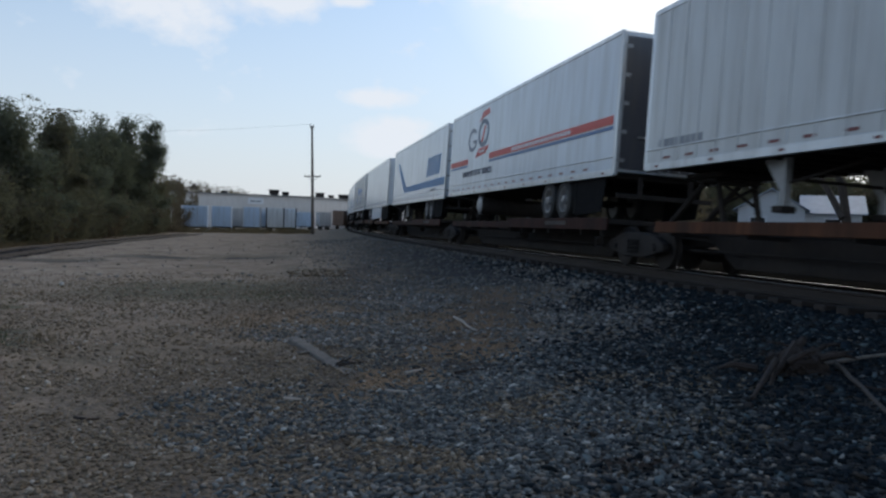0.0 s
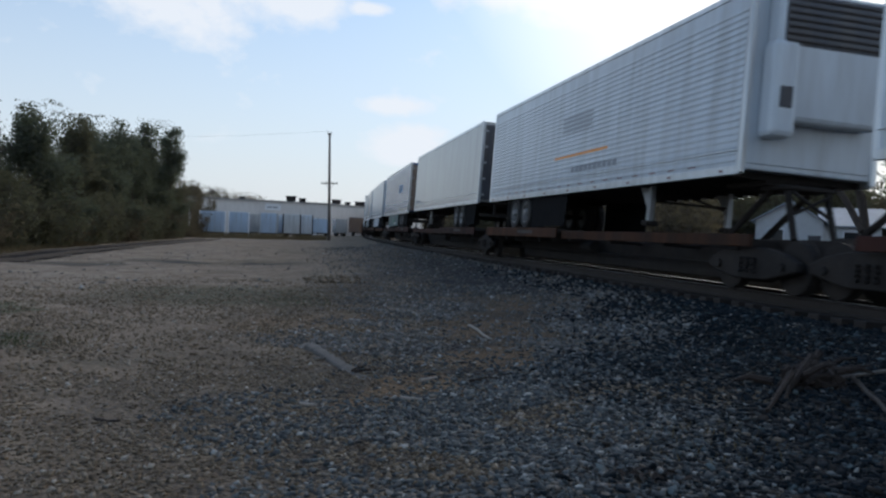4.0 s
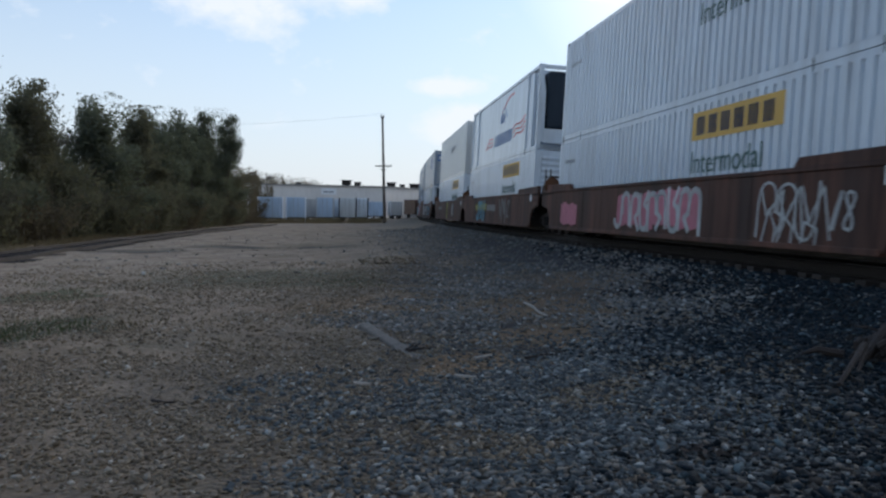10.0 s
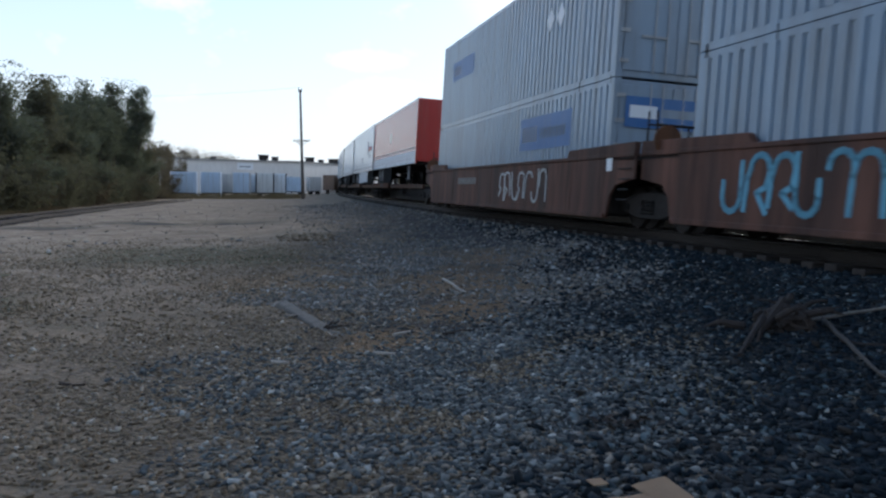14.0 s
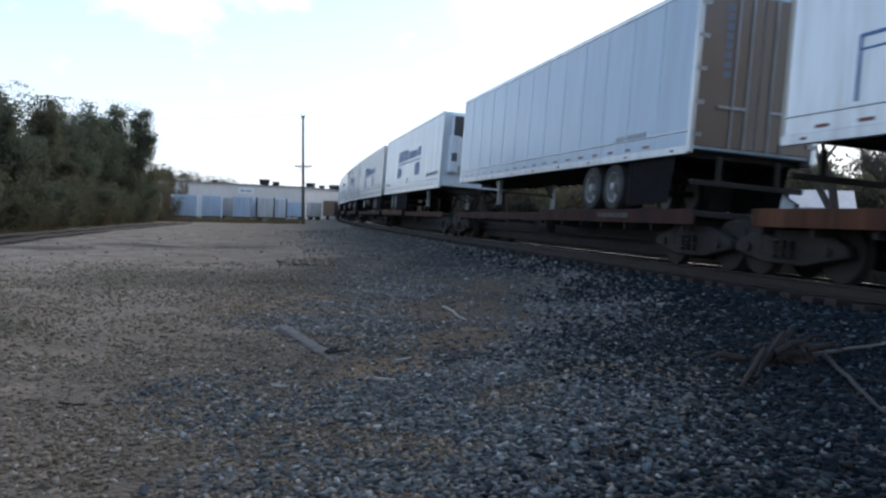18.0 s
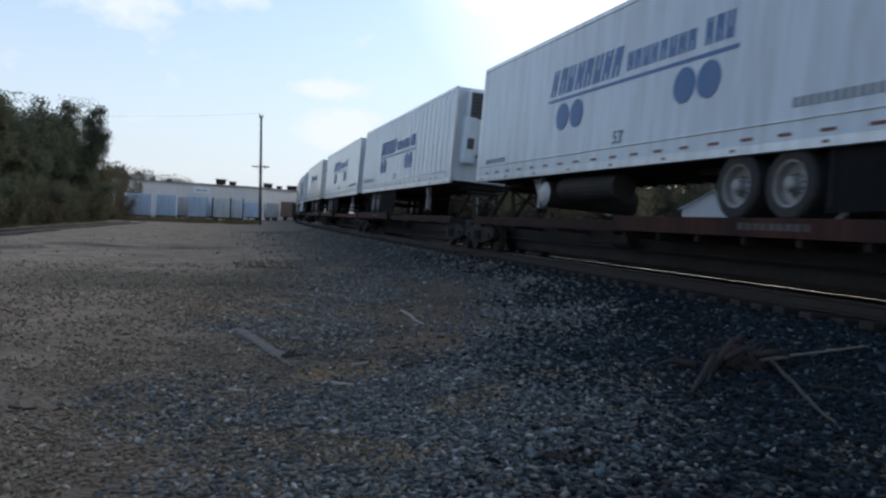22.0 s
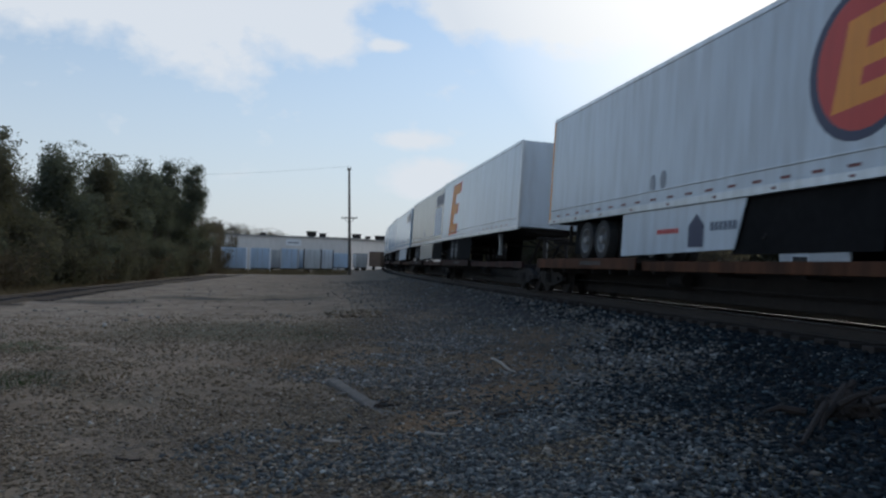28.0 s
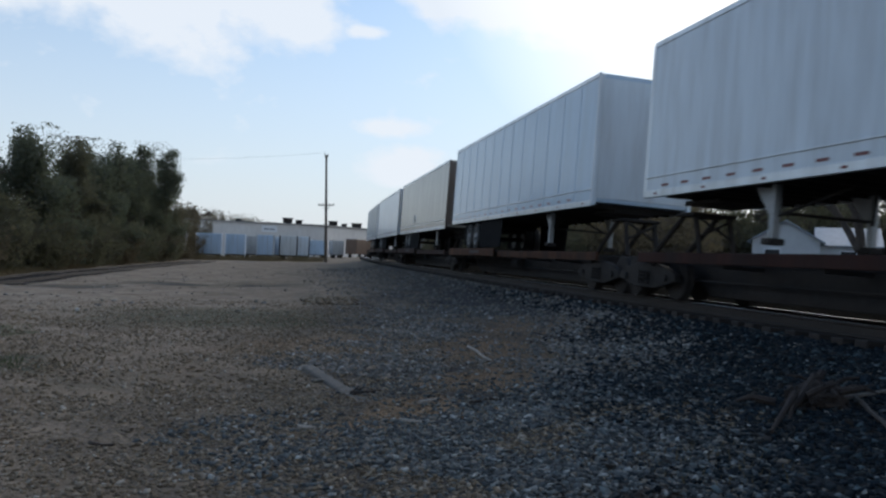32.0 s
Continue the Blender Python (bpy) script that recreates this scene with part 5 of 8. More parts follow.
def discs(word, low, pairs, z, web=13.0):
    """Lettering blocks over an underline, with two pairs of discs below."""
    out = [("word", (word, word + 3.3, low + 0.10, low + 0.68, 8, 0.22), LOGO_BLUE, "wordmark", "slanted blue blocks"), ("word", (word + 3.5, word + 5.8, low + 0.14, low + 0.50, 8, 0.0), LOGO_BLUE, "wordmark", "small blue blocks"),
           ("word", (word + 6.0, word + 6.8, low + 0.14, low + 0.58, 3, 0.0), LOGO_BLUE, "wordmark", "small blue blocks"),
           ("rect", (word - 0.05, word + 6.9, low - 0.05, low + 0.02), LOGO_BLUE, "underline", "thin blue underline"), ("text", (word + 3.2, 2.40, 0.36, "53'"), LOGO_NAVY, "lettering", "dark figures 53"),
           ("bars", (web, web + 2.6, 2.50, 2.64, 18), LOGO_GREY, "small_print", "grey lettering bars"), ("bars", (0.7, 2.2, 2.40, 2.52, 8), LOGO_GREY, "stencilled_number", "small dark number")]
    for a in pairs:
        out.append(("disc", (a, z, 0.31, 0.305), LOGO_BLUE, "disc_mark", "solid blue disc"))
    return out[:-5] + out[-4:] if web < 5 else out


DISCS = discs(4.8, 3.62, (5.56, 6.27, 10.32, 11.0), 3.20)
DISCS_LOW = discs(4.6, 3.45, (4.95, 5.58, 10.3, 10.9), 3.0)
DISCS_FAR = discs(4.33, 3.50, (4.71, 5.43, 9.7, 10.42), 3.10, 0.3)
BLUETR = [("rect", (0.02, 16.15, 2.62, 2.72), LOGO_WHITE, "stripe", "white stripe"), ("rect", (0.02, 16.15, 2.10, 2.30), TAN, "kick_band", "tan lower band"),
          ("rect", (3.4, 4.6, 4.72, 4.80), LOGO_GREY, "patch", "grey patch"), ("bars", (10.2, 12.4, 3.4, 3.9, 7), LOGO_SKY, "wordmark", "faint blue blocks")]
ENERGY = (LOGO_TEAL, [("text", (8.3, 1.25, 0.19, "Energy Savers"), LOGO_WHITE, "lettering", "white words Energy Savers"),
                      ("arc", ([(6.6 + 0.16 * k, 1.28 + 0.52 * math.sin(k / 9 * 1.6)) for k in range(10)], 0.05), LOGO_GREY, "swoosh", "pale curved line"),
                      ("disc", (7.6, 1.45, 0.3, 0.2), LOGO_GREEN, "picture", "green round picture")])
PLAINSKIRT = (WHITE, [], 12.6)
LONGSKIRT = (WHITE, [], 13.2)
TANSKIRT = (TAN, [])
SHIELD = [("rect", (5.0, 5.9, 4.10, 4.62), LOGO_GREY, "faded_patch", "faded rectangle"), ("text", (6.3, 4.1, 0.52, "INTERMODAL"), LOGO_SLATE, "lettering", "faded grey word INTERMODAL"),
          ("poly", [(5.6, 3.85), (6.6, 3.95), (7.6, 3.85), (7.5, 3.2), (6.6, 2.72), (5.7, 3.2)], LOGO_BLUE, "shield", "dark shield mark"),
          ("poly", [(6.1, 3.05), (6.22, 3.05), (6.62, 3.80), (6.55, 3.82)], FADED, "shield_centre", "pale slanted line"), ("poly", [(6.72, 3.05), (7.0, 3.1), (6.85, 3.75), (6.68, 3.75)], FADED, "shield_centre", "pale slanted mark"),
          ("bars", (5.0, 8.2, 2.42, 2.55, 17), LOGO_GREY, "small_print", "grey lettering bars")]
SHIELD_NEAR = [(kind, [(a + 2.1, z) for a, z in args] if kind == "poly" else (args[0] + 2.1, *args[1:]) if kind == "text" else (args[0] + 2.1, args[1] + 2.1, *args[2:]), m, n, b) for kind, args, m, n, b in SHIELD]
SHIELDSKIRT = (WHITE, [("disc", (8.6, 1.6, 0.45, 0.2), LOGO_GREEN, "emblem", "green and grey oval mark"), ("rect", (5.75, 12.0, 1.10, 1.30), LOGO_FOREST, "band", "dark green lower band")])
REDTR = [("disc", (7.6, 3.55, 0.5, 0.35), TAN, "emblem", "faded tan mark"), ("rect", (0.02, 16.2, 2.64, 2.70), LOGO_GREY, "stripe", "thin grey line")]
EXPRESS = [("poly", [(11.9, 3.15), (12.2, 3.15), (12.4, 3.55), (12.6, 3.15), (12.85, 3.15), (12.65, 3.75), (12.85, 4.1), (12.0, 4.1)], LOGO_NAVY, "emblem", "dark slanted mark"), ("text", (12.95, 3.36, 0.62, "Express"), LOGO_RED, "lettering", "red word Express"),
           ("bars", (13.1, 14.5, 2.88, 3.06, 10), LOGO_SLATE, "number_bar", "dark bars of a number")] + [
           ("poly", [(a, 2.80), (a + 0.19, 2.56), (a + 0.38, 2.80), (a + 0.19, 3.04)], LOGO_GREY, "diamond", "grey diamond") for a in (7.4, 7.84, 8.28)]
BLUELINES = [("rect", (1.4, 15.6, 3.22, 3.27), LOGO_BLUE, "stripe", "thin blue line"), ("rect", (1.4, 15.6, 3.05, 3.08), LOGO_BLUE, "stripe", "thin blue line"), ("rect", (1.4, 1.46, 2.4, 3.22), LOGO_BLUE, "stripe", "thin blue line"),
             ("rect", (9.6, 9.72, 3.0, 4.6), LOGO_BLUE, "stripe", "blue upright line"), ("bars", (13.6, 15.0, 2.45, 2.55, 8), LOGO_GREY, "stencilled_number", "small dark number")]
WORDA = [("word", (1.6, 9.6, 2.85, 4.35, 7, 0.08), LOGO_SLATE, "wordmark", "large slate blocks")]
WORDB = [("word", (2.5, 13.4, 2.75, 4.45, 7, 0.14), LOGO_NAVY, "wordmark", "huge navy blocks")]
DARKBAND = [("rect", (11.4, 16.1, 4.2, 4.7), LOGO_NAVY, "band", "dark upper band"), ("disc", (8.0, 2.8, 0.2, 0.3), LOGO_NAVY, "emblem", "small dark mark")]
FIFTY = [("text", (13.6, 3.1, 0.5, "53'"), LOGO_NAVY, "lettering", "dark figures 53"), ("rect", (7.2, 9.4, 2.98, 3.0), LOGO_GREY, "seam", "thin scratched line"),
         ("disc", (14.9, 2.62, 0.22), LOGO_GREY, "emblem", "grey ring mark"), ("disc", (14.3, 2.62, 0.22), LOGO_GREY, "emblem", "grey ring mark")]
ROUND = [("disc", (13.72, 3.72, 1.15, 1.12), LOGO_NAVY, "badge", "dark badge rim"), ("disc", (13.77, 3.74, 1.02, 1.0), LOGO_RED, "badge", "red round badge"),
         ("poly", [(13.35, 3.05), (14.45, 3.15), (14.5, 3.42), (13.95, 3.37), (14.0, 3.62), (14.5, 3.66), (14.55, 3.92), (14.05, 3.88), (14.1, 4.12), (14.65, 4.17), (14.7, 4.45), (13.65, 4.35)], LOGO_ORANGE, "badge_mark", "orange slanted mark"),
         ("disc", (7.2, 2.62, 0.14, 0.2), LOGO_GREY, "emblem", "small grey mark"), ("disc", (7.7, 2.66, 0.14, 0.2), LOGO_GREY, "emblem", "small grey mark")]
ROUND[2] = ROUND[2][:1] + ([(a - 0.23, z) for a, z in ROUND[2][1]],) + ROUND[2][2:]
BADGESKIRT = (WHITE, [("bars", (7.5, 8.5, 1.5, 1.60, 7), LOGO_RED, "small_print", "red lettering bars"), ("poly", [(8.9, 1.2), (9.5, 1.2), (9.5, 1.62), (9.2, 1.85), (8.9, 1.62)], LOGO_NAVY, "emblem", "dark house-shaped mark"),
                      ("bars", (9.75, 10.7, 1.50, 1.66, 6), LOGO_SLATE, "small_print", "grey lettering bars")], 10.95)


def slanted_e(a0, a1, z0, z1, lean):
    h, t = z1 - z0, 0.2
    def pt(u, v):
        return (a0 + (a1 - a0 - lean) * u + lean * v, z0 + h * v)
    return [pt(*p) for p in ((0, 0), (1, 0.02), (1, 0.2), (0.45, 0.2), (0.45, 0.4), (0.88, 0.4), (0.88, 0.6), (0.45, 0.6), (0.45, 0.8), (1, 0.8), (1, 1), (0, 0.98))]


BIGE = [("poly", slanted_e(2.0, 5.1, 2.28, 4.84, 0.75), LOGO_RED, "letter_edge", "red edge of a slanted mark")]
BIGE = BIGE[:1] + [("poly", [(a, z + 0.0) for a, z in slanted_e(2.1, 4.78, 2.34, 4.78, 0.72)], LOGO_ORANGE, "slanted_mark", "large slanted orange mark")]
PALEPANEL = [("rect", (12.6, 15.4, 2.45, 4.05), LOGO_WHITE, "panel", "large pale panel"), ("rect", (12.0, 15.9, 4.15, 4.75), LOGO_NAVY, "band", "dark upper band"), ("rect", (12.0, 12.9, 4.15, 4.75), TAN, "band", "faded tan band end"),
             ("rect", (7.4, 7.6, 2.6, 2.95), LOGO_NAVY, "emblem", "small dark mark"), ("rect", (7.85, 8.05, 2.6, 2.95), LOGO_NAVY, "emblem", "small dark mark")]
NAVYBAND = [("rect", (13.3, 16.2, 4.10, 4.72), LOGO_NAVY, "band", "navy upper band"), ("poly", [(11.9, 4.10), (13.4, 4.10), (13.4, 4.72), (12.2, 4.72)], TAN, "band", "tan band end"),
            ("rect", (13.9, 15.1, 2.62, 2.76), BROWN_DOOR, "sticker", "faded brown sticker"), ("disc", (7.6, 2.7, 0.16, 0.2), LOGO_GREY, "emblem", "small grey mark"), ("disc", (8.2, 2.7, 0.16, 0.2), LOGO_GREY, "emblem", "small grey mark")]
YSIGN = [("rect", (9.95, 13.45, 2.24, 2.82), LOGO_YELLOW, "sign", "yellow sign"), ("bars", (10.15, 13.3, 2.34, 2.72, 6), LOGO_NAVY, "sign_blocks", "dark blocks on the sign"),
         ("text", (9.95, 1.56, 0.66, "Intermodal"), LOGO_FOREST, "lettering", "dark green word Intermodal"), ("bars", (0.6, 1.7, 2.3, 2.42, 6), LOGO_GREY, "stencilled_number", "small dark number")]
RAILMARK = [("word", (7.0, 11.3, 0.75, 1.30, 8, 0.25), LOGO_BLUE, "wordmark", "slanted blue blocks"), ("arc", ([(8.3 + 0.14 * k, 1.9 + 0.5 * math.sin(k / 12 * 3.1)) for k in range(13)], 0.06), LOGO_BLUE, "arch_line", "blue arch"),
            ("word", (8.3, 9.5, 1.75, 2.15, 3, 0.1), LOGO_BLUE, "wordmark", "blue blocks"), ("arc", ([(8.6 + 0.22 * k, 2.25 + 0.55 * math.sin(k / 12 * 1.8)) for k in range(13)], 0.09), LOGO_RED, "arch_line", "red arch")] + [
            ("arc", ([(a + 0.2 * k, z + 0.07 * math.sin(k * 0.6) + 0.02 * k) for k in range(n)], 0.07), LOGO_RED, "wave_line", "red wavy line") for a, n, z in ((4.6, 11, 0.78), (4.8, 10, 0.95), (5.2, 8, 1.12), (11.6, 13, 0.85), (11.5, 14, 1.05), (11.4, 15, 1.25))]
SWOOSH = [("poly", [(9.0, 2.95), (14.9, 2.95), (14.9, 1.45), (13.6, 1.45), (12.9, 2.1), (11.6, 2.65), (10.2, 2.88)], LOGO_TEAL, "dark_field", "dark slate field"),
          ("arc", ([(6.4 + 0.62 * k, 1.45 + 0.95 * math.sin(min(1.0, k / 11) * 1.75)) for k in range(14)], 0.07), LOGO_GREEN, "swoosh", "green swoosh line"),
          ("bars", (1.6, 2.9, 1.95, 2.30, 2), LOGO_NAVY, "emblem", "dark block mark"), ("word", (1.5, 5.4, 1.46, 1.78, 9, 0.0), LOGO_SLATE, "wordmark", "dark blocks"), ("bars", (12.2, 13.6, 2.45, 2.65, 7), LOGO_WHITE, "small_print", "pale bars")]
BPANEL_NEAR = [("rect", (10.5, 14.0, 1.68, 2.62), LOGO_BLUE, "panel", "blue panel"), ("bars", (10.7, 11.9, 1.95, 2.30, 4), LOGO_WHITE, "panel_blocks", "white blocks")]
BPANEL = [("rect", (1.6, 4.6, 1.65, 2.35), LOGO_BLUE, "panel", "blue panel"), ("bars", (1.8, 2.9, 1.85, 2.15, 4), LOGO_WHITE, "panel_blocks", "white blocks"),
          ("poly", [(11.8, 1.95), (12.05, 1.65), (12.3, 1.95), (12.05, 2.25)], LOGO_WHITE, "diamond", "white diamond"), ("poly", [(12.5, 1.95), (12.75, 1.65), (13.0, 1.95), (12.75, 2.25)], LOGO_WHITE, "diamond", "white diamond")]
BPANEL2 = [("rect", (10.2, 13.9, 1.78, 2.65), LOGO_BLUE, "panel", "long blue panel"), ("bars", (10.4, 11.6, 2.0, 2.40, 5), LOGO_WHITE, "panel_blocks", "white blocks"), ("bars", (11.8, 13.6, 2.05, 2.32, 8), FADED, "panel_blocks", "pale blue blocks")]
FAINTC = [("bars", (7.4, 10.4, 1.85, 2.2, 8), LOGO_GREY, "wordmark", "faded grey blocks")]


def raised(kind, args):
    """The same marking, on the upper of two containers."""
    up = 3.09
    if kind == "poly":
        return [(a, z + up) for a, z in args] if max(z for a, z in args) < 3.2 else args
    if kind == "arc":
        return ([(a, z + up) for a, z in args[0]], args[1])
    if kind == "disc":
        return (args[0], args[1] + up, *args[2:])
    if kind == "text":
        return (args[0], args[1] + up, *args[2:])
    return (args[0], args[1], args[2] + up, args[3] + up, *args[4:])


def on_end(th, name, x0, x1, z0, z1, mat, label, out=0.045):
    """A flat marking on the end that faces the camera."""
    y = min(min((ob.matrix_local @ Vector(c)).y for c in ob.bound_box) for ob in th.children if ob.name.startswith(("body", "door")))
    return part(name, box(bmesh.new(), x0, x1, y - 0.006, y - 0.001, z0, z1), mat, th, label)


def container_sign(th, top, out=0.0):
    """A blue board with pale blocks high on a container's near end."""
    for x0, x1, z0, z1, mat, name, label, lift in ((-1.08, 1.12, top - 1.0, top - 0.36, LOGO_BLUE, "sign_board", "blue sign board", 0.0), (-0.98, -0.36, top - 0.80, top - 0.54, LOGO_WHITE, "sign_blocks", "white blocks", 0.004),
                                                   (-0.28, 0.95, top - 0.76, top - 0.58, FADED, "sign_blocks", "pale blue blocks", 0.004)):
        on_end(th, name, x0, x1, z0, z1, mat, label).location.y -= out + lift


def end_sign(th):
    on_end(th, "sign_board", -1.0, 0.15, 3.95, 4.55, LOGO_RED, "red sign board")
    on_end(th, "wordmark", -0.9, 0.0, 3.2, 3.55, LOGO_NAVY, "dark blocks")
    on_end(th, "sticker", 0.4, 0.8, 2.5, 2.75, LOGO_ORANGE, "orange sticker")


def door_words(th, lift):
    for k in range(6):
        on_end(th, "wordmark", -1.05 + 0.16 * k, -0.93 + 0.16 * k, 4.22, 4.58, LOGO_NAVY, "navy blocks")
        on_end(th, "wordmark", 0.12 + 0.16 * k, 0.24 + 0.16 * k, 4.22, 4.50, LOGO_NAVY, "navy blocks")
    on_end(th, "number_bars", 0.12, 0.22, 2.7, 3.8, LOGO_GREY, "upright dark bars")


def door_number(th):
    for k in range(8):
        on_end(th, "number_bars", -0.75, -0.60, 3.4 + k * 0.17, 3.52 + k * 0.17, LOGO_SLATE, "dark upright number bars")


def door_discs(th):
    for x in (-0.75, 0.55):
        on_end(th, "wordmark", x - 0.25, x + 0.3, 4.25, 4.4, LOGO_BLUE, "blue blocks")
        for dx in (-0.12, 0.12):
            on_end(th, "disc_mark", x + dx - 0.09, x + dx + 0.09, 3.95, 4.12, LOGO_BLUE, "blue disc")


def door_patch(th):
    on_end(th, "patch", -0.8, -0.2, 3.3, 3.6, LOGO_WHITE, "pale sticker")


def nose_word(th, width, tall, count):
    for k in range(count):
        x = -1.0 + k * width / count
        on_end(th, "wordmark", x, x + width / count * 0.75, 4.5 - tall, 4.5, LOGO_NAVY, "dark blocks")

# the consist: metres along the track of each near end, length, height, and how it is turned and marked
last = trailer(1.93, 16.15, 5.10, "R", "posts", CREAM, "cream ribbed van trailer riding on a railcar", NUMF)
last = trailer(19.72, 16.16, 5.10, "R", "plain", WHITE, "white van trailer with red and blue stripes on a railcar", GO, doors=DARK_DOOR, tank="short")
last = trailer(37.03, 15.91, 5.10, "R", "plain", WHITE, "white van trailer with a blue check stripe on a railcar", CHECK, drop=0.18)
last = trailer(56.05, 15.99, 5.06, "F", "plain", WHITE, "plain white van trailer with a side skirt on a railcar", [], skirt=PLAINSKIRT)
last = trailer(74.17, 16.06, 5.10, "R", "posts", CREAM, "cream trailer with blue lettering blocks and twin discs", DISCS_LOW, tank=True, doors=GREY)
last = trailer(91.86, 15.94, 5.10, "R", "plain", WHITE, "plain white van trailer with two small marks", SMALL, doors=GREY)
last = trailer(110.87, 16.16, 5.10, "N", "lines", WHITE, "white ribbed refrigerated trailer with a cooling unit", FAINT)
last = trailer(128.73, 16.29, 5.06, "R", "plain", GREY, "grey van trailer with darker doors on a railcar", NUMF, doors=DARK_DOOR)
last = trailer(149.12, 16.20, 5.10, "R", "lines", NAVY, "dark blue ribbed trailer with a white stripe and rusty doors", BLUETR, skirt=ENERGY, doors=BROWN_DOOR)
door_patch(last)
last = trailer(168.59, 16.28, 5.10, "N", "lines", WHITE, "white ribbed refrigerated trailer with a side skirt", NUMF, skirt=PLAINSKIRT)
last = trailer(187.57, 16.55, 5.10, "N", "lines", CREAM, "cream ribbed refrigerated trailer with a dark shield mark", SHIELD, skirt=SHIELDSKIRT)
last = trailer(207.39, 16.31, 5.10, "R", "lines", WHITE, "white ribbed trailer with a dark shield and marked doors", SHIELD_NEAR, skirt=SHIELDSKIRT, doors=WHITE, tank="short")
door_words(last, 0.5)
last = trailer(376.93, 16.27, 5.00, "F", "plain", RED, "red van trailer with a white lower band", REDTR, nose=RED, base_band=LOGO_WHITE)
last = trailer(394.55, 16.03, 5.05, "F", "plain", WHITE, "white van trailer with dark and red markings and a skirt", EXPRESS, skirt=PLAINSKIRT)
last = trailer(411.92, 16.27, 5.00, "F", "plain", WHITE, "plain white van trailer with a faint small mark", SMALLBAR, shade_reach=10.5)
last = trailer(429.94, 16.13, 5.02, "F", "panels", SILVER, "silver panelled trailer with thin blue lines", BLUELINES, nose=TAN)
last = trailer(448.76, 16.16, 5.02, "R", "panels", SKY_TINT_SILVER, "silver panelled trailer, tinted as sky reflection, with brown rear doors", NUMR, doors=BROWN_DOOR, drop=0.07)
door_number(last)
last = trailer(468.51, 16.03, 5.08, "N", "plain", WHITE, "white refrigerated trailer with blue blocks and twin discs", DISCS_LOW)
last = trailer(486.66, 16.08, 5.10, "R", "posts", CREAM, "cream ribbed trailer with blue blocks and twin discs", DISCS_LOW, tank=True)
door_discs(last)
last = trailer(504.11, 15.97, 5.10, "R", "posts", CREAM, "cream ribbed trailer with blue blocks and twin discs", DISCS_LOW, tank=True)
last = trailer(521.30, 15.96, 5.10, "R", "plain", CREAM, "cream trailer with blue blocks, twin discs and worn doors", DISCS)
door_discs(last)
last = trailer(539.02, 16.07, 5.16, "R", "plain", WHITE, "white trailer with blue blocks, twin discs and a drum tank", DISCS, tank=True)
last = trailer(557.94, 16.30, 5.10, "N", "posts", WHITE, "white refrigerated trailer with blue blocks and twin discs", DISCS_FAR, drop=0.07)
last = trailer(576.81, 16.26, 5.10, "N", "plain", WHITE, "white round-nosed refrigerated trailer with twin discs", DISCS, drop=0.07)
last = trailer(597.33, 16.16, 5.18, "R", "plain", CREAM, "cream trailer with twin discs and ribbed rear doors", DISCS, doors=CREAM, drop=0.02)
door_discs(last)
last = trailer(616.67, 16.04, 5.10, "F", "posts", WHITE, "white ribbed trailer with large grey-blue lettering blocks", WORDA, skirt=PLAINSKIRT, nose=WHITE, drop=0.02)
nose_word(last, 1.7, 0.42, 7)
last = trailer(633.22, 16.18, 5.10, "F", "plain", TAN, "tan trailer with a dark upper band and side skirt", DARKBAND, skirt=TANSKIRT, nose=NAVY, drop=0.02)
last = trailer(651.56, 16.22, 5.10, "F", "panels", WHITE, "white panelled 53-foot trailer with a side skirt", FIFTY, skirt=PLAINSKIRT, drop=0.02)
last = trailer(669.15, 16.57, 5.19, "F", "posts", WHITE, "white ribbed trailer with huge navy lettering blocks", WORDB, skirt=PLAINSKIRT, drop=0.02)
nose_word(last, 1.9, 0.55, 7)
last = trailer(687.18, 16.06, 5.25, "F", "plain", WHITE, "white trailer with a round orange badge and orange nose", ROUND, skirt=BADGESKIRT, nose=ORANGE, drop=0.02)
last = trailer(706.77, 16.31, 5.16, "F", "plain", WHITE, "white trailer with a large slanted orange mark", BIGE, drop=0.02)
nose_word(last, 1.0, 0.28, 5)
last = trailer(723.80, 16.06, 5.16, "F", "plain", TAN, "tan trailer with a pale panel and side skirt", PALEPANEL, skirt=TANSKIRT, nose=TAN, drop=0.02)
last = trailer(741.81, 16.26, 5.10, "F", "plain", SKY_TINT_SILVER, "dull silver trailer, tinted as sky reflection, with a navy upper band", NAVYBAND, skirt=LONGSKIRT, nose=SKY_TINT_SILVER, drop=0.02, shade_reach=0)
last = trailer(758.50, 16.39, 5.20, "F", "panels", SKY_TINT_SILVER, "silver panelled trailer, tinted as sky reflection, on a railcar", [], drop=0.07)
last = trailer(777.79, 15.51, 5.28, "R", "plain", WHITE, "white trailer with a red sign on its rear doors", [], doors=CREAM, drop=0.02)
end_sign(last)
last = trailer(796.34, 16.09, 5.30, "F", "panels", SKY_TINT_SILVER, "silver panelled trailer with a plain white nose", [], nose=WHITE, drop=0.02)
last = trailer(814.33, 16.18, 5.10, "F", "plain", TAN, "dusty tan van trailer on a railcar", SMALL, nose=BROWN_DOOR)
last = trailer(832.52, 16.15, 5.10, "F", "plain", WHITE, "white van trailer on a railcar", [])
last = trailer(850.62, 16.15, 5.10, "R", "posts", CREAM, "cream ribbed van trailer on a railcar", [])
spine_car(1.13, 18.90, True, (False, False), "grimy yellow-brown skeleton railcar carrying a road trailer", DECK_RUST)
spine_car(18.90, 36.46, True, (False, False), "rust-brown skeleton railcar carrying a road trailer", DECK_BROWN)
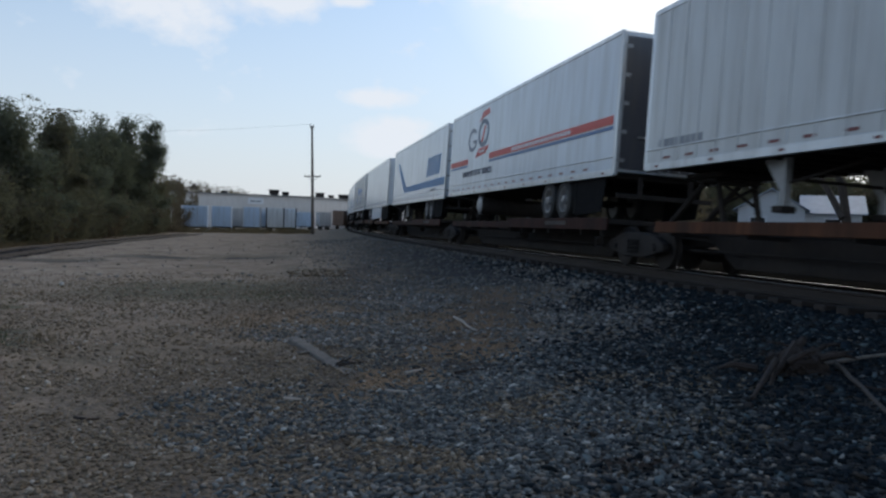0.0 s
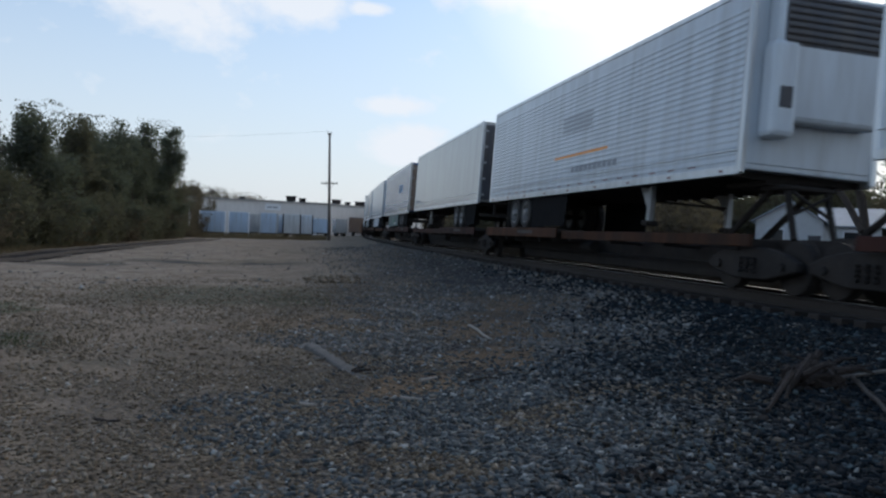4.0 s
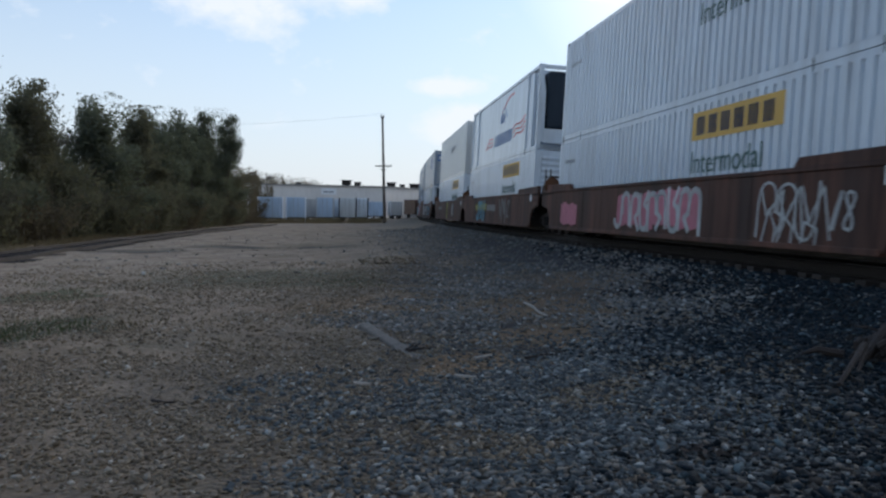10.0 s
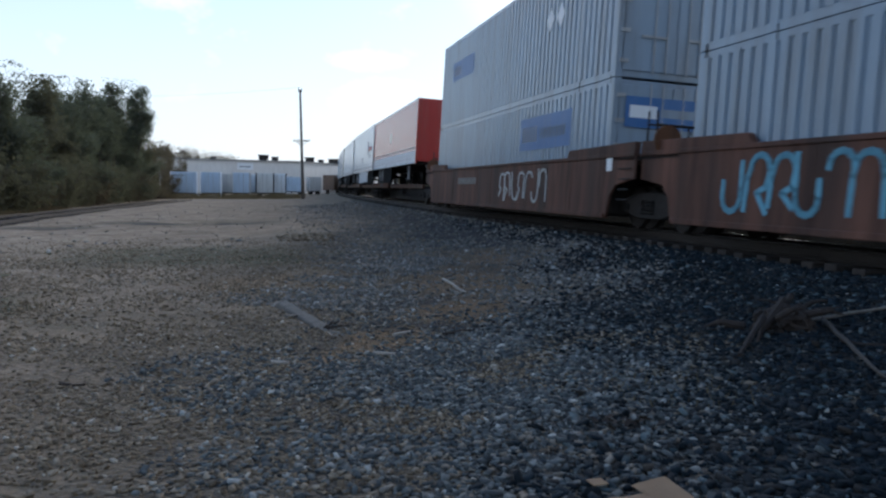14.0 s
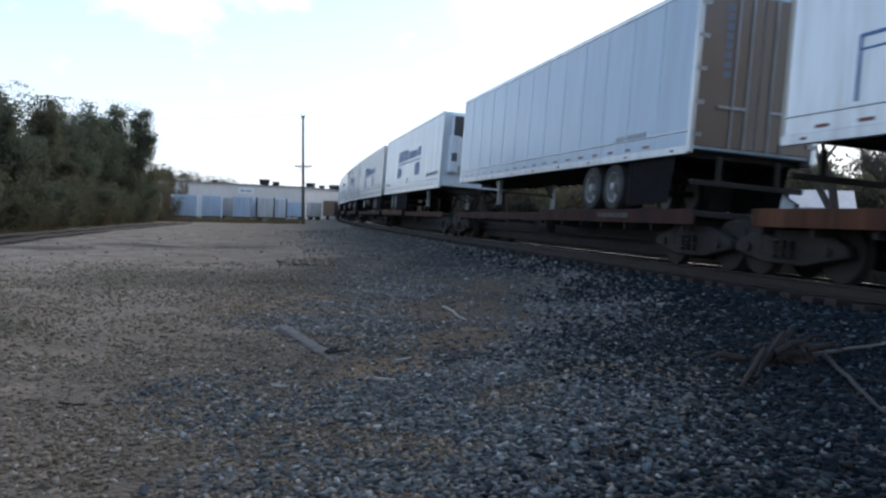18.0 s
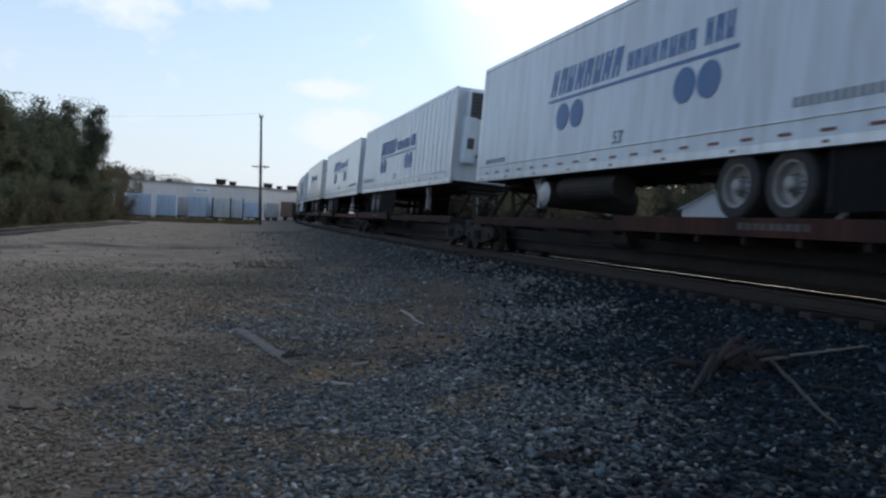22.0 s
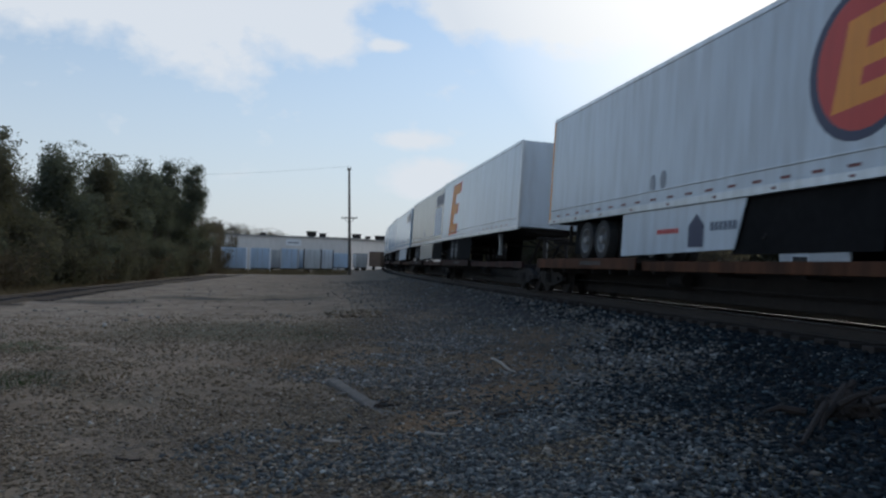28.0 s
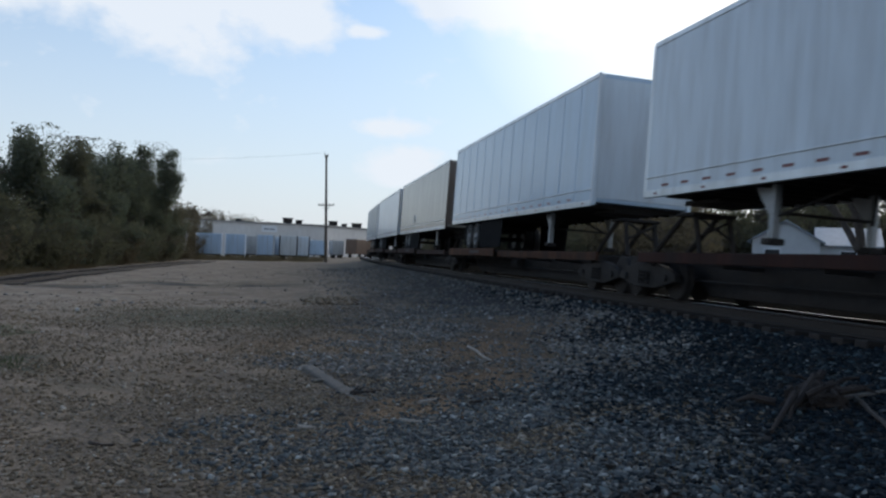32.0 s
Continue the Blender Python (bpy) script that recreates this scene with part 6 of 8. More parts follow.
spine_car(36.46, 54.50, True, (False, True), "rust-brown skeleton railcar carrying a road trailer", DECK_BROWN)
spine_car(54.50, 73.11, False, (True, False), "grimy yellow-brown skeleton railcar carrying a road trailer", DECK_RUST)
spine_car(73.11, 91.04, True, (False, False), "rust-brown skeleton railcar carrying a road trailer", DECK_BROWN)
spine_car(91.04, 109.33, True, (False, True), "rust-brown skeleton railcar carrying a road trailer", DECK_BROWN)
spine_car(109.33, 127.88, False, (True, False), "grimy yellow-brown skeleton railcar carrying a road trailer", DECK_RUST)
spine_car(127.88, 147.07, True, (False, True), "rust-brown skeleton railcar carrying a road trailer", DECK_BROWN)
spine_car(147.07, 166.95, True, (True, True), "rust-brown skeleton railcar carrying a road trailer", DECK_BROWN)
spine_car(166.95, 186.22, False, (True, True), "grimy yellow-brown skeleton railcar carrying a road trailer", DECK_RUST)
spine_car(186.22, 205.75, False, (True, True), "rust-brown skeleton railcar carrying a road trailer", DECK_BROWN)
spine_car(205.75, 226.53, True, (True, True), "rust-brown skeleton railcar carrying a road trailer", DECK_BROWN)
spine_car(373.85, 393.88, False, (True, False), "grimy yellow-brown skeleton railcar carrying a road trailer", DECK_RUST)
spine_car(393.88, 411.25, False, (False, False), "grimy yellow-brown skeleton railcar carrying a road trailer", DECK_RUST)
spine_car(411.25, 429.07, False, (False, False), "grimy yellow-brown skeleton railcar carrying a road trailer", DECK_RUST)
spine_car(429.07, 447.42, False, (False, True), "grimy yellow-brown skeleton railcar carrying a road trailer", DECK_RUST)
spine_car(447.42, 466.71, True, (True, True), "rust-brown skeleton railcar carrying a road trailer", DECK_BROWN)
spine_car(466.71, 485.60, False, (True, False), "grimy yellow-brown skeleton railcar carrying a road trailer", DECK_RUST)
spine_car(485.60, 503.43, True, (False, False), "rust-brown skeleton railcar carrying a road trailer", DECK_BROWN)
spine_car(503.43, 520.69, True, (False, False), "rust-brown skeleton railcar carrying a road trailer", DECK_BROWN)
spine_car(520.69, 538.14, True, (False, False), "grimy yellow-brown skeleton railcar carrying a road trailer", DECK_RUST)
spine_car(538.14, 556.51, True, (False, True), "rust-brown skeleton railcar carrying a road trailer", DECK_BROWN)
spine_car(556.51, 575.53, False, (True, True), "rust-brown skeleton railcar carrying a road trailer", DECK_BROWN)
spine_car(575.53, 595.20, False, (True, True), "grimy yellow-brown skeleton railcar carrying a road trailer", DECK_RUST)
spine_car(595.20, 615.08, True, (True, True), "grimy yellow-brown skeleton railcar carrying a road trailer", DECK_RUST)
spine_car(615.08, 632.96, False, (True, False), "rust-brown skeleton railcar carrying a road trailer", DECK_BROWN)
spine_car(632.96, 650.48, False, (False, False), "grimy yellow-brown skeleton railcar carrying a road trailer", DECK_RUST)
spine_car(650.48, 668.46, False, (False, False), "rust-brown skeleton railcar carrying a road trailer", DECK_BROWN)
spine_car(668.46, 686.45, False, (False, False), "rust-brown skeleton railcar carrying a road trailer", DECK_BROWN)
spine_car(686.45, 705.00, False, (False, True), "grimy yellow-brown skeleton railcar carrying a road trailer", DECK_RUST)
spine_car(705.00, 723.44, False, (True, False), "rust-brown skeleton railcar carrying a road trailer", DECK_BROWN)
spine_car(723.44, 740.83, False, (False, False), "rust-brown skeleton railcar carrying a road trailer", DECK_BROWN)
spine_car(740.83, 758.28, False, (False, False), "grimy yellow-brown skeleton railcar carrying a road trailer", DECK_RUST)
spine_car(758.28, 776.34, False, (False, True), "rust-brown skeleton railcar carrying a road trailer", DECK_BROWN)
spine_car(776.34, 794.82, True, (True, True), "rust-brown skeleton railcar carrying a road trailer", DECK_BROWN)
spine_car(794.82, 813.38, False, (True, False), "grimy yellow-brown skeleton railcar carrying a road trailer", DECK_RUST)
spine_car(813.38, 831.52, False, (False, False), "rust-brown skeleton railcar carrying a road trailer", DECK_BROWN)
spine_car(831.52, 849.64, False, (False, False), "rust-brown skeleton railcar carrying a road trailer", DECK_BROWN)
spine_car(849.64, 867.57, True, (False, True), "grimy yellow-brown skeleton railcar carrying a road trailer", DECK_RUST)
container(229.37, 16.27, 0.31, 3.08, "plain", WHITE, "white container with a green swoosh and dark end", SWOOSH, "recess", None)
container(229.37, 16.27, 3.09, 6.28, "plain", WHITE, "white container with blue-red markings and rusty doors", [(k, raised(k, g), m, n, b) for k, g, m, n, b in RAILMARK], "doors", BROWN_DOOR)
well_car(229.37, 16.27, "rust-streaked brown well car with sprayed graffiti", [(0.6, 3.4, 0.4, 1.25, SPRAY_YELLOW, 1, 0.05, "loops"), (3.6, 7.2, 0.45, 1.3, SPRAY_BLUE, 2, 0.06, "arches"), (8.3, 11.4, 0.2, 1.35, SPRAY_GREY, 3, 0.06, "spikes"), (12.4, 15.0, 0.28, 1.3, SPRAY_GREY, 4, 0.10, "spikes"), (14.9, 16.1, 0.3, 1.25, SPRAY_GREY, 41, 0.15, "arches")], 0, RAILCAR)
container(252.72, 16.02, 0.31, 3.08, "waves", WHITE, "white corrugated container with a yellow sign and lettering", YSIGN, "ribs", None)
container(252.72, 16.02, 3.09, 6.28, "waves", WHITE, "white corrugated container with a yellow sign", [(k, raised(k, g), m, n, b) for k, g, m, n, b in YSIGN], "ribs", None)
well_car(252.72, 16.02, "rust-streaked brown well car with sprayed graffiti", [(1.0, 2.6, 0.3, 1.1, SPRAY_PINK, 51, 0.1, "ground"), (6.2, 10.8, 0.3, 1.3, SPRAY_PINK, 5, 0.1, "ground"), (6.05, 11.0, 0.25, 1.3, SPRAY_WHITE, 6, 0.12, "arches"), (13.1, 15.0, 0.3, 1.3, SPRAY_WHITE, 7, 0.04, "arches"), (13.3, 15.2, 0.2, 1.2, SPRAY_WHITE, 71, 0.035, "spikes"), (15.2, 15.8, 0.5, 1.05, SPRAY_WHITE, 72, 0.04, "loops")], 0, RAILCAR)
container(272.33, 16.17, 0.31, 3.08, "waves", WHITE, "white corrugated container with a yellow sign and lettering", YSIGN, "ribs", None)
container(272.33, 16.17, 3.09, 6.28, "plain", WHITE, "white container with blue-red markings and a cooling end", [(k, raised(k, g), m, n, b) for k, g, m, n, b in RAILMARK], "recess", None)
well_car(272.33, 16.17, "rust-streaked brown well car with sprayed graffiti", [(3.65, 6.8, 0.75, 1.2, SPRAY_YELLOW, 10, 0.1, "ground"), (4.0, 6.5, 0.25, 1.28, SPRAY_BLUE, 9, 0.16, "arches"), (3.7, 6.8, 0.3, 1.25, SPRAY_BLACK, 91, 0.03, "arches"), (7.1, 9.3, 0.72, 1.12, SPRAY_GREY, 11, 0.09, "ground"), (10.35, 11.8, 0.25, 1.3, SPRAY_GREY, 12, 0.09, "spikes"), (11.2, 12.8, 0.5, 1.2, SPRAY_GREY, 121, 0.08, "loops")], 0, RAILCAR)
container(291.66, 16.23, 0.31, 3.08, "waves", WHITE, "white corrugated container with a yellow sign and lettering", YSIGN, "ribs", None)
container(291.66, 16.23, 3.09, 6.28, "waves", CREAM, "cream corrugated container with a faded mark and rusty end", [(k, raised(k, g), m, n, b) for k, g, m, n, b in FAINTC], "ribs", CREAM)
well_car(291.66, 16.23, "rust-streaked brown well car with sprayed graffiti", [(8.0, 9.2, 0.3, 1.35, SPRAY_YELLOW, 13, 0.05, "loops"), (11.4, 12.6, 0.5, 1.2, SPRAY_WHITE, 14, 0.05, "loops")], 2.2, RAILCAR)
container(315.76, 16.33, 0.31, 3.08, "plain", WHITE, "white container with a green swoosh and dark end", SWOOSH, "recess", None)
container_sign(container(315.76, 16.33, 3.09, 6.28, "waves", FADED, "pale blue corrugated container with blue panels", [(k, raised(k, g), m, n, b) for k, g, m, n, b in BPANEL_NEAR], "ribs", GREY), 6.28, 0.056)
well_car(315.76, 16.33, "rust-streaked brown well car with sprayed graffiti", [(3.4, 5.6, 0.25, 1.3, SPRAY_BLACK, 150, 0.1, "ground"), (3.45, 5.5, 0.25, 1.3, SPRAY_WHITE, 15, 0.10, "arches"), (3.5, 5.5, 0.3, 1.25, SPRAY_WHITE, 152, 0.09, "spikes"), (6.5, 11.2, 0.16, 1.28, SPRAY_BLACK, 16, 0.16, "ground"), (6.5, 11.2, 0.18, 1.3, SPRAY_WHITE, 16, 0.045, "spikes"), (12.3, 14.5, 0.4, 1.2, SPRAY_BLUE, 17, 0.06, "loops")], 0, RAILCAR)
container_sign(container(335.34, 16.05, 0.31, 3.08, "waves", FADED, "pale blue corrugated container with a long blue panel", BPANEL2, "doors", None), 3.08, 0.036)
container_sign(container(335.34, 16.05, 3.09, 6.28, "waves", FADED, "pale blue corrugated container with blue panels", [(k, raised(k, g), m, n, b) for k, g, m, n, b in BPANEL], "doors", None), 6.28, 0.036)
well_car(335.34, 16.05, "rust-streaked brown well car with sprayed graffiti", [(1.2, 4.6, 0.4, 1.3, SPRAY_BLUE, 18, 0.09, "arches"), (4.9, 6.0, 0.75, 1.15, SPRAY_WHITE, 19, 0.08, "spikes"), (7.0, 10.6, 0.3, 1.35, SPRAY_PINK, 20, 0.11, "arches"), (12.3, 13.2, 0.7, 1.2, SPRAY_WHITE, 21, 0.04, "loops")], 0, RAILCAR)
container_sign(container(354.67, 16.10, 0.31, 3.08, "waves", FADED, "pale blue corrugated container with a long blue panel", BPANEL2, "doors", None), 3.08, 0.036)
container_sign(container(354.67, 16.10, 3.09, 6.28, "waves", FADED, "pale blue corrugated container with blue panels", [(k, raised(k, g), m, n, b) for k, g, m, n, b in BPANEL], "doors", None), 6.28, 0.036)
well_car(354.67, 16.10, "rust-streaked brown well car with sprayed graffiti", [(9.0, 13.0, 0.4, 1.3, SPRAY_WHITE, 22, 0.06, "arches")], 4.0, RAILCAR)

# ---- the place round the track ----
def leaf(name, color, shine=0.5):
    """A thin leaf: dull, and lit through from behind."""
    m = material(name, color, 0.8, 0.0, 0.35, 3.0, tint=0.2, spec=0.1)
    t = m.node_tree
    through_light = t.nodes.new("ShaderNodeBsdfTranslucent")
    through_light.inputs[0].default_value = (color[0] * 1.1, color[1] * 1.2, color[2] * 0.9, 1)
    both = t.nodes.new("ShaderNodeMixShader")
    both.inputs[0].default_value = shine
    t.links.new(t.nodes["Principled BSDF"].outputs[0], both.inputs[1])
    t.links.new(through_light.outputs[0], both.inputs[2])
    t.links.new(both.outputs[0], t.nodes["Material Output"].inputs[0])
    return m


LEAF = leaf("dark_evergreen_leaf", (0.116, 0.122, 0.096))
BROWN_LEAF = leaf("dry_brown_brush", (0.135, 0.108, 0.082))
OLIVE_LEAF = leaf("olive_brush", (0.122, 0.114, 0.084))
# screen of added weeds, dark as the shade under the cars
WEED_SCREEN = material("added_dark_weed_screen", (0.045, 0.036, 0.026), 0.95, 0.0, 0.4, 5.0, spec=0.1)
DRY_GRASS = material("dry_grass", (0.17, 0.13, 0.065), 0.9, 0.0, 0.35, 5.0, tint=0.3)
GREEN_GRASS = material("dull_green_grass", (0.055, 0.075, 0.025), 0.9, 0.0, 0.35, 5.0, tint=0.3)
WALL = material("pale_warehouse_cladding", (0.66, 0.63, 0.60), 0.7, 0.0, 0.10, 1.5, (1, 1, 0.3), 0.1, 12.0, (0.40, 0.37, 0.33), 0.2)
ROOF = material("grey_sheet_roof", (0.22, 0.22, 0.22), 0.6, 0.2, 0.2, 2.0)
SIDING = material("white_house_siding", (0.60, 0.61, 0.62), 0.6, 0.0, 0.08, 3.0)
TIN = material("pale_metal_roof", (0.36, 0.40, 0.45), 0.5, 0.3, 0.15, 3.0)
GLASS = material("dark_window_glass", (0.02, 0.025, 0.03), 0.08, 0.0, 0.05, 2.0)
BRONZE = material("brown_truck_paint", (0.15, 0.09, 0.06), 0.5, 0.0, 0.2, 3.0, STREAK, 0, 1, GRIME, 0.4)
CARD = material("torn_cardboard", (0.27, 0.175, 0.105), 0.9, 0.0, 0.2, 12.0, bump=0.2, bump_scale=60)
DEADWOOD = material("splintered_brown_wood", (0.034, 0.024, 0.019), 0.9, 0.0, 0.45, 20.0, (1, 1, 1), 0.6, 50.0)
PLANK = material("grey_weathered_plank", (0.122, 0.110, 0.098), 0.9, 0.0, 0.5, 12.0, (5, 5, 5), 0.5, 30.0)
PALE_WOOD = material("bleached_wood", (0.34, 0.30, 0.255), 0.85, 0.0, 0.3, 14.0, (6, 6, 0.8), 0.4, 30.0)
DRY_STICK = material("dull_grey_brown_wood", (0.075, 0.060, 0.050), 0.9, 0.0, 0.35, 14.0, (6, 6, 0.8), 0.5, 30.0)
CABLE = material("black_cable", (0.02, 0.02, 0.02), 0.6)


def level(x, y):
    return float(height(np.array([float(x)]), np.array([float(y)]))[0])


# timber pole with its crossarm
pole = thing("utility_pole", "weathered leaning timber utility pole with one crossarm", "utility pole", m=pose(7.56, 94.0, level(7.56, 94) - 0.3, 0, -1.9, 0))
part("shaft", bar(bmesh.new(), (0, 0, 0), (0, 0, 12.6), 0.19, 12, 0.12), WOOD, pole, smooth=True)
arm = part("crossarm", bevelled(box(bmesh.new(), -0.95, 0.95, -0.16, -0.05, 6.85, 6.97), 0.01), WOOD, pole)
for x in (-0.85, -0.4, 0.4, 0.85):
    part("insulator", bar(bmesh.new(), (x, -0.1, 6.97), (x, -0.1, 7.12), 0.045, 8, 0.03), GLASS, arm)
part("brace", bar(bar(bmesh.new(), (-0.6, -0.1, 6.86), (0, -0.18, 6.3), 0.02), (0.6, -0.1, 6.86), (0, -0.18, 6.3), 0.02), STEEL, pole)
part("top_pin", bevelled(box(bmesh.new(), -0.22, 0.22, -0.08, 0.08, 12.45, 12.7), 0.03), WOOD, pole)
cap = part("cap_insulator", bar(bar(bmesh.new(), (-0.18, 0, 12.7), (-0.18, 0, 12.95), 0.05, 8, 0.03), (0.18, 0, 12.7), (0.18, 0, 12.88), 0.05, 8, 0.03), GLASS, pole)
wire_bm = bmesh.new()
p0, p1 = Vector((7.1, 94, 12.0)), Vector((-46, 100, 11.0))
pts = [p0.lerp(p1, k / 24) - Vector((0, 0, 1.5 * 4 * (k / 24) * (1 - k / 24))) for k in range(25)]
for p, q in zip(pts, pts[1:]):
    bar(wire_bm, p, q, 0.007, 4)
tagged(part("overhead_cable", wire_bm, CABLE), "thin black overhead cable strung from the pole", "cable")

# warehouse
z0 = -1.2
house = thing("warehouse", "long low pale warehouse with a flat roof", "building", m=pose(0, 0, 0))


def wall_between(name, a, b, z1, mat, host, thick=0.3, label=""):
    a, b = Vector((*a, 0)), Vector((*b, 0))
    run = b - a
    m = Matrix.Translation(a) @ pose(0, 0, 0, 0, 0, math.degrees(math.atan2(run.y, run.x)))
    bm = box(bmesh.new(), 0, run.length, 0, thick, z0, z1, m)
    k = 0.6
    while k < run.length:
        box(bm, k - 0.05, k + 0.05, -0.012, 0.0, z0, z1 - 0.1, m)
        k += 1.2
    return part(name, bm, mat, host, label)


front_wall = wall_between("wall", (-75, 190), (15, 190), 6.35, WALL, house)
side_wall = wall_between("wall", (15, 190), (60, 252), 6.6, WALL, house)
wall_between("wall", (60, 252), (-75, 252), 6.4, WALL, house)
wall_between("wall", (-75, 252), (-75, 190), 6.4, WALL, house)
roof_bm = bmesh.new()
low_pts = [(-75.4, 189.6, 6.35), (15.2, 189.6, 6.35), (60.5, 252.3, 6.6), (-75.4, 252.3, 6.4)]
a = [roof_bm.verts.new(p) for p in low_pts]
b = [roof_bm.verts.new((x, y, z + 0.3)) for x, y, z in low_pts]
roof_bm.faces.new(a[::-1])
roof_bm.faces.new(b)
for k in range(4):
    roof_bm.faces.new((a[k], a[(k + 1) % 4], b[(k + 1) % 4], b[k]))
part("roof", roof_bm, ROOF, house)
sign = part("sign_board", bevelled(box(bmesh.new(), 0.4, 3.9, 189.85, 189.95, 4.4, 5.9), 0.02), LOGO_WHITE, house, "white sign board on the wall")
part("sign_blocks", box(box(bmesh.new(), 0.9, 2.0, 189.82, 189.845, 4.9, 5.25), 2.2, 3.3, 189.82, 189.845, 4.9, 5.25), LOGO_GREY, sign)
for x in (-38, -30, -22, -14, -6, 6.2, 9.6):
    door = part("loading_door", bevelled(box(bmesh.new(), x, x + 2.8, 189.88, 189.97, z0, 3.0), 0.02), LOGO_WHITE, house, "white loading door")
    part("door_frame", box(box(bmesh.new(), x - 0.15, x, 189.8, 189.97, z0, 3.1), x + 2.8, x + 2.95, 189.8, 189.97, z0, 3.1), STEEL, door)
for x, y, w, h in ((6.4, 196, 2.2, 1.0), (9.2, 199, 1.5, 0.7), (17.8, 203, 2.0, 0.95), (21.0, 207, 1.2, 0.6), (24.6, 211, 2.4, 1.0), (-5, 200, 1.2, 0.5)):
    unit = part("roof_unit", bevelled(box(bmesh.new(), x - w / 2, x + w / 2, y - 0.8, y + 0.8, 6.95, 6.95 + h), 0.05), STEEL, house, "dark rooftop air unit")
    part("hood", bevelled(box(bmesh.new(), x - w * 0.62, x + w * 0.62, y - 1.0, y + 1.0, 6.95 + h, 7.1 + h), 0.04), STEEL, unit)
    part("curb", box(bmesh.new(), x - w * 0.3, x + w * 0.3, y - 0.5, y + 0.5, 6.6, 6.95), STEEL, unit)


def storage_trailer(x, y, yaw, w, deep, tall, coat, label, posts):
    """A parked box trailer with its legs, wheels and end doors."""
    g = level(x, y)
    th = thing("storage_trailer", label, "trailer", "parked storage trailers", pose(x, y, g, 0, 0, yaw))
    part("body", bevelled(box(bmesh.new(), -w / 2, w / 2, 0, deep, 0.62, tall), 0.03), coat, th)
    for sx in (-1, 1):
        part("corner_post", bevelled(box(bmesh.new(), sx * (w / 2) - 0.08, sx * (w / 2) + 0.08, -0.06, 0.12, 0.0 if posts is LOGO_WHITE else 0.5, tall + 0.03), 0.02), posts, th)
    for sx in (-1, 1):
        door = part("door", bevelled(box(bmesh.new(), *sorted((sx * 0.01, sx * (w / 2 - 0.16))), -0.05, 0.0, 0.7, tall - 0.12), 0.01), coat, th)
        part("lock_rod", bar(bmesh.new(), (sx * 0.3, -0.075, 0.65), (sx * 0.3, -0.075, tall - 0.1), 0.02), GALVANISED, door)
        for yy in (1.2, 2.4):
            wheel = part("wheel", turned(bmesh.new(), [(-0.28, 0.2), (-0.28, 0.42), (-0.24, 0.46), (0.24, 0.46), (0.28, 0.42), (0.28, 0.2)], 0, 0, 16), RUBBER, th)
            wheel.matrix_basis = pose(sx * (w / 2 - 0.32), yy, 0.46)
    part("rear_beam", bevelled(box(bmesh.new(), -w / 2 + 0.15, w / 2 - 0.15, -0.03, 0.1, 0.5, 0.66), 0.02), STEEL, th)
    legs = part("landing_leg", box(box(bmesh.new(), -0.75, -0.6, deep - 2.1, deep - 1.95, 0, 0.65), 0.6, 0.75, deep - 2.1, deep - 1.95, 0, 0.65), STEEL, th)
    return th


for x, y, yaw, w, coat, label, posts in ((-9.9, 101, 3, 2.6, CREAM, "grey parked storage trailer behind branches", LOGO_WHITE), (-6.15, 105, 2, 3.1, PALE_BLUE, "pale blue parked storage trailer with white posts", LOGO_WHITE),
                                         (-3.0, 107, 0, 2.5, PALE_BLUE, "pale blue-white parked storage trailer with one white post", LOGO_WHITE), (-0.9, 119, 0, 2.6, GREY, "grey parked storage trailer set back from the row", GREY),
                                         (0.75, 108, -1, 2.2, PALE_BLUE, "pale blue parked storage trailer with plain doors", GREY), (2.5, 119, -2, 2.5, WHITE, "white parked storage trailer set back from the row", GREY),
                                         (3.85, 111, -3, 2.3, CREAM, "cream parked storage trailer with dark posts", STEEL), (5.85, 113, -3, 1.75, WHITE, "white parked storage trailer with dark posts", STEEL),
                                         (9.9, 153, 0, 4.4, PALE_BLUE, "pale blue parked storage trailer by the warehouse", LOGO_WHITE), (14.6, 154, 0, 2.0, GREY, "grey parked storage trailer beside a truck", GREY)):
    storage_trailer(x, y, yaw, w, 9.0, 3.25 if y < 120 else 3.3, coat, label, posts)

truck = thing("box_truck", "brown parked box truck with a sunlit side", "truck", m=pose(16.6, 150, level(16.6, 150), 0, 0, -38))
part("body", bevelled(box(bmesh.new(), -1.25, 1.25, 0, 6.0, 0.7, 3.5), 0.18, 3), BRONZE, truck)
part("cab", bevelled(box(bmesh.new(), -1.15, 1.15, 6.1, 8.2, 0.6, 2.5), 0.2, 2), WHITE, truck)
part("windscreen", bevelled(box(bmesh.new(), -1.0, 1.0, 8.15, 8.24, 1.5, 2.25), 0.03), GLASS, truck)
for sx in (-1, 1):
    for yy in (1.5, 7.2):
        part("wheel", turned(bmesh.new(), [(-0.14, 0.2), (-0.14, 0.42), (0.14, 0.42), (0.14, 0.2)], 0, 0, 16), RUBBER, truck).matrix_basis = pose(sx * 1.05, yy, 0.42)

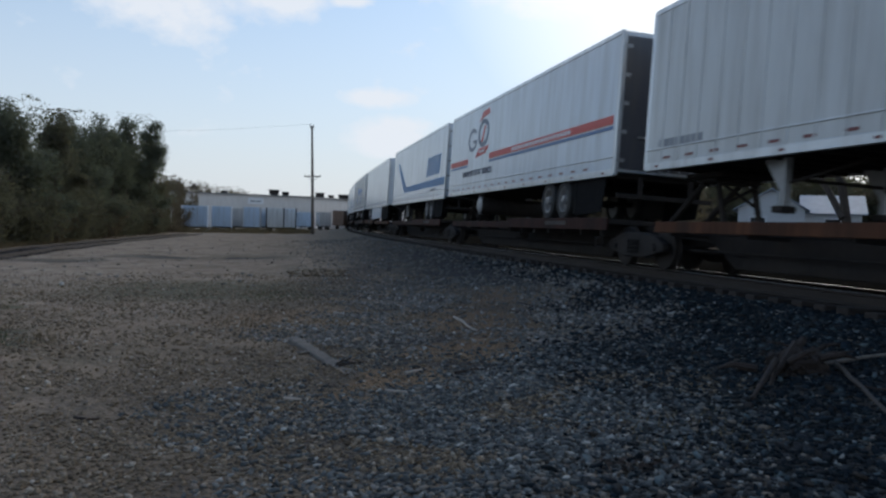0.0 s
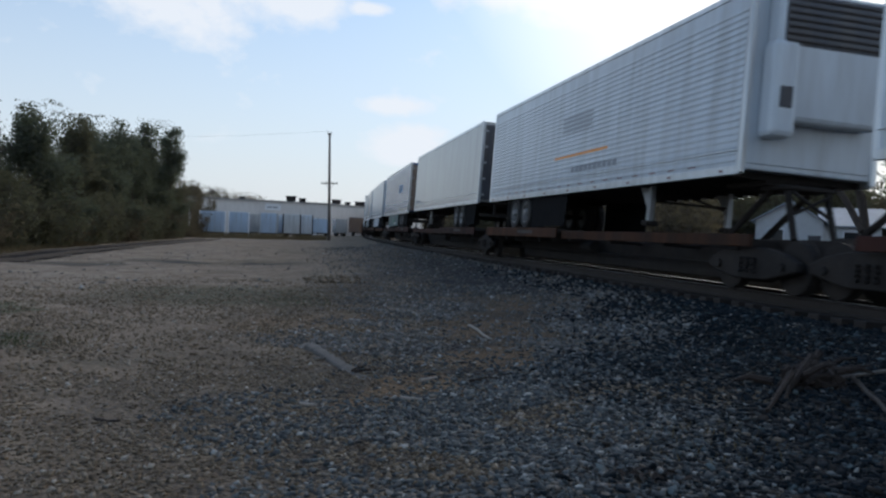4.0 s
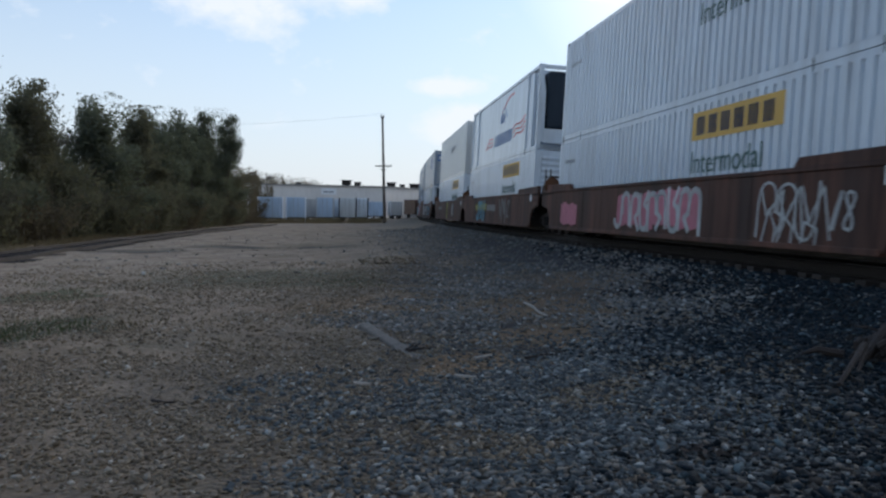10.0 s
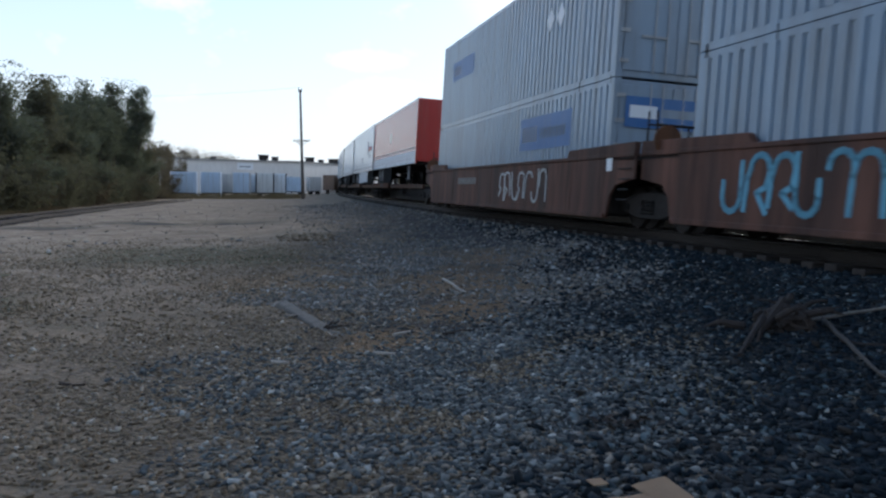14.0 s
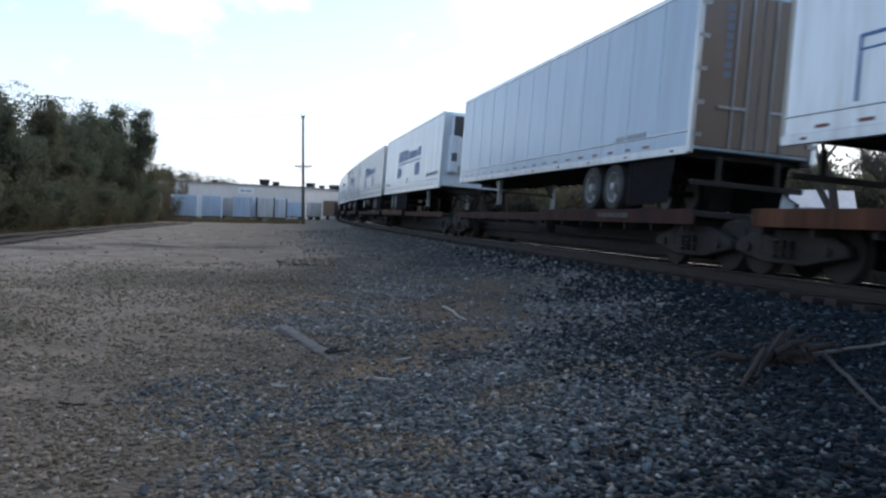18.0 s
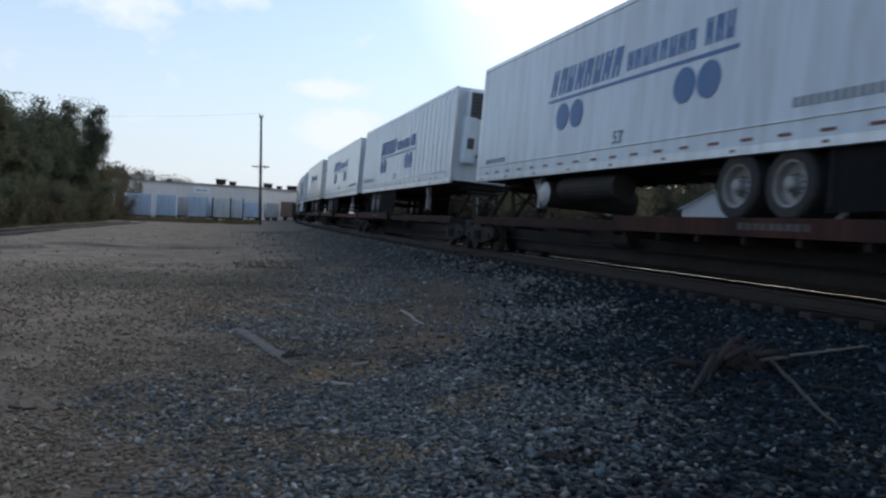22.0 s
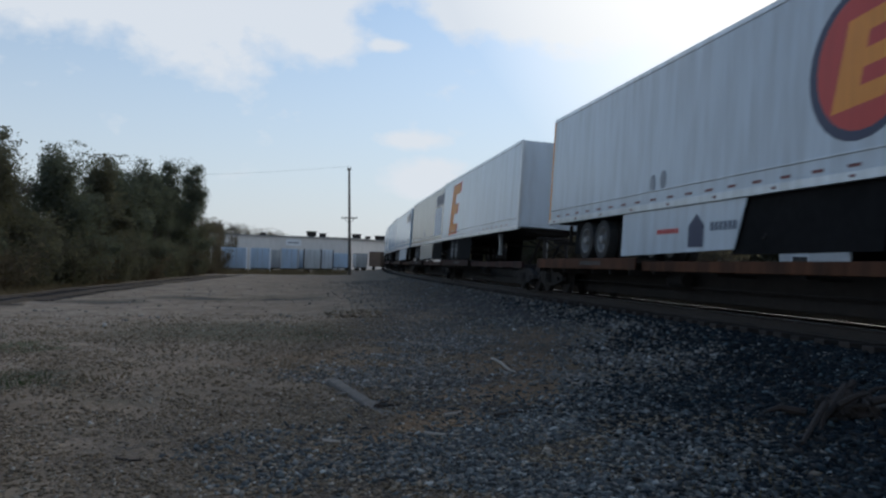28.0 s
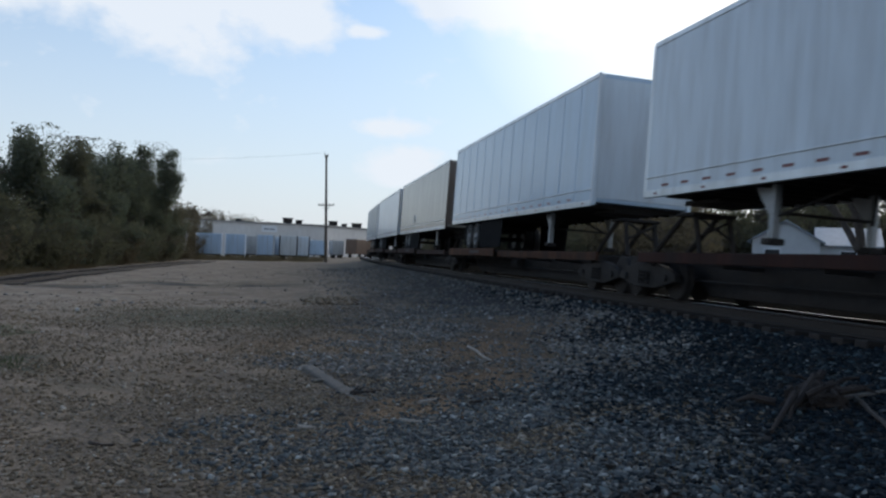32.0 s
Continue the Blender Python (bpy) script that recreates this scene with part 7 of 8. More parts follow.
# ---- trees ----


def limbs(bm, rng, p, way_up, length, r, depth, tips):
    """A limb that forks until it is a twig."""
    q = p + way_up * length
    mid = p.lerp(q, 0.5) + Vector((rng.uniform(-1, 1), rng.uniform(-1, 1), rng.uniform(-0.5, 0.5))) * length * 0.07
    sides = 8 if depth > 4 else (5 if depth > 2 else 3)
    bar(bm, p, mid, r, sides, r * 0.86)
    bar(bm, mid, q, r * 0.86, sides, r * 0.7)
    tips.append((q, depth))
    if depth == 0:
        return
    for k in range(rng.choice([2, 3, 3]) if depth > 1 else 3):
        tilt = Vector((rng.uniform(-1, 1), rng.uniform(-1, 1), rng.uniform(-0.25, 0.75)))
        limbs(bm, rng, p.lerp(q, rng.uniform(0.55, 1.0)), (way_up + tilt * 0.75).normalized(), length * rng.uniform(0.60, 0.82), r * rng.uniform(0.5, 0.66), depth - 1, tips)


def bare_tree(name, label, seed, tall, m, group, depth=6):
    rng = random.Random(seed)
    th = thing(name, label, "tree", group, m)
    trunk, tips = bmesh.new(), []
    limbs(trunk, rng, Vector((0, 0, -0.3)), Vector((rng.uniform(-0.08, 0.08), rng.uniform(-0.08, 0.08), 1)).normalized(), tall * 0.30, tall * 0.020, depth, tips)
    part("trunk", trunk, BARK, th)
    twigs = bmesh.new()
    for p, d in tips:
        if d <= 2:
            for k in range(3):
                w = Vector((rng.uniform(-1, 1), rng.uniform(-1, 1), rng.uniform(-0.4, 1))).normalized()
                bar(twigs, p, p + w * tall * rng.uniform(0.03, 0.07), 0.016, 3, 0.006)
    part("twig", twigs, BARK, th)
    return th


def leaf_cloud(rng, centres, count, spread, size, lift=0.0):
    """Many small leaves in clumps about centres, as arrays."""
    c = np.array([tuple(p) for p in centres])
    own = rng.integers(0, len(c), count)
    p = c[own] + np.clip(rng.normal(0, 1, (count, 3)), -1.7, 1.7) * spread * rng.uniform(0.3, 1.0, (len(c), 1))[own]
    a = rng.normal(0, 1, (count, 3))
    a /= np.linalg.norm(a, axis=1)[:, None]
    b = np.cross(a, rng.normal(0, 1, (count, 3)))
    b /= np.linalg.norm(b, axis=1)[:, None] + 1e-9
    s = size * rng.uniform(0.6, 1.4, (count, 1))
    quad = np.stack([p - a * s, p + b * s * 0.38, p + a * s, p - b * s * 0.38], 1)
    quad[..., 2] = np.maximum(quad[..., 2], 0.02)
    return quad.reshape(-1, 3), np.arange(count * 4).reshape(-1, 4)


def leafy_tree(label, seed, tall, wide, leaves, mat, m, group, size=0.10):
    rng = random.Random(seed)
    th = thing("tree", label, "tree", group, m)
    trunk, tips = bmesh.new(), []
    bar(trunk, (0, 0, -0.3), (0, 0, tall * 0.55), tall * 0.018, 8, tall * 0.010)
    centres = []
    for k in range(34):
        f = 0.12 + 0.88 * (k / 33)
        a, r = rng.uniform(0, math.tau), wide * (0.55 + 0.5 * math.sin(min(f * 1.25, 1) * math.pi)) * rng.uniform(0.35, 1.0) * (1.15 - 0.75 * f)
        tip = Vector((math.cos(a) * r, math.sin(a) * r, tall * f * rng.uniform(0.9, 1.0)))
        root = Vector((0, 0, min(tall * 0.5, tip.z * 0.7)))
        bar(trunk, root, root.lerp(tip, 0.6) + Vector((0, 0, 0.1)), 0.05, 4, 0.03)
        bar(trunk, root.lerp(tip, 0.6) + Vector((0, 0, 0.1)), tip, 0.03, 4, 0.01)
        centres += [tip, root.lerp(tip, 0.75), root.lerp(tip, 0.5) + Vector((rng.uniform(-0.4, 0.4), rng.uniform(-0.4, 0.4), rng.uniform(-0.3, 0.4)))]
    part("trunk", trunk, BARK, th)
    verts, faces = leaf_cloud(np.random.default_rng(seed), centres, leaves, wide * 0.165, size)
    crown = joined("crown", verts.tolist(), faces.tolist(), mat, th)
    return th


def shrub(label, seed, tall, wide, leaves, mat, m, group, size=0.09):
    rng = random.Random(seed)
    th = thing("shrub", label, "shrub", group, m)
    stems, centres = bmesh.new(), []
    for k in range(26):
        a, r = rng.uniform(0, math.tau), wide * math.sqrt(rng.random())
        tip = Vector((math.cos(a) * r, math.sin(a) * r, tall * rng.uniform(0.45, 1.0)))
        foot = Vector((tip.x * 0.5, tip.y * 0.5, -0.1))
        bar(stems, foot, tip, 0.022, 4, 0.008)
        for j in range(2):
            t2 = tip + Vector((rng.uniform(-0.6, 0.6), rng.uniform(-0.6, 0.6), rng.uniform(-0.1, 0.5)))
            bar(stems, foot.lerp(tip, rng.uniform(0.4, 0.9)), t2, 0.010, 3, 0.004)
        centres += [tip * 0.98, foot.lerp(tip, 0.6), foot.lerp(tip, 0.3)]
    part("stem", stems, BARK, th)
    verts, faces = leaf_cloud(np.random.default_rng(seed), centres, leaves, wide * 0.2, size)
    joined("foliage", verts.tolist(), faces.tolist(), mat, th)
    return th


EVER, WOODS, BRUSH = "evergreen row by the siding", "bare woods beyond the track", "brush round the lot"
kinds = [leafy_tree("dark bushy evergreen tree at the lot's edge", 11, 8.0, 3.6, 23000, LEAF, pose(-13.0, 50.3, level(-13, 50), 0, 0, 0), EVER),
         leafy_tree("tall dark evergreen tree with an open top", 12, 11.2, 3.3, 22000, LEAF, pose(-10.7, 79.3, level(-10.7, 79), 0, 0, 40), EVER),
         leafy_tree("brownish dark evergreen tree", 13, 8.0, 3.4, 22000, OLIVE_LEAF, pose(-14.6, 44.5, level(-14, 44), 0, 0, 80), EVER)]
for k, x, y, turn, size in ((0, -14.6, 35.5, 30, 0.93), (2, -12.4, 58.7, 130, 1.08), (0, -11.9, 69, 200, 1.18), (0, -10.2, 89.5, 77, 0.72), (2, -18.5, 41, 250, 1.15), (0, -17.5, 53, 300, 1.12),
                            (2, -16.5, 64, 20, 1.15), (0, -15.5, 75, 150, 1.25), (2, -14.5, 87, 66, 1.1), (0, -21, 33, 33, 1.1), (2, -12.8, 97, 10, 0.9), (0, -19.5, 28, 210, 0.95), (1, -9.0, 82.5, 120, 1.02), (1, -12.6, 84, 250, 0.95),
                            (0, -12.1, 64, 20, 1.0), (0, -11.2, 74.5, 90, 1.08), (2, -10.0, 86.5, 200, 1.08)):
    src = kinds[k]
    c = copy_thing(src, pose(x, y, level(x, y), 0, 0, turn))
    c.scale = (size, size, size)
thicket = shrub("olive-brown brush at the foot of the trees", 21, 2.6, 2.4, 9000, OLIVE_LEAF, pose(-13.2, 33.5, level(-13, 33)), BRUSH)
dry = shrub("dry brown brush with thin stems", 22, 2.2, 2.2, 6500, BROWN_LEAF, pose(-12.8, 38.0, level(-12.8, 38)), BRUSH)
for src, x, y, turn, size in ((thicket, -12.9, 42.5, 50, 1), (thicket, -12.2, 47, 120, 1.1), (dry, -12.1, 51.5, 10, 1), (thicket, -11.8, 56, 200, 1.1), (thicket, -11.5, 61, 270, 1), (dry, -11.2, 65.5, 80, 1.1),
                              (thicket, -10.9, 70, 160, 1.1), (thicket, -10.4, 76, 33, 1.1), (dry, -9.9, 81, 95, 1), (thicket, -9.6, 86, 255, 1), (dry, -9.9, 92, 300, 1.2), (thicket, -15.5, 30, 60, 1.1), (dry, -8.6, 97.5, 20, 0.7)):
    c = copy_thing(src, pose(x, y, level(x, y), 0, 0, turn))
    c.scale = (size, size, size)

bares = [bare_tree("bare_tree", "leafless grey-brown tree in the woods", 31, 11.0, pose(21.0, 82.0, level(21, 82)), WOODS),
         bare_tree("bare_tree", "leafless spreading tree beyond the track", 32, 10.5, pose(33.0, 34.5, level(33, 34)), WOODS),
         bare_tree("bare_tree", "slim leafless tree among evergreens", 33, 9.0, pose(-16.0, 47.0, level(-16, 47), 0, 0, 20), WOODS, 5)]
rng = random.Random(5)
spots = [(31.0, 36.6, 1, 1.42), (36.5, 34.8, 0, 1.5), (40.5, 39.0, 1, 1.4), (46, 66, 1, 1.0), (58, 55, 0, 0.9), (27, 52, 2, 0.8), (44, 58, 0, 1.0), (52, 50, 1, 1.1), (58, 62, 2, 1.2), (36, 66, 2, 0.9), (49, 70, 0, 1.05), (60, 48, 0, 1.0), (41, 33, 2, 1.0), (47, 28, 0, 1.0), (31, 74, 1, 0.85),
         (56, 75, 1, 1.1), (66, 58, 2, 1.3), (24, 64, 2, 0.7), (42, 82, 1, 1.0), (64, 38, 1, 1.0), (30, 24, 1, 0.8), (53, 31, 2, 1.1)]
spots += [(-10 + 3.1 * k, 262 + rng.uniform(-6, 10), rng.choice([0, 1, 2]), rng.uniform(0.85, 1.1)) for k in range(-6, 12)]
spots += [(-30 + 3.4 * k, 258 + rng.uniform(0, 5), rng.choice([0, 1]), 1.62 - 0.075 * k) for k in range(9)]
spots += [(-18 - 2.5 * k, 120 + 7 * k, rng.choice([0, 1]), 0.85) for k in range(5)]
for x, y, k, size in spots:
    c = copy_thing(bares[k], pose(x, y, level(x, y), 0, 0, rng.uniform(0, 360)))
    c.scale = (size, size, size * rng.uniform(0.9, 1.1))
for k in range(26):
    c = copy_thing(dry, pose(-24 + 3.0 * k, 262 + rng.uniform(-4, 6), -1.3, 0, 0, rng.uniform(0, 360)))
    c.scale = (2.0, 2.0, 5.9 - 0.26 * k + rng.uniform(-0.4, 0.4)) if k < 9 else (2.6, 2.6, rng.uniform(3.0, 3.9))
for k in range(7):
    x, y = -15.5 - 1.5 * k, 106 + 6 * k
    c = copy_thing(dry, pose(x, y, level(x, y), 0, 0, rng.uniform(0, 360)))
    c.scale = (2.0, 2.0, rng.uniform(2.2, 2.8))
for k in range(62):
    s = 14 + 2.6 * k
    if 21 < s < 47:
        continue
    p = at(s) @ Vector((15 + rng.uniform(-1.5, 4.0), 0, 0))
    c = copy_thing(rng.choice([dry, dry, thicket]), pose(p.x, p.y, level(p.x, p.y), 0, 0, rng.uniform(0, 360)))
    size = rng.uniform(1.5, 2.3)
    c.scale = (size, size, size)
for k in range(34):
    x, y = rng.uniform(26, 62), rng.uniform(22, 84)
    if 30 < math.degrees(math.atan2(x, y)) < 46 and math.hypot(x, y) < 70:
        continue
    c = copy_thing(rng.choice([dry, dry, thicket]), pose(x, y, level(x, y), 0, 0, rng.uniform(0, 360)))
    size = rng.uniform(0.8, 1.5)
    c.scale = (size, size, size)

for k in range(64):
    bearing, far = math.radians(17 + 0.62 * k + rng.uniform(-0.4, 0.4)), rng.choice([74, 80, 88, 95])
    x, y = far * math.sin(bearing), far * math.cos(bearing)
    c = copy_thing(rng.choice([dry, thicket, thicket]), pose(x, y, level(x, y), 0, 0, rng.uniform(0, 360)))
    size = rng.uniform(1.5, 2.4)
    c.scale = (size, size, size * rng.uniform(0.9, 1.25))
for x, y, k, size in ((33, 76, 1, 0.95), (38, 80, 0, 1.0), (43, 76, 1, 0.9), (47, 80, 2, 1.2), (53, 77, 0, 1.0), (58, 70, 1, 1.0), (28, 84, 0, 0.8), (63, 66, 2, 1.2), (50, 62, 2, 0.9), (69, 62, 1, 1.0), (72, 52, 0, 1.0), (66, 46, 1, 1.0)):
    c = copy_thing(bares[k], pose(x, y, level(x, y), 0, 0, rng.uniform(0, 360)))
    c.scale = (size, size, size)
for x, y, size in ((-9.2, 103, 1.2), (-12.0, 101, 1.9), (-12.4, 116, 2.0), (-15, 112, 2.3)):
    c = copy_thing(dry, pose(x, y, level(x, y), 0, 0, rng.uniform(0, 360)))
    c.scale = (size, size, size)

for x, y, wide, tall in ((-13.0, 120, 1.1, 3.3), (-10.6, 121, 1.0, 2.9), (-8.6, 124, 0.9, 2.3)):
    c = copy_thing(dry, pose(x, y, level(x, y), 0, 0, rng.uniform(0, 360)))
    c.scale = (wide, wide, tall)

# white house beyond the track
home = thing("house", "white clapboard house with a pale metal roof", "house", m=pose(38.8, 51.6, level(38.8, 51.6), 0, 0, -36.5))


def gable(bm, x0, x1, y0, y1, eave, ridge, along_x=True):
    box(bm, x0, x1, y0, y1, -0.4, eave)
    mid = (y0 + y1) / 2 if along_x else (x0 + x1) / 2
    for e in ((x0, x1) if along_x else (y0, y1)):
        tri = [(e, y0, eave), (e, y1, eave), (e, mid, ridge)] if along_x else [(x0, e, eave), (x1, e, eave), (mid, e, ridge)]
        bm.faces.new([bm.verts.new(p) for p in tri])
    return bm


def roof_planes(bm, x0, x1, y0, y1, eave, ridge, along_x=True, over=0.35, t=0.12):
    if along_x:
        mid, drop = (y0 + y1) / 2, (ridge - eave) / ((y1 - y0) / 2)
        for s, y in ((-1, y0), (1, y1)):
            plate(bm, [(y + s * over, eave - over * drop + 0.03), (mid, ridge + 0.03), (mid, ridge + t), (y + s * over, eave - over * drop + t)], x0 - over, x1 + over)
    else:
        mid, drop = (x0 + x1) / 2, (ridge - eave) / ((x1 - x0) / 2)
        for s, x in ((-1, x0), (1, x1)):
            v = []
            for y in (y0 - over, y1 + over):
                v.append([bm.verts.new(p) for p in ((x + s * over, y, eave - over * drop + 0.03), (mid, y, ridge + 0.03), (mid, y, ridge + t), (x + s * over, y, eave - over * drop + t))])
            for k in range(4):
                bm.faces.new((v[0][k], v[0][(k + 1) % 4], v[1][(k + 1) % 4], v[1][k]))
            bm.faces.new(v[0][::-1])
            bm.faces.new(v[1])
    return bm


part("wall", gable(bmesh.new(), -3.6, 1.0, 0, 6.5, 3.1, 4.5, False), SIDING, home)
part("wall", gable(bmesh.new(), 1.0, 4.8, 0.9, 6.0, 2.9, 4.15), SIDING, home)
part("roof", roof_planes(bmesh.new(), -3.6, 1.0, 0, 6.5, 3.1, 4.5, False), TIN, home)
part("roof", roof_planes(bmesh.new(), 1.0, 4.8, 0.9, 6.0, 2.9, 4.15), TIN, home)
for x, y in ((-2.2, 0), (2.9, 0.9)):
    w = part("window", bevelled(box(bmesh.new(), x - 0.5, x + 0.5, y - 0.03, y - 0.004, 1.3, 2.4), 0.01), GLASS, home)
    part("window_frame", box(box(box(box(bmesh.new(), x - 0.6, x - 0.5, y - 0.06, y - 0.004, 1.2, 2.5), x + 0.5, x + 0.6, y - 0.06, y - 0.004, 1.2, 2.5), x - 0.5, x + 0.5, y - 0.06, y - 0.004, 2.4, 2.5), x - 0.5, x + 0.5, y - 0.06, y - 0.004, 1.2, 1.3), LOGO_WHITE, w)
part("door", bevelled(box(bmesh.new(), 0.0, 0.85, -0.04, -0.004, -0.3, 2.05), 0.01), DARK_DOOR, home)

# ---- loose things on the ground ----


def lying(bm, a, b, r0, r1, rng, kinks=5, wobble=0.03, lift=(0.02, 0.02)):
    """A crooked stick from a to b, lying on the ground."""
    pts, turn = [], None
    for k in range(kinks + 1):
        f = k / kinks
        x, y = a[0] + (b[0] - a[0]) * f + rng.uniform(-wobble, wobble), a[1] + (b[1] - a[1]) * f + rng.uniform(-wobble, wobble)
        pts.append(Vector((x, y, level(x, y) + lift[0] + (lift[1] - lift[0]) * f)))
    turn = (pts[-1] - pts[0]).to_track_quat("Z", "Y").to_matrix()
    rings = []
    for k, p in enumerate(pts):
        r = r0 + (r1 - r0) * k / kinks
        rings.append([bm.verts.new(p + turn @ Vector((r * math.cos(j * math.tau / 7), r * math.sin(j * math.tau / 7), 0))) for j in range(7)])
    for a_, b_ in zip(rings, rings[1:]):
        for j in range(7):
            bm.faces.new((a_[j], a_[(j + 1) % 7], b_[(j + 1) % 7], b_[j]))
    bm.faces.new(rings[0][::-1])
    bm.faces.new(rings[-1])
    return bm


rng = random.Random(8)
log_bm = bmesh.new()
m = Matrix.Translation((0.60, 10.0, level(0.6, 10.0) + 0.05)) @ pose(0, 0, 0, 0, 2, math.degrees(math.atan2(-1.75, 0.40)))
box(log_bm, 0, 2.1, -0.072, 0.072, -0.05, 0.03, m)
for v in log_bm.verts:
    v.co += Vector((rng.uniform(-0.02, 0.02), rng.uniform(-0.02, 0.02), rng.uniform(-0.012, 0.012)))
plank = tagged(part("plank", bevelled(log_bm, 0.014), PLANK), "weathered grey broken plank lying on gravel", "plank")
splinter = bmesh.new()
for k in range(6):
    a = (1.02 + rng.uniform(-0.08, 0.1), 8.35 + rng.uniform(-0.1, 0.15))
    lying(splinter, a, (a[0] + rng.uniform(0.0, 0.28), a[1] + rng.uniform(-0.3, 0.1)), 0.009, 0.004, rng, 2, 0.01, (0.02, 0.06))
tagged(part("weed_clump", splinter, DEADWOOD), "dry weeds and splinters at the plank's end", "weeds")
tagged(part("stick", lying(bmesh.new(), (3.10, 11.75), (3.07, 10.4), 0.024, 0.014, rng), PALE_WOOD), "pale stick lying on the gravel", "stick")
tagged(part("stick", lying(bmesh.new(), (-1.24, 6.58), (-1.04, 6.52), 0.012, 0.008, rng, 3), DEADWOOD), "short dark stick lying on dirt", "stick")
tagged(part("stick", lying(bmesh.new(), (4.6, 13.3), (4.75, 12.8), 0.03, 0.015, rng, 3), DEADWOOD), "short dark stick lying on gravel", "stick")
for a, b in (((2.0, 7.6), (2.35, 7.75)), ((6.0, 12.6), (6.5, 12.4))):
    tagged(part("stick", lying(bmesh.new(), a, b, 0.016, 0.008, rng, 3), DEADWOOD), "thin dark twig lying on the gravel", "stick")

for a, b in (((1.55, 7.72), (1.74, 7.82)), ((1.26, 7.12), (1.42, 6.98)), ((0.35, 7.0), (0.5, 6.93))):
    tagged(part("stick", lying(bmesh.new(), a, b, 0.020, 0.013, rng, 2, 0.01), PALE_WOOD), "short bleached stick lying on the dirt", "stick")

# broken stump with two long branches
STUMP_X, STUMP_Y = 5.08, 6.55
stump = thing("broken_stump", "splintered dark brown stump with torn roots on the ballast", "stump", m=pose(STUMP_X, STUMP_Y, level(STUMP_X, STUMP_Y)))
for k in range(34):
    a, b = rng.uniform(0, math.tau), rng.uniform(0.15, 0.5)
    p = Vector((rng.uniform(-0.3, 0.3), rng.uniform(-0.2, 0.2), rng.uniform(0.0, 0.20)))
    q = p + Vector((math.cos(a) * b * 0.9, math.sin(a) * b * 0.6, rng.uniform(-0.2, 0.14)))
    q.z = max(q.z, -0.03)
    mid = p.lerp(q, 0.5) + Vector((rng.uniform(-0.05, 0.05), rng.uniform(-0.05, 0.05), rng.uniform(-0.01, 0.06)))
    r = rng.uniform(0.014, 0.045)
    part("root", bar(bar(bmesh.new(), p, mid, r, 6, r * 0.75), mid, q, r * 0.75, 6, 0.006), DEADWOOD, stump)
core = bmesh.new()
bmesh.ops.create_icosphere(core, subdivisions=4, radius=0.22)
for v in core.verts:
    v.co = Vector((v.co.x * 1.3, v.co.y * 0.8, max(v.co.z, -0.08) * 0.75)) * (1 + 0.45 * noise.noise(v.co * 7) + 0.25 * noise.noise(v.co * 19)) + Vector((0.06, 0.05, 0.07))
part("stump_core", core, DEADWOOD, stump)
for a, b, r in (((-1.05, -0.82, -0.03), (-0.36, -0.16, 0.16), 0.035), ((-0.62, -0.45, -0.02), (-0.30, -0.10, 0.10), 0.028), ((-0.42, -0.2, 0.02), (0.05, 0.1, 0.27), 0.05), ((-0.1, 0.0, 0.12), (0.2, 0.2, 0.30), 0.04)):
    part("splintered_limb", bar(bmesh.new(), a, b, r * 0.5, 7, r), DEADWOOD, stump)
tagged(part("branch", lying(bmesh.new(), (5.25, 6.6), (6.5, 6.38), 0.022, 0.012, rng, 7, 0.02, (0.08, 0.03)), WOOD), "long pale bare branch leaning on the stump", "branch")
tagged(part("branch", lying(bmesh.new(), (5.5, 6.6), (4.54, 4.68), 0.024, 0.013, rng, 7, 0.03, (0.06, 0.025)), DRY_STICK), "long grey branch fallen across the ballast", "branch")
tagged(part("branch", lying(bmesh.new(), (5.1, 5.85), (5.5, 5.35), 0.014, 0.008, rng, 4, 0.03, (0.03, 0.02)), DEADWOOD), "thin brown branch beside the stump", "branch")

# torn cardboard and leaves
card_bm = bmesh.new()
CARD_X, CARD_Y = 1.86, 3.22
cx, cy = CARD_X, CARD_Y
for x0, y0, x1, y1, tilt in ((0.0, -0.09, 0.17, 0.10, 9), (-0.20, -0.05, 0.02, 0.06, -6), (0.03, -0.15, 0.14, -0.06, 14)):
    box(card_bm, x0, x1, y0, y1, 0, 0.005, Matrix.Translation((cx, cy, level(cx, cy) + 0.045)) @ pose(0, 0, 0, tilt, -tilt * 0.6, 12))
for v in card_bm.verts:
    v.co += Vector((rng.uniform(-0.025, 0.025), rng.uniform(-0.02, 0.02), rng.uniform(-0.008, 0.014)))
tagged(part("cardboard_scrap", card_bm, CARD), "torn brown cardboard scrap on the gravel", "cardboard")

tagged(part("cardboard_scrap", bevelled(box(bmesh.new(), -0.05, 0.05, -0.03, 0.03, 0, 0.006, Matrix.Translation((1.73, 3.50, level(1.73, 3.5) + 0.04)) @ pose(0, 0, 0, 10, 6, 20)), 0.001), CARD), "small torn cardboard scrap on the gravel", "cardboard")
leaf_bm = bmesh.new()
for k in range(26):
    x, y = 2.33 + rng.gauss(0, 0.10), 4.46 + rng.gauss(0, 0.06)
    m = Matrix.Translation((x, y, level(x, y) + 0.035)) @ pose(0, 0, 0, rng.uniform(-40, 40), rng.uniform(-40, 40), rng.uniform(0, 360))
    plate_pts = [m @ Vector(p) for p in ((-0.04, 0, 0), (0, -0.02, 0.004), (0.045, 0, 0), (0, 0.02, 0.004))]
    leaf_bm.faces.new([leaf_bm.verts.new(p) for p in plate_pts])
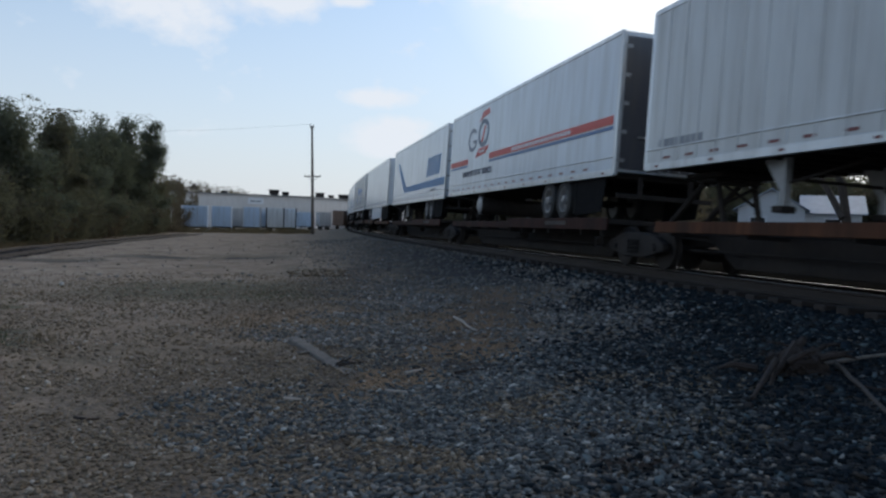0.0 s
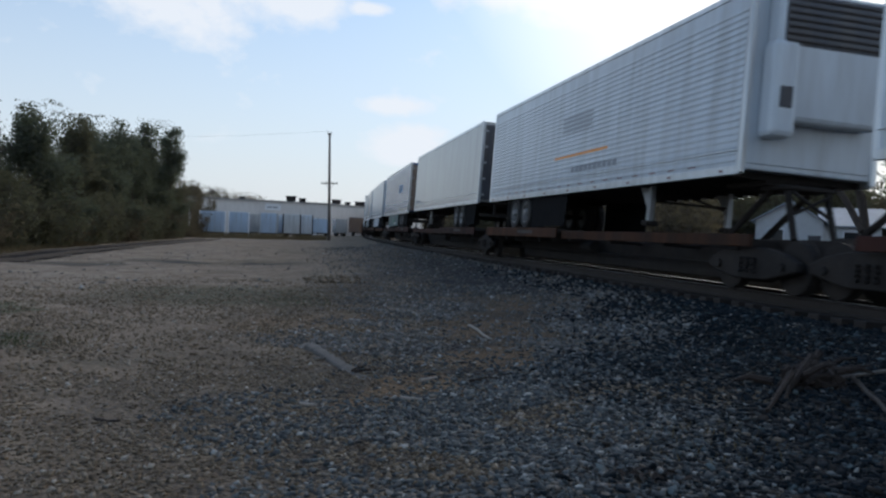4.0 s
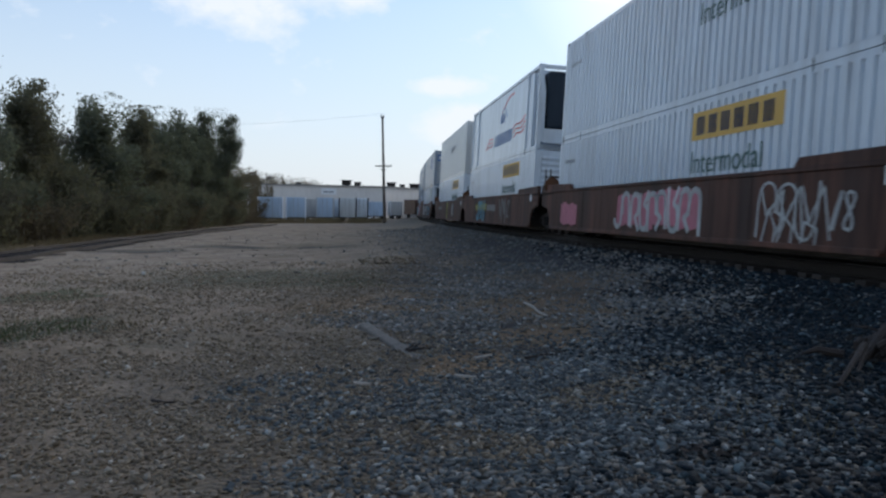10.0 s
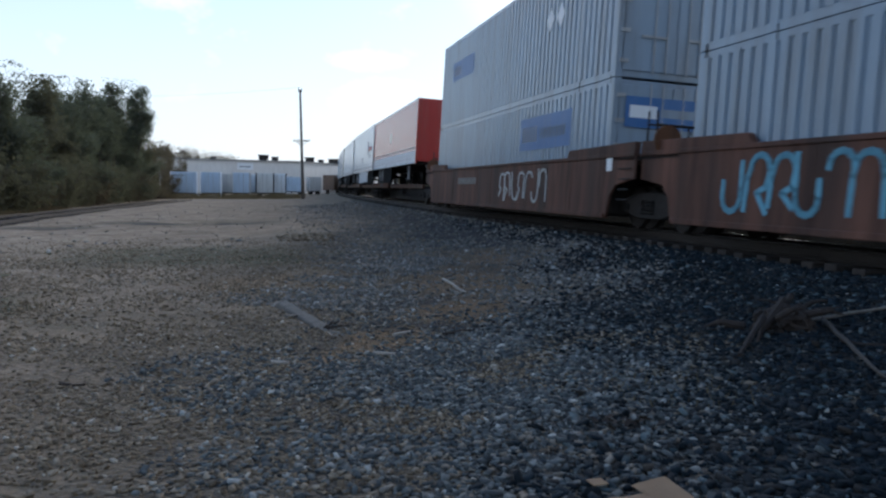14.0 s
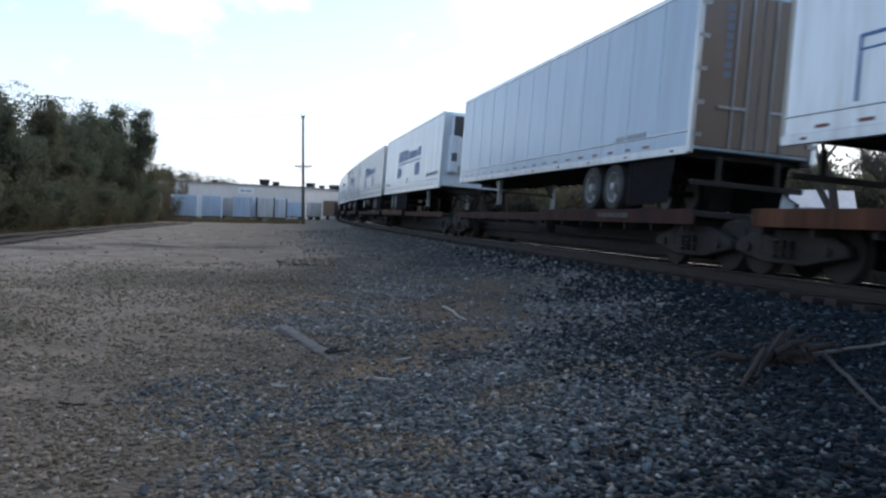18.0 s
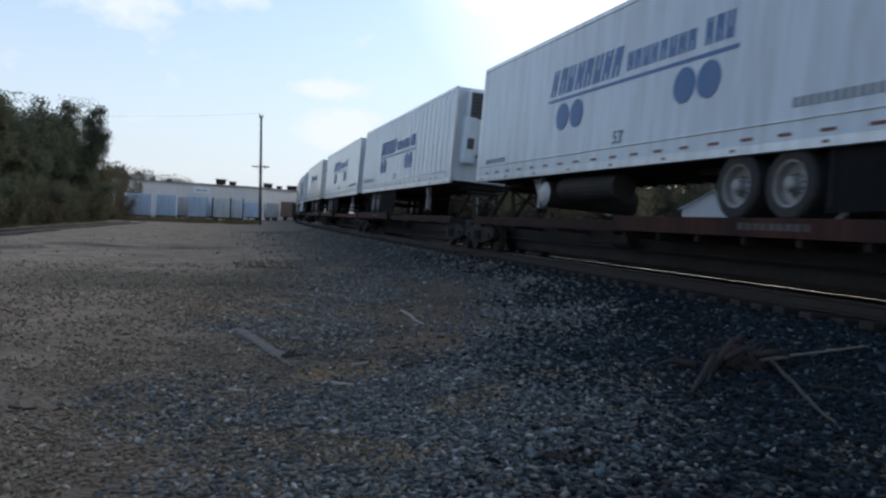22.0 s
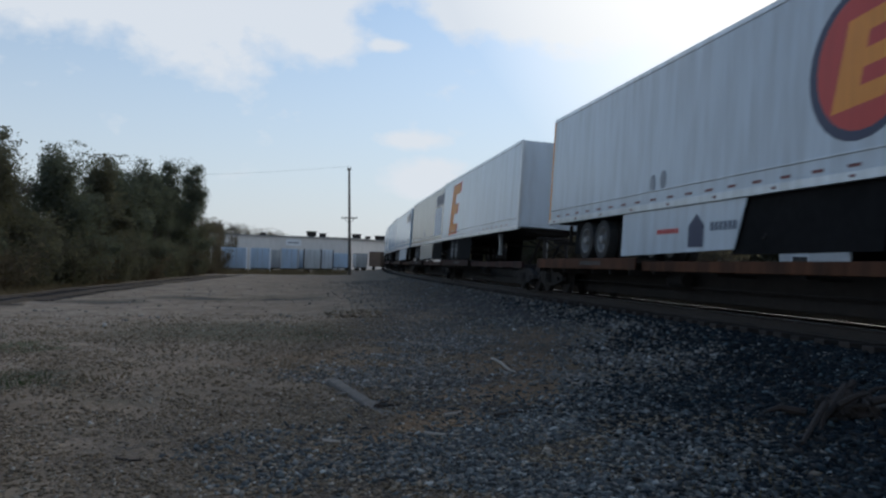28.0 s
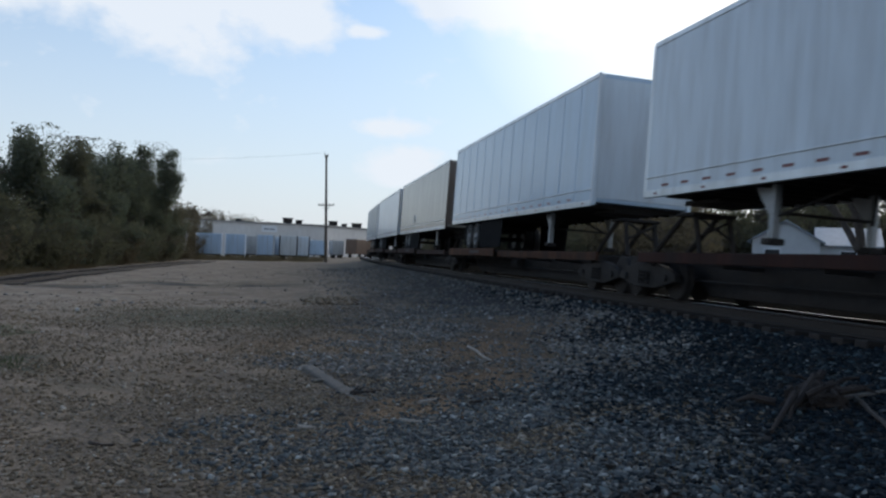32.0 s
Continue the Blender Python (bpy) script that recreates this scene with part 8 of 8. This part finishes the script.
tagged(part("dead_leaves", leaf_bm, DEADWOOD), "small drift of dark dead leaves on gravel", "leaves", "", "stuff")

# heap of darker stone and thin grass
def tufts(name, spots, mat, label, count, tall):
    r = np.random.default_rng(len(spots) + count)
    verts, faces = [], []
    for x, y, wide in spots:
        for k in range(count):
            a, d = r.uniform(0, math.tau), wide * math.sqrt(r.uniform())
            px, py = x + math.cos(a) * d, y + math.sin(a) * d * 1.6
            h, b, w = tall * r.uniform(0.4, 1.2), r.uniform(0, math.tau), 0.006 + 0.02 * max(0.0, tall - 0.3)
            g = np.interp(off_track(px, py), LAT, RISE) + 0.0
            i = len(verts)
            verts += [(px - w, py, g - 0.03), (px + w, py, g - 0.03), (px + math.cos(b) * h * 0.6, py + math.sin(b) * h * 0.6, g + h)]
            faces.append((i, i + 1, i + 2))
    return tagged(joined(name, verts, faces, mat), label, "grass", "", "stuff")


# weeds added to block sight of the sunlit ground under the cars
verge = [at(3 + 0.42 * k) @ Vector((rr0, 0, 0)) for k in range(280) for rr0 in (4.6 + (k * 37 % 10) * 0.06, 6.0 + (k * 53 % 10) * 0.12)]
tufts("weeds", [(p.x, p.y, 0.6) for p in verge], WEED_SCREEN, "added dark weeds that close off the ground beyond the track", 90, 0.82)
tufts("grass", [(-3.4, 10.7, 0.6), (-4.2, 14.9, 0.7), (-5.0, 17.5, 0.8), (-3.0, 19.0, 0.9), (-1.6, 17.0, 1.2), (-0.6, 20.5, 1.2), (0.6, 16.0, 0.8)], GREEN_GRASS, "thin green grass tufts on dirt", 330, 0.07)
rr = random.Random(3)
tufts("grass", [(rr.uniform(-12, 7.5), rr.uniform(98, 103), 1.0) for k in range(60)], DRY_GRASS, "long dry grass before the parked trailers", 110, 0.7)
tufts("grass", [(rr.uniform(-12.2, -10.8), rr.uniform(24, 90), 1.0) for k in range(46)], DRY_GRASS, "long dry grass along the siding", 200, 0.32)
tufts("grass", [(rr.uniform(-4, 5), rr.uniform(5, 24), 0.35) for k in range(40)], DRY_GRASS, "dry brown weeds scattered over the gravel", 40, 0.06)
scatter_stones("rubble_heap", 420, 1.2, 2.7, 21.0, 23.6, 0.05, 0.15, lambda x, y: np.full(len(x), 0.6), "low heap of broken dark stone", BROWN_STONE)

# ---- the train runs past ----


def motions():
    for ob, middle in MOVING:
        walk(ob, [(t, at(middle - SPEED * t - EASE * (t - 16) ** 2)) for t in (1.6 * i for i in range(21))])


motions()
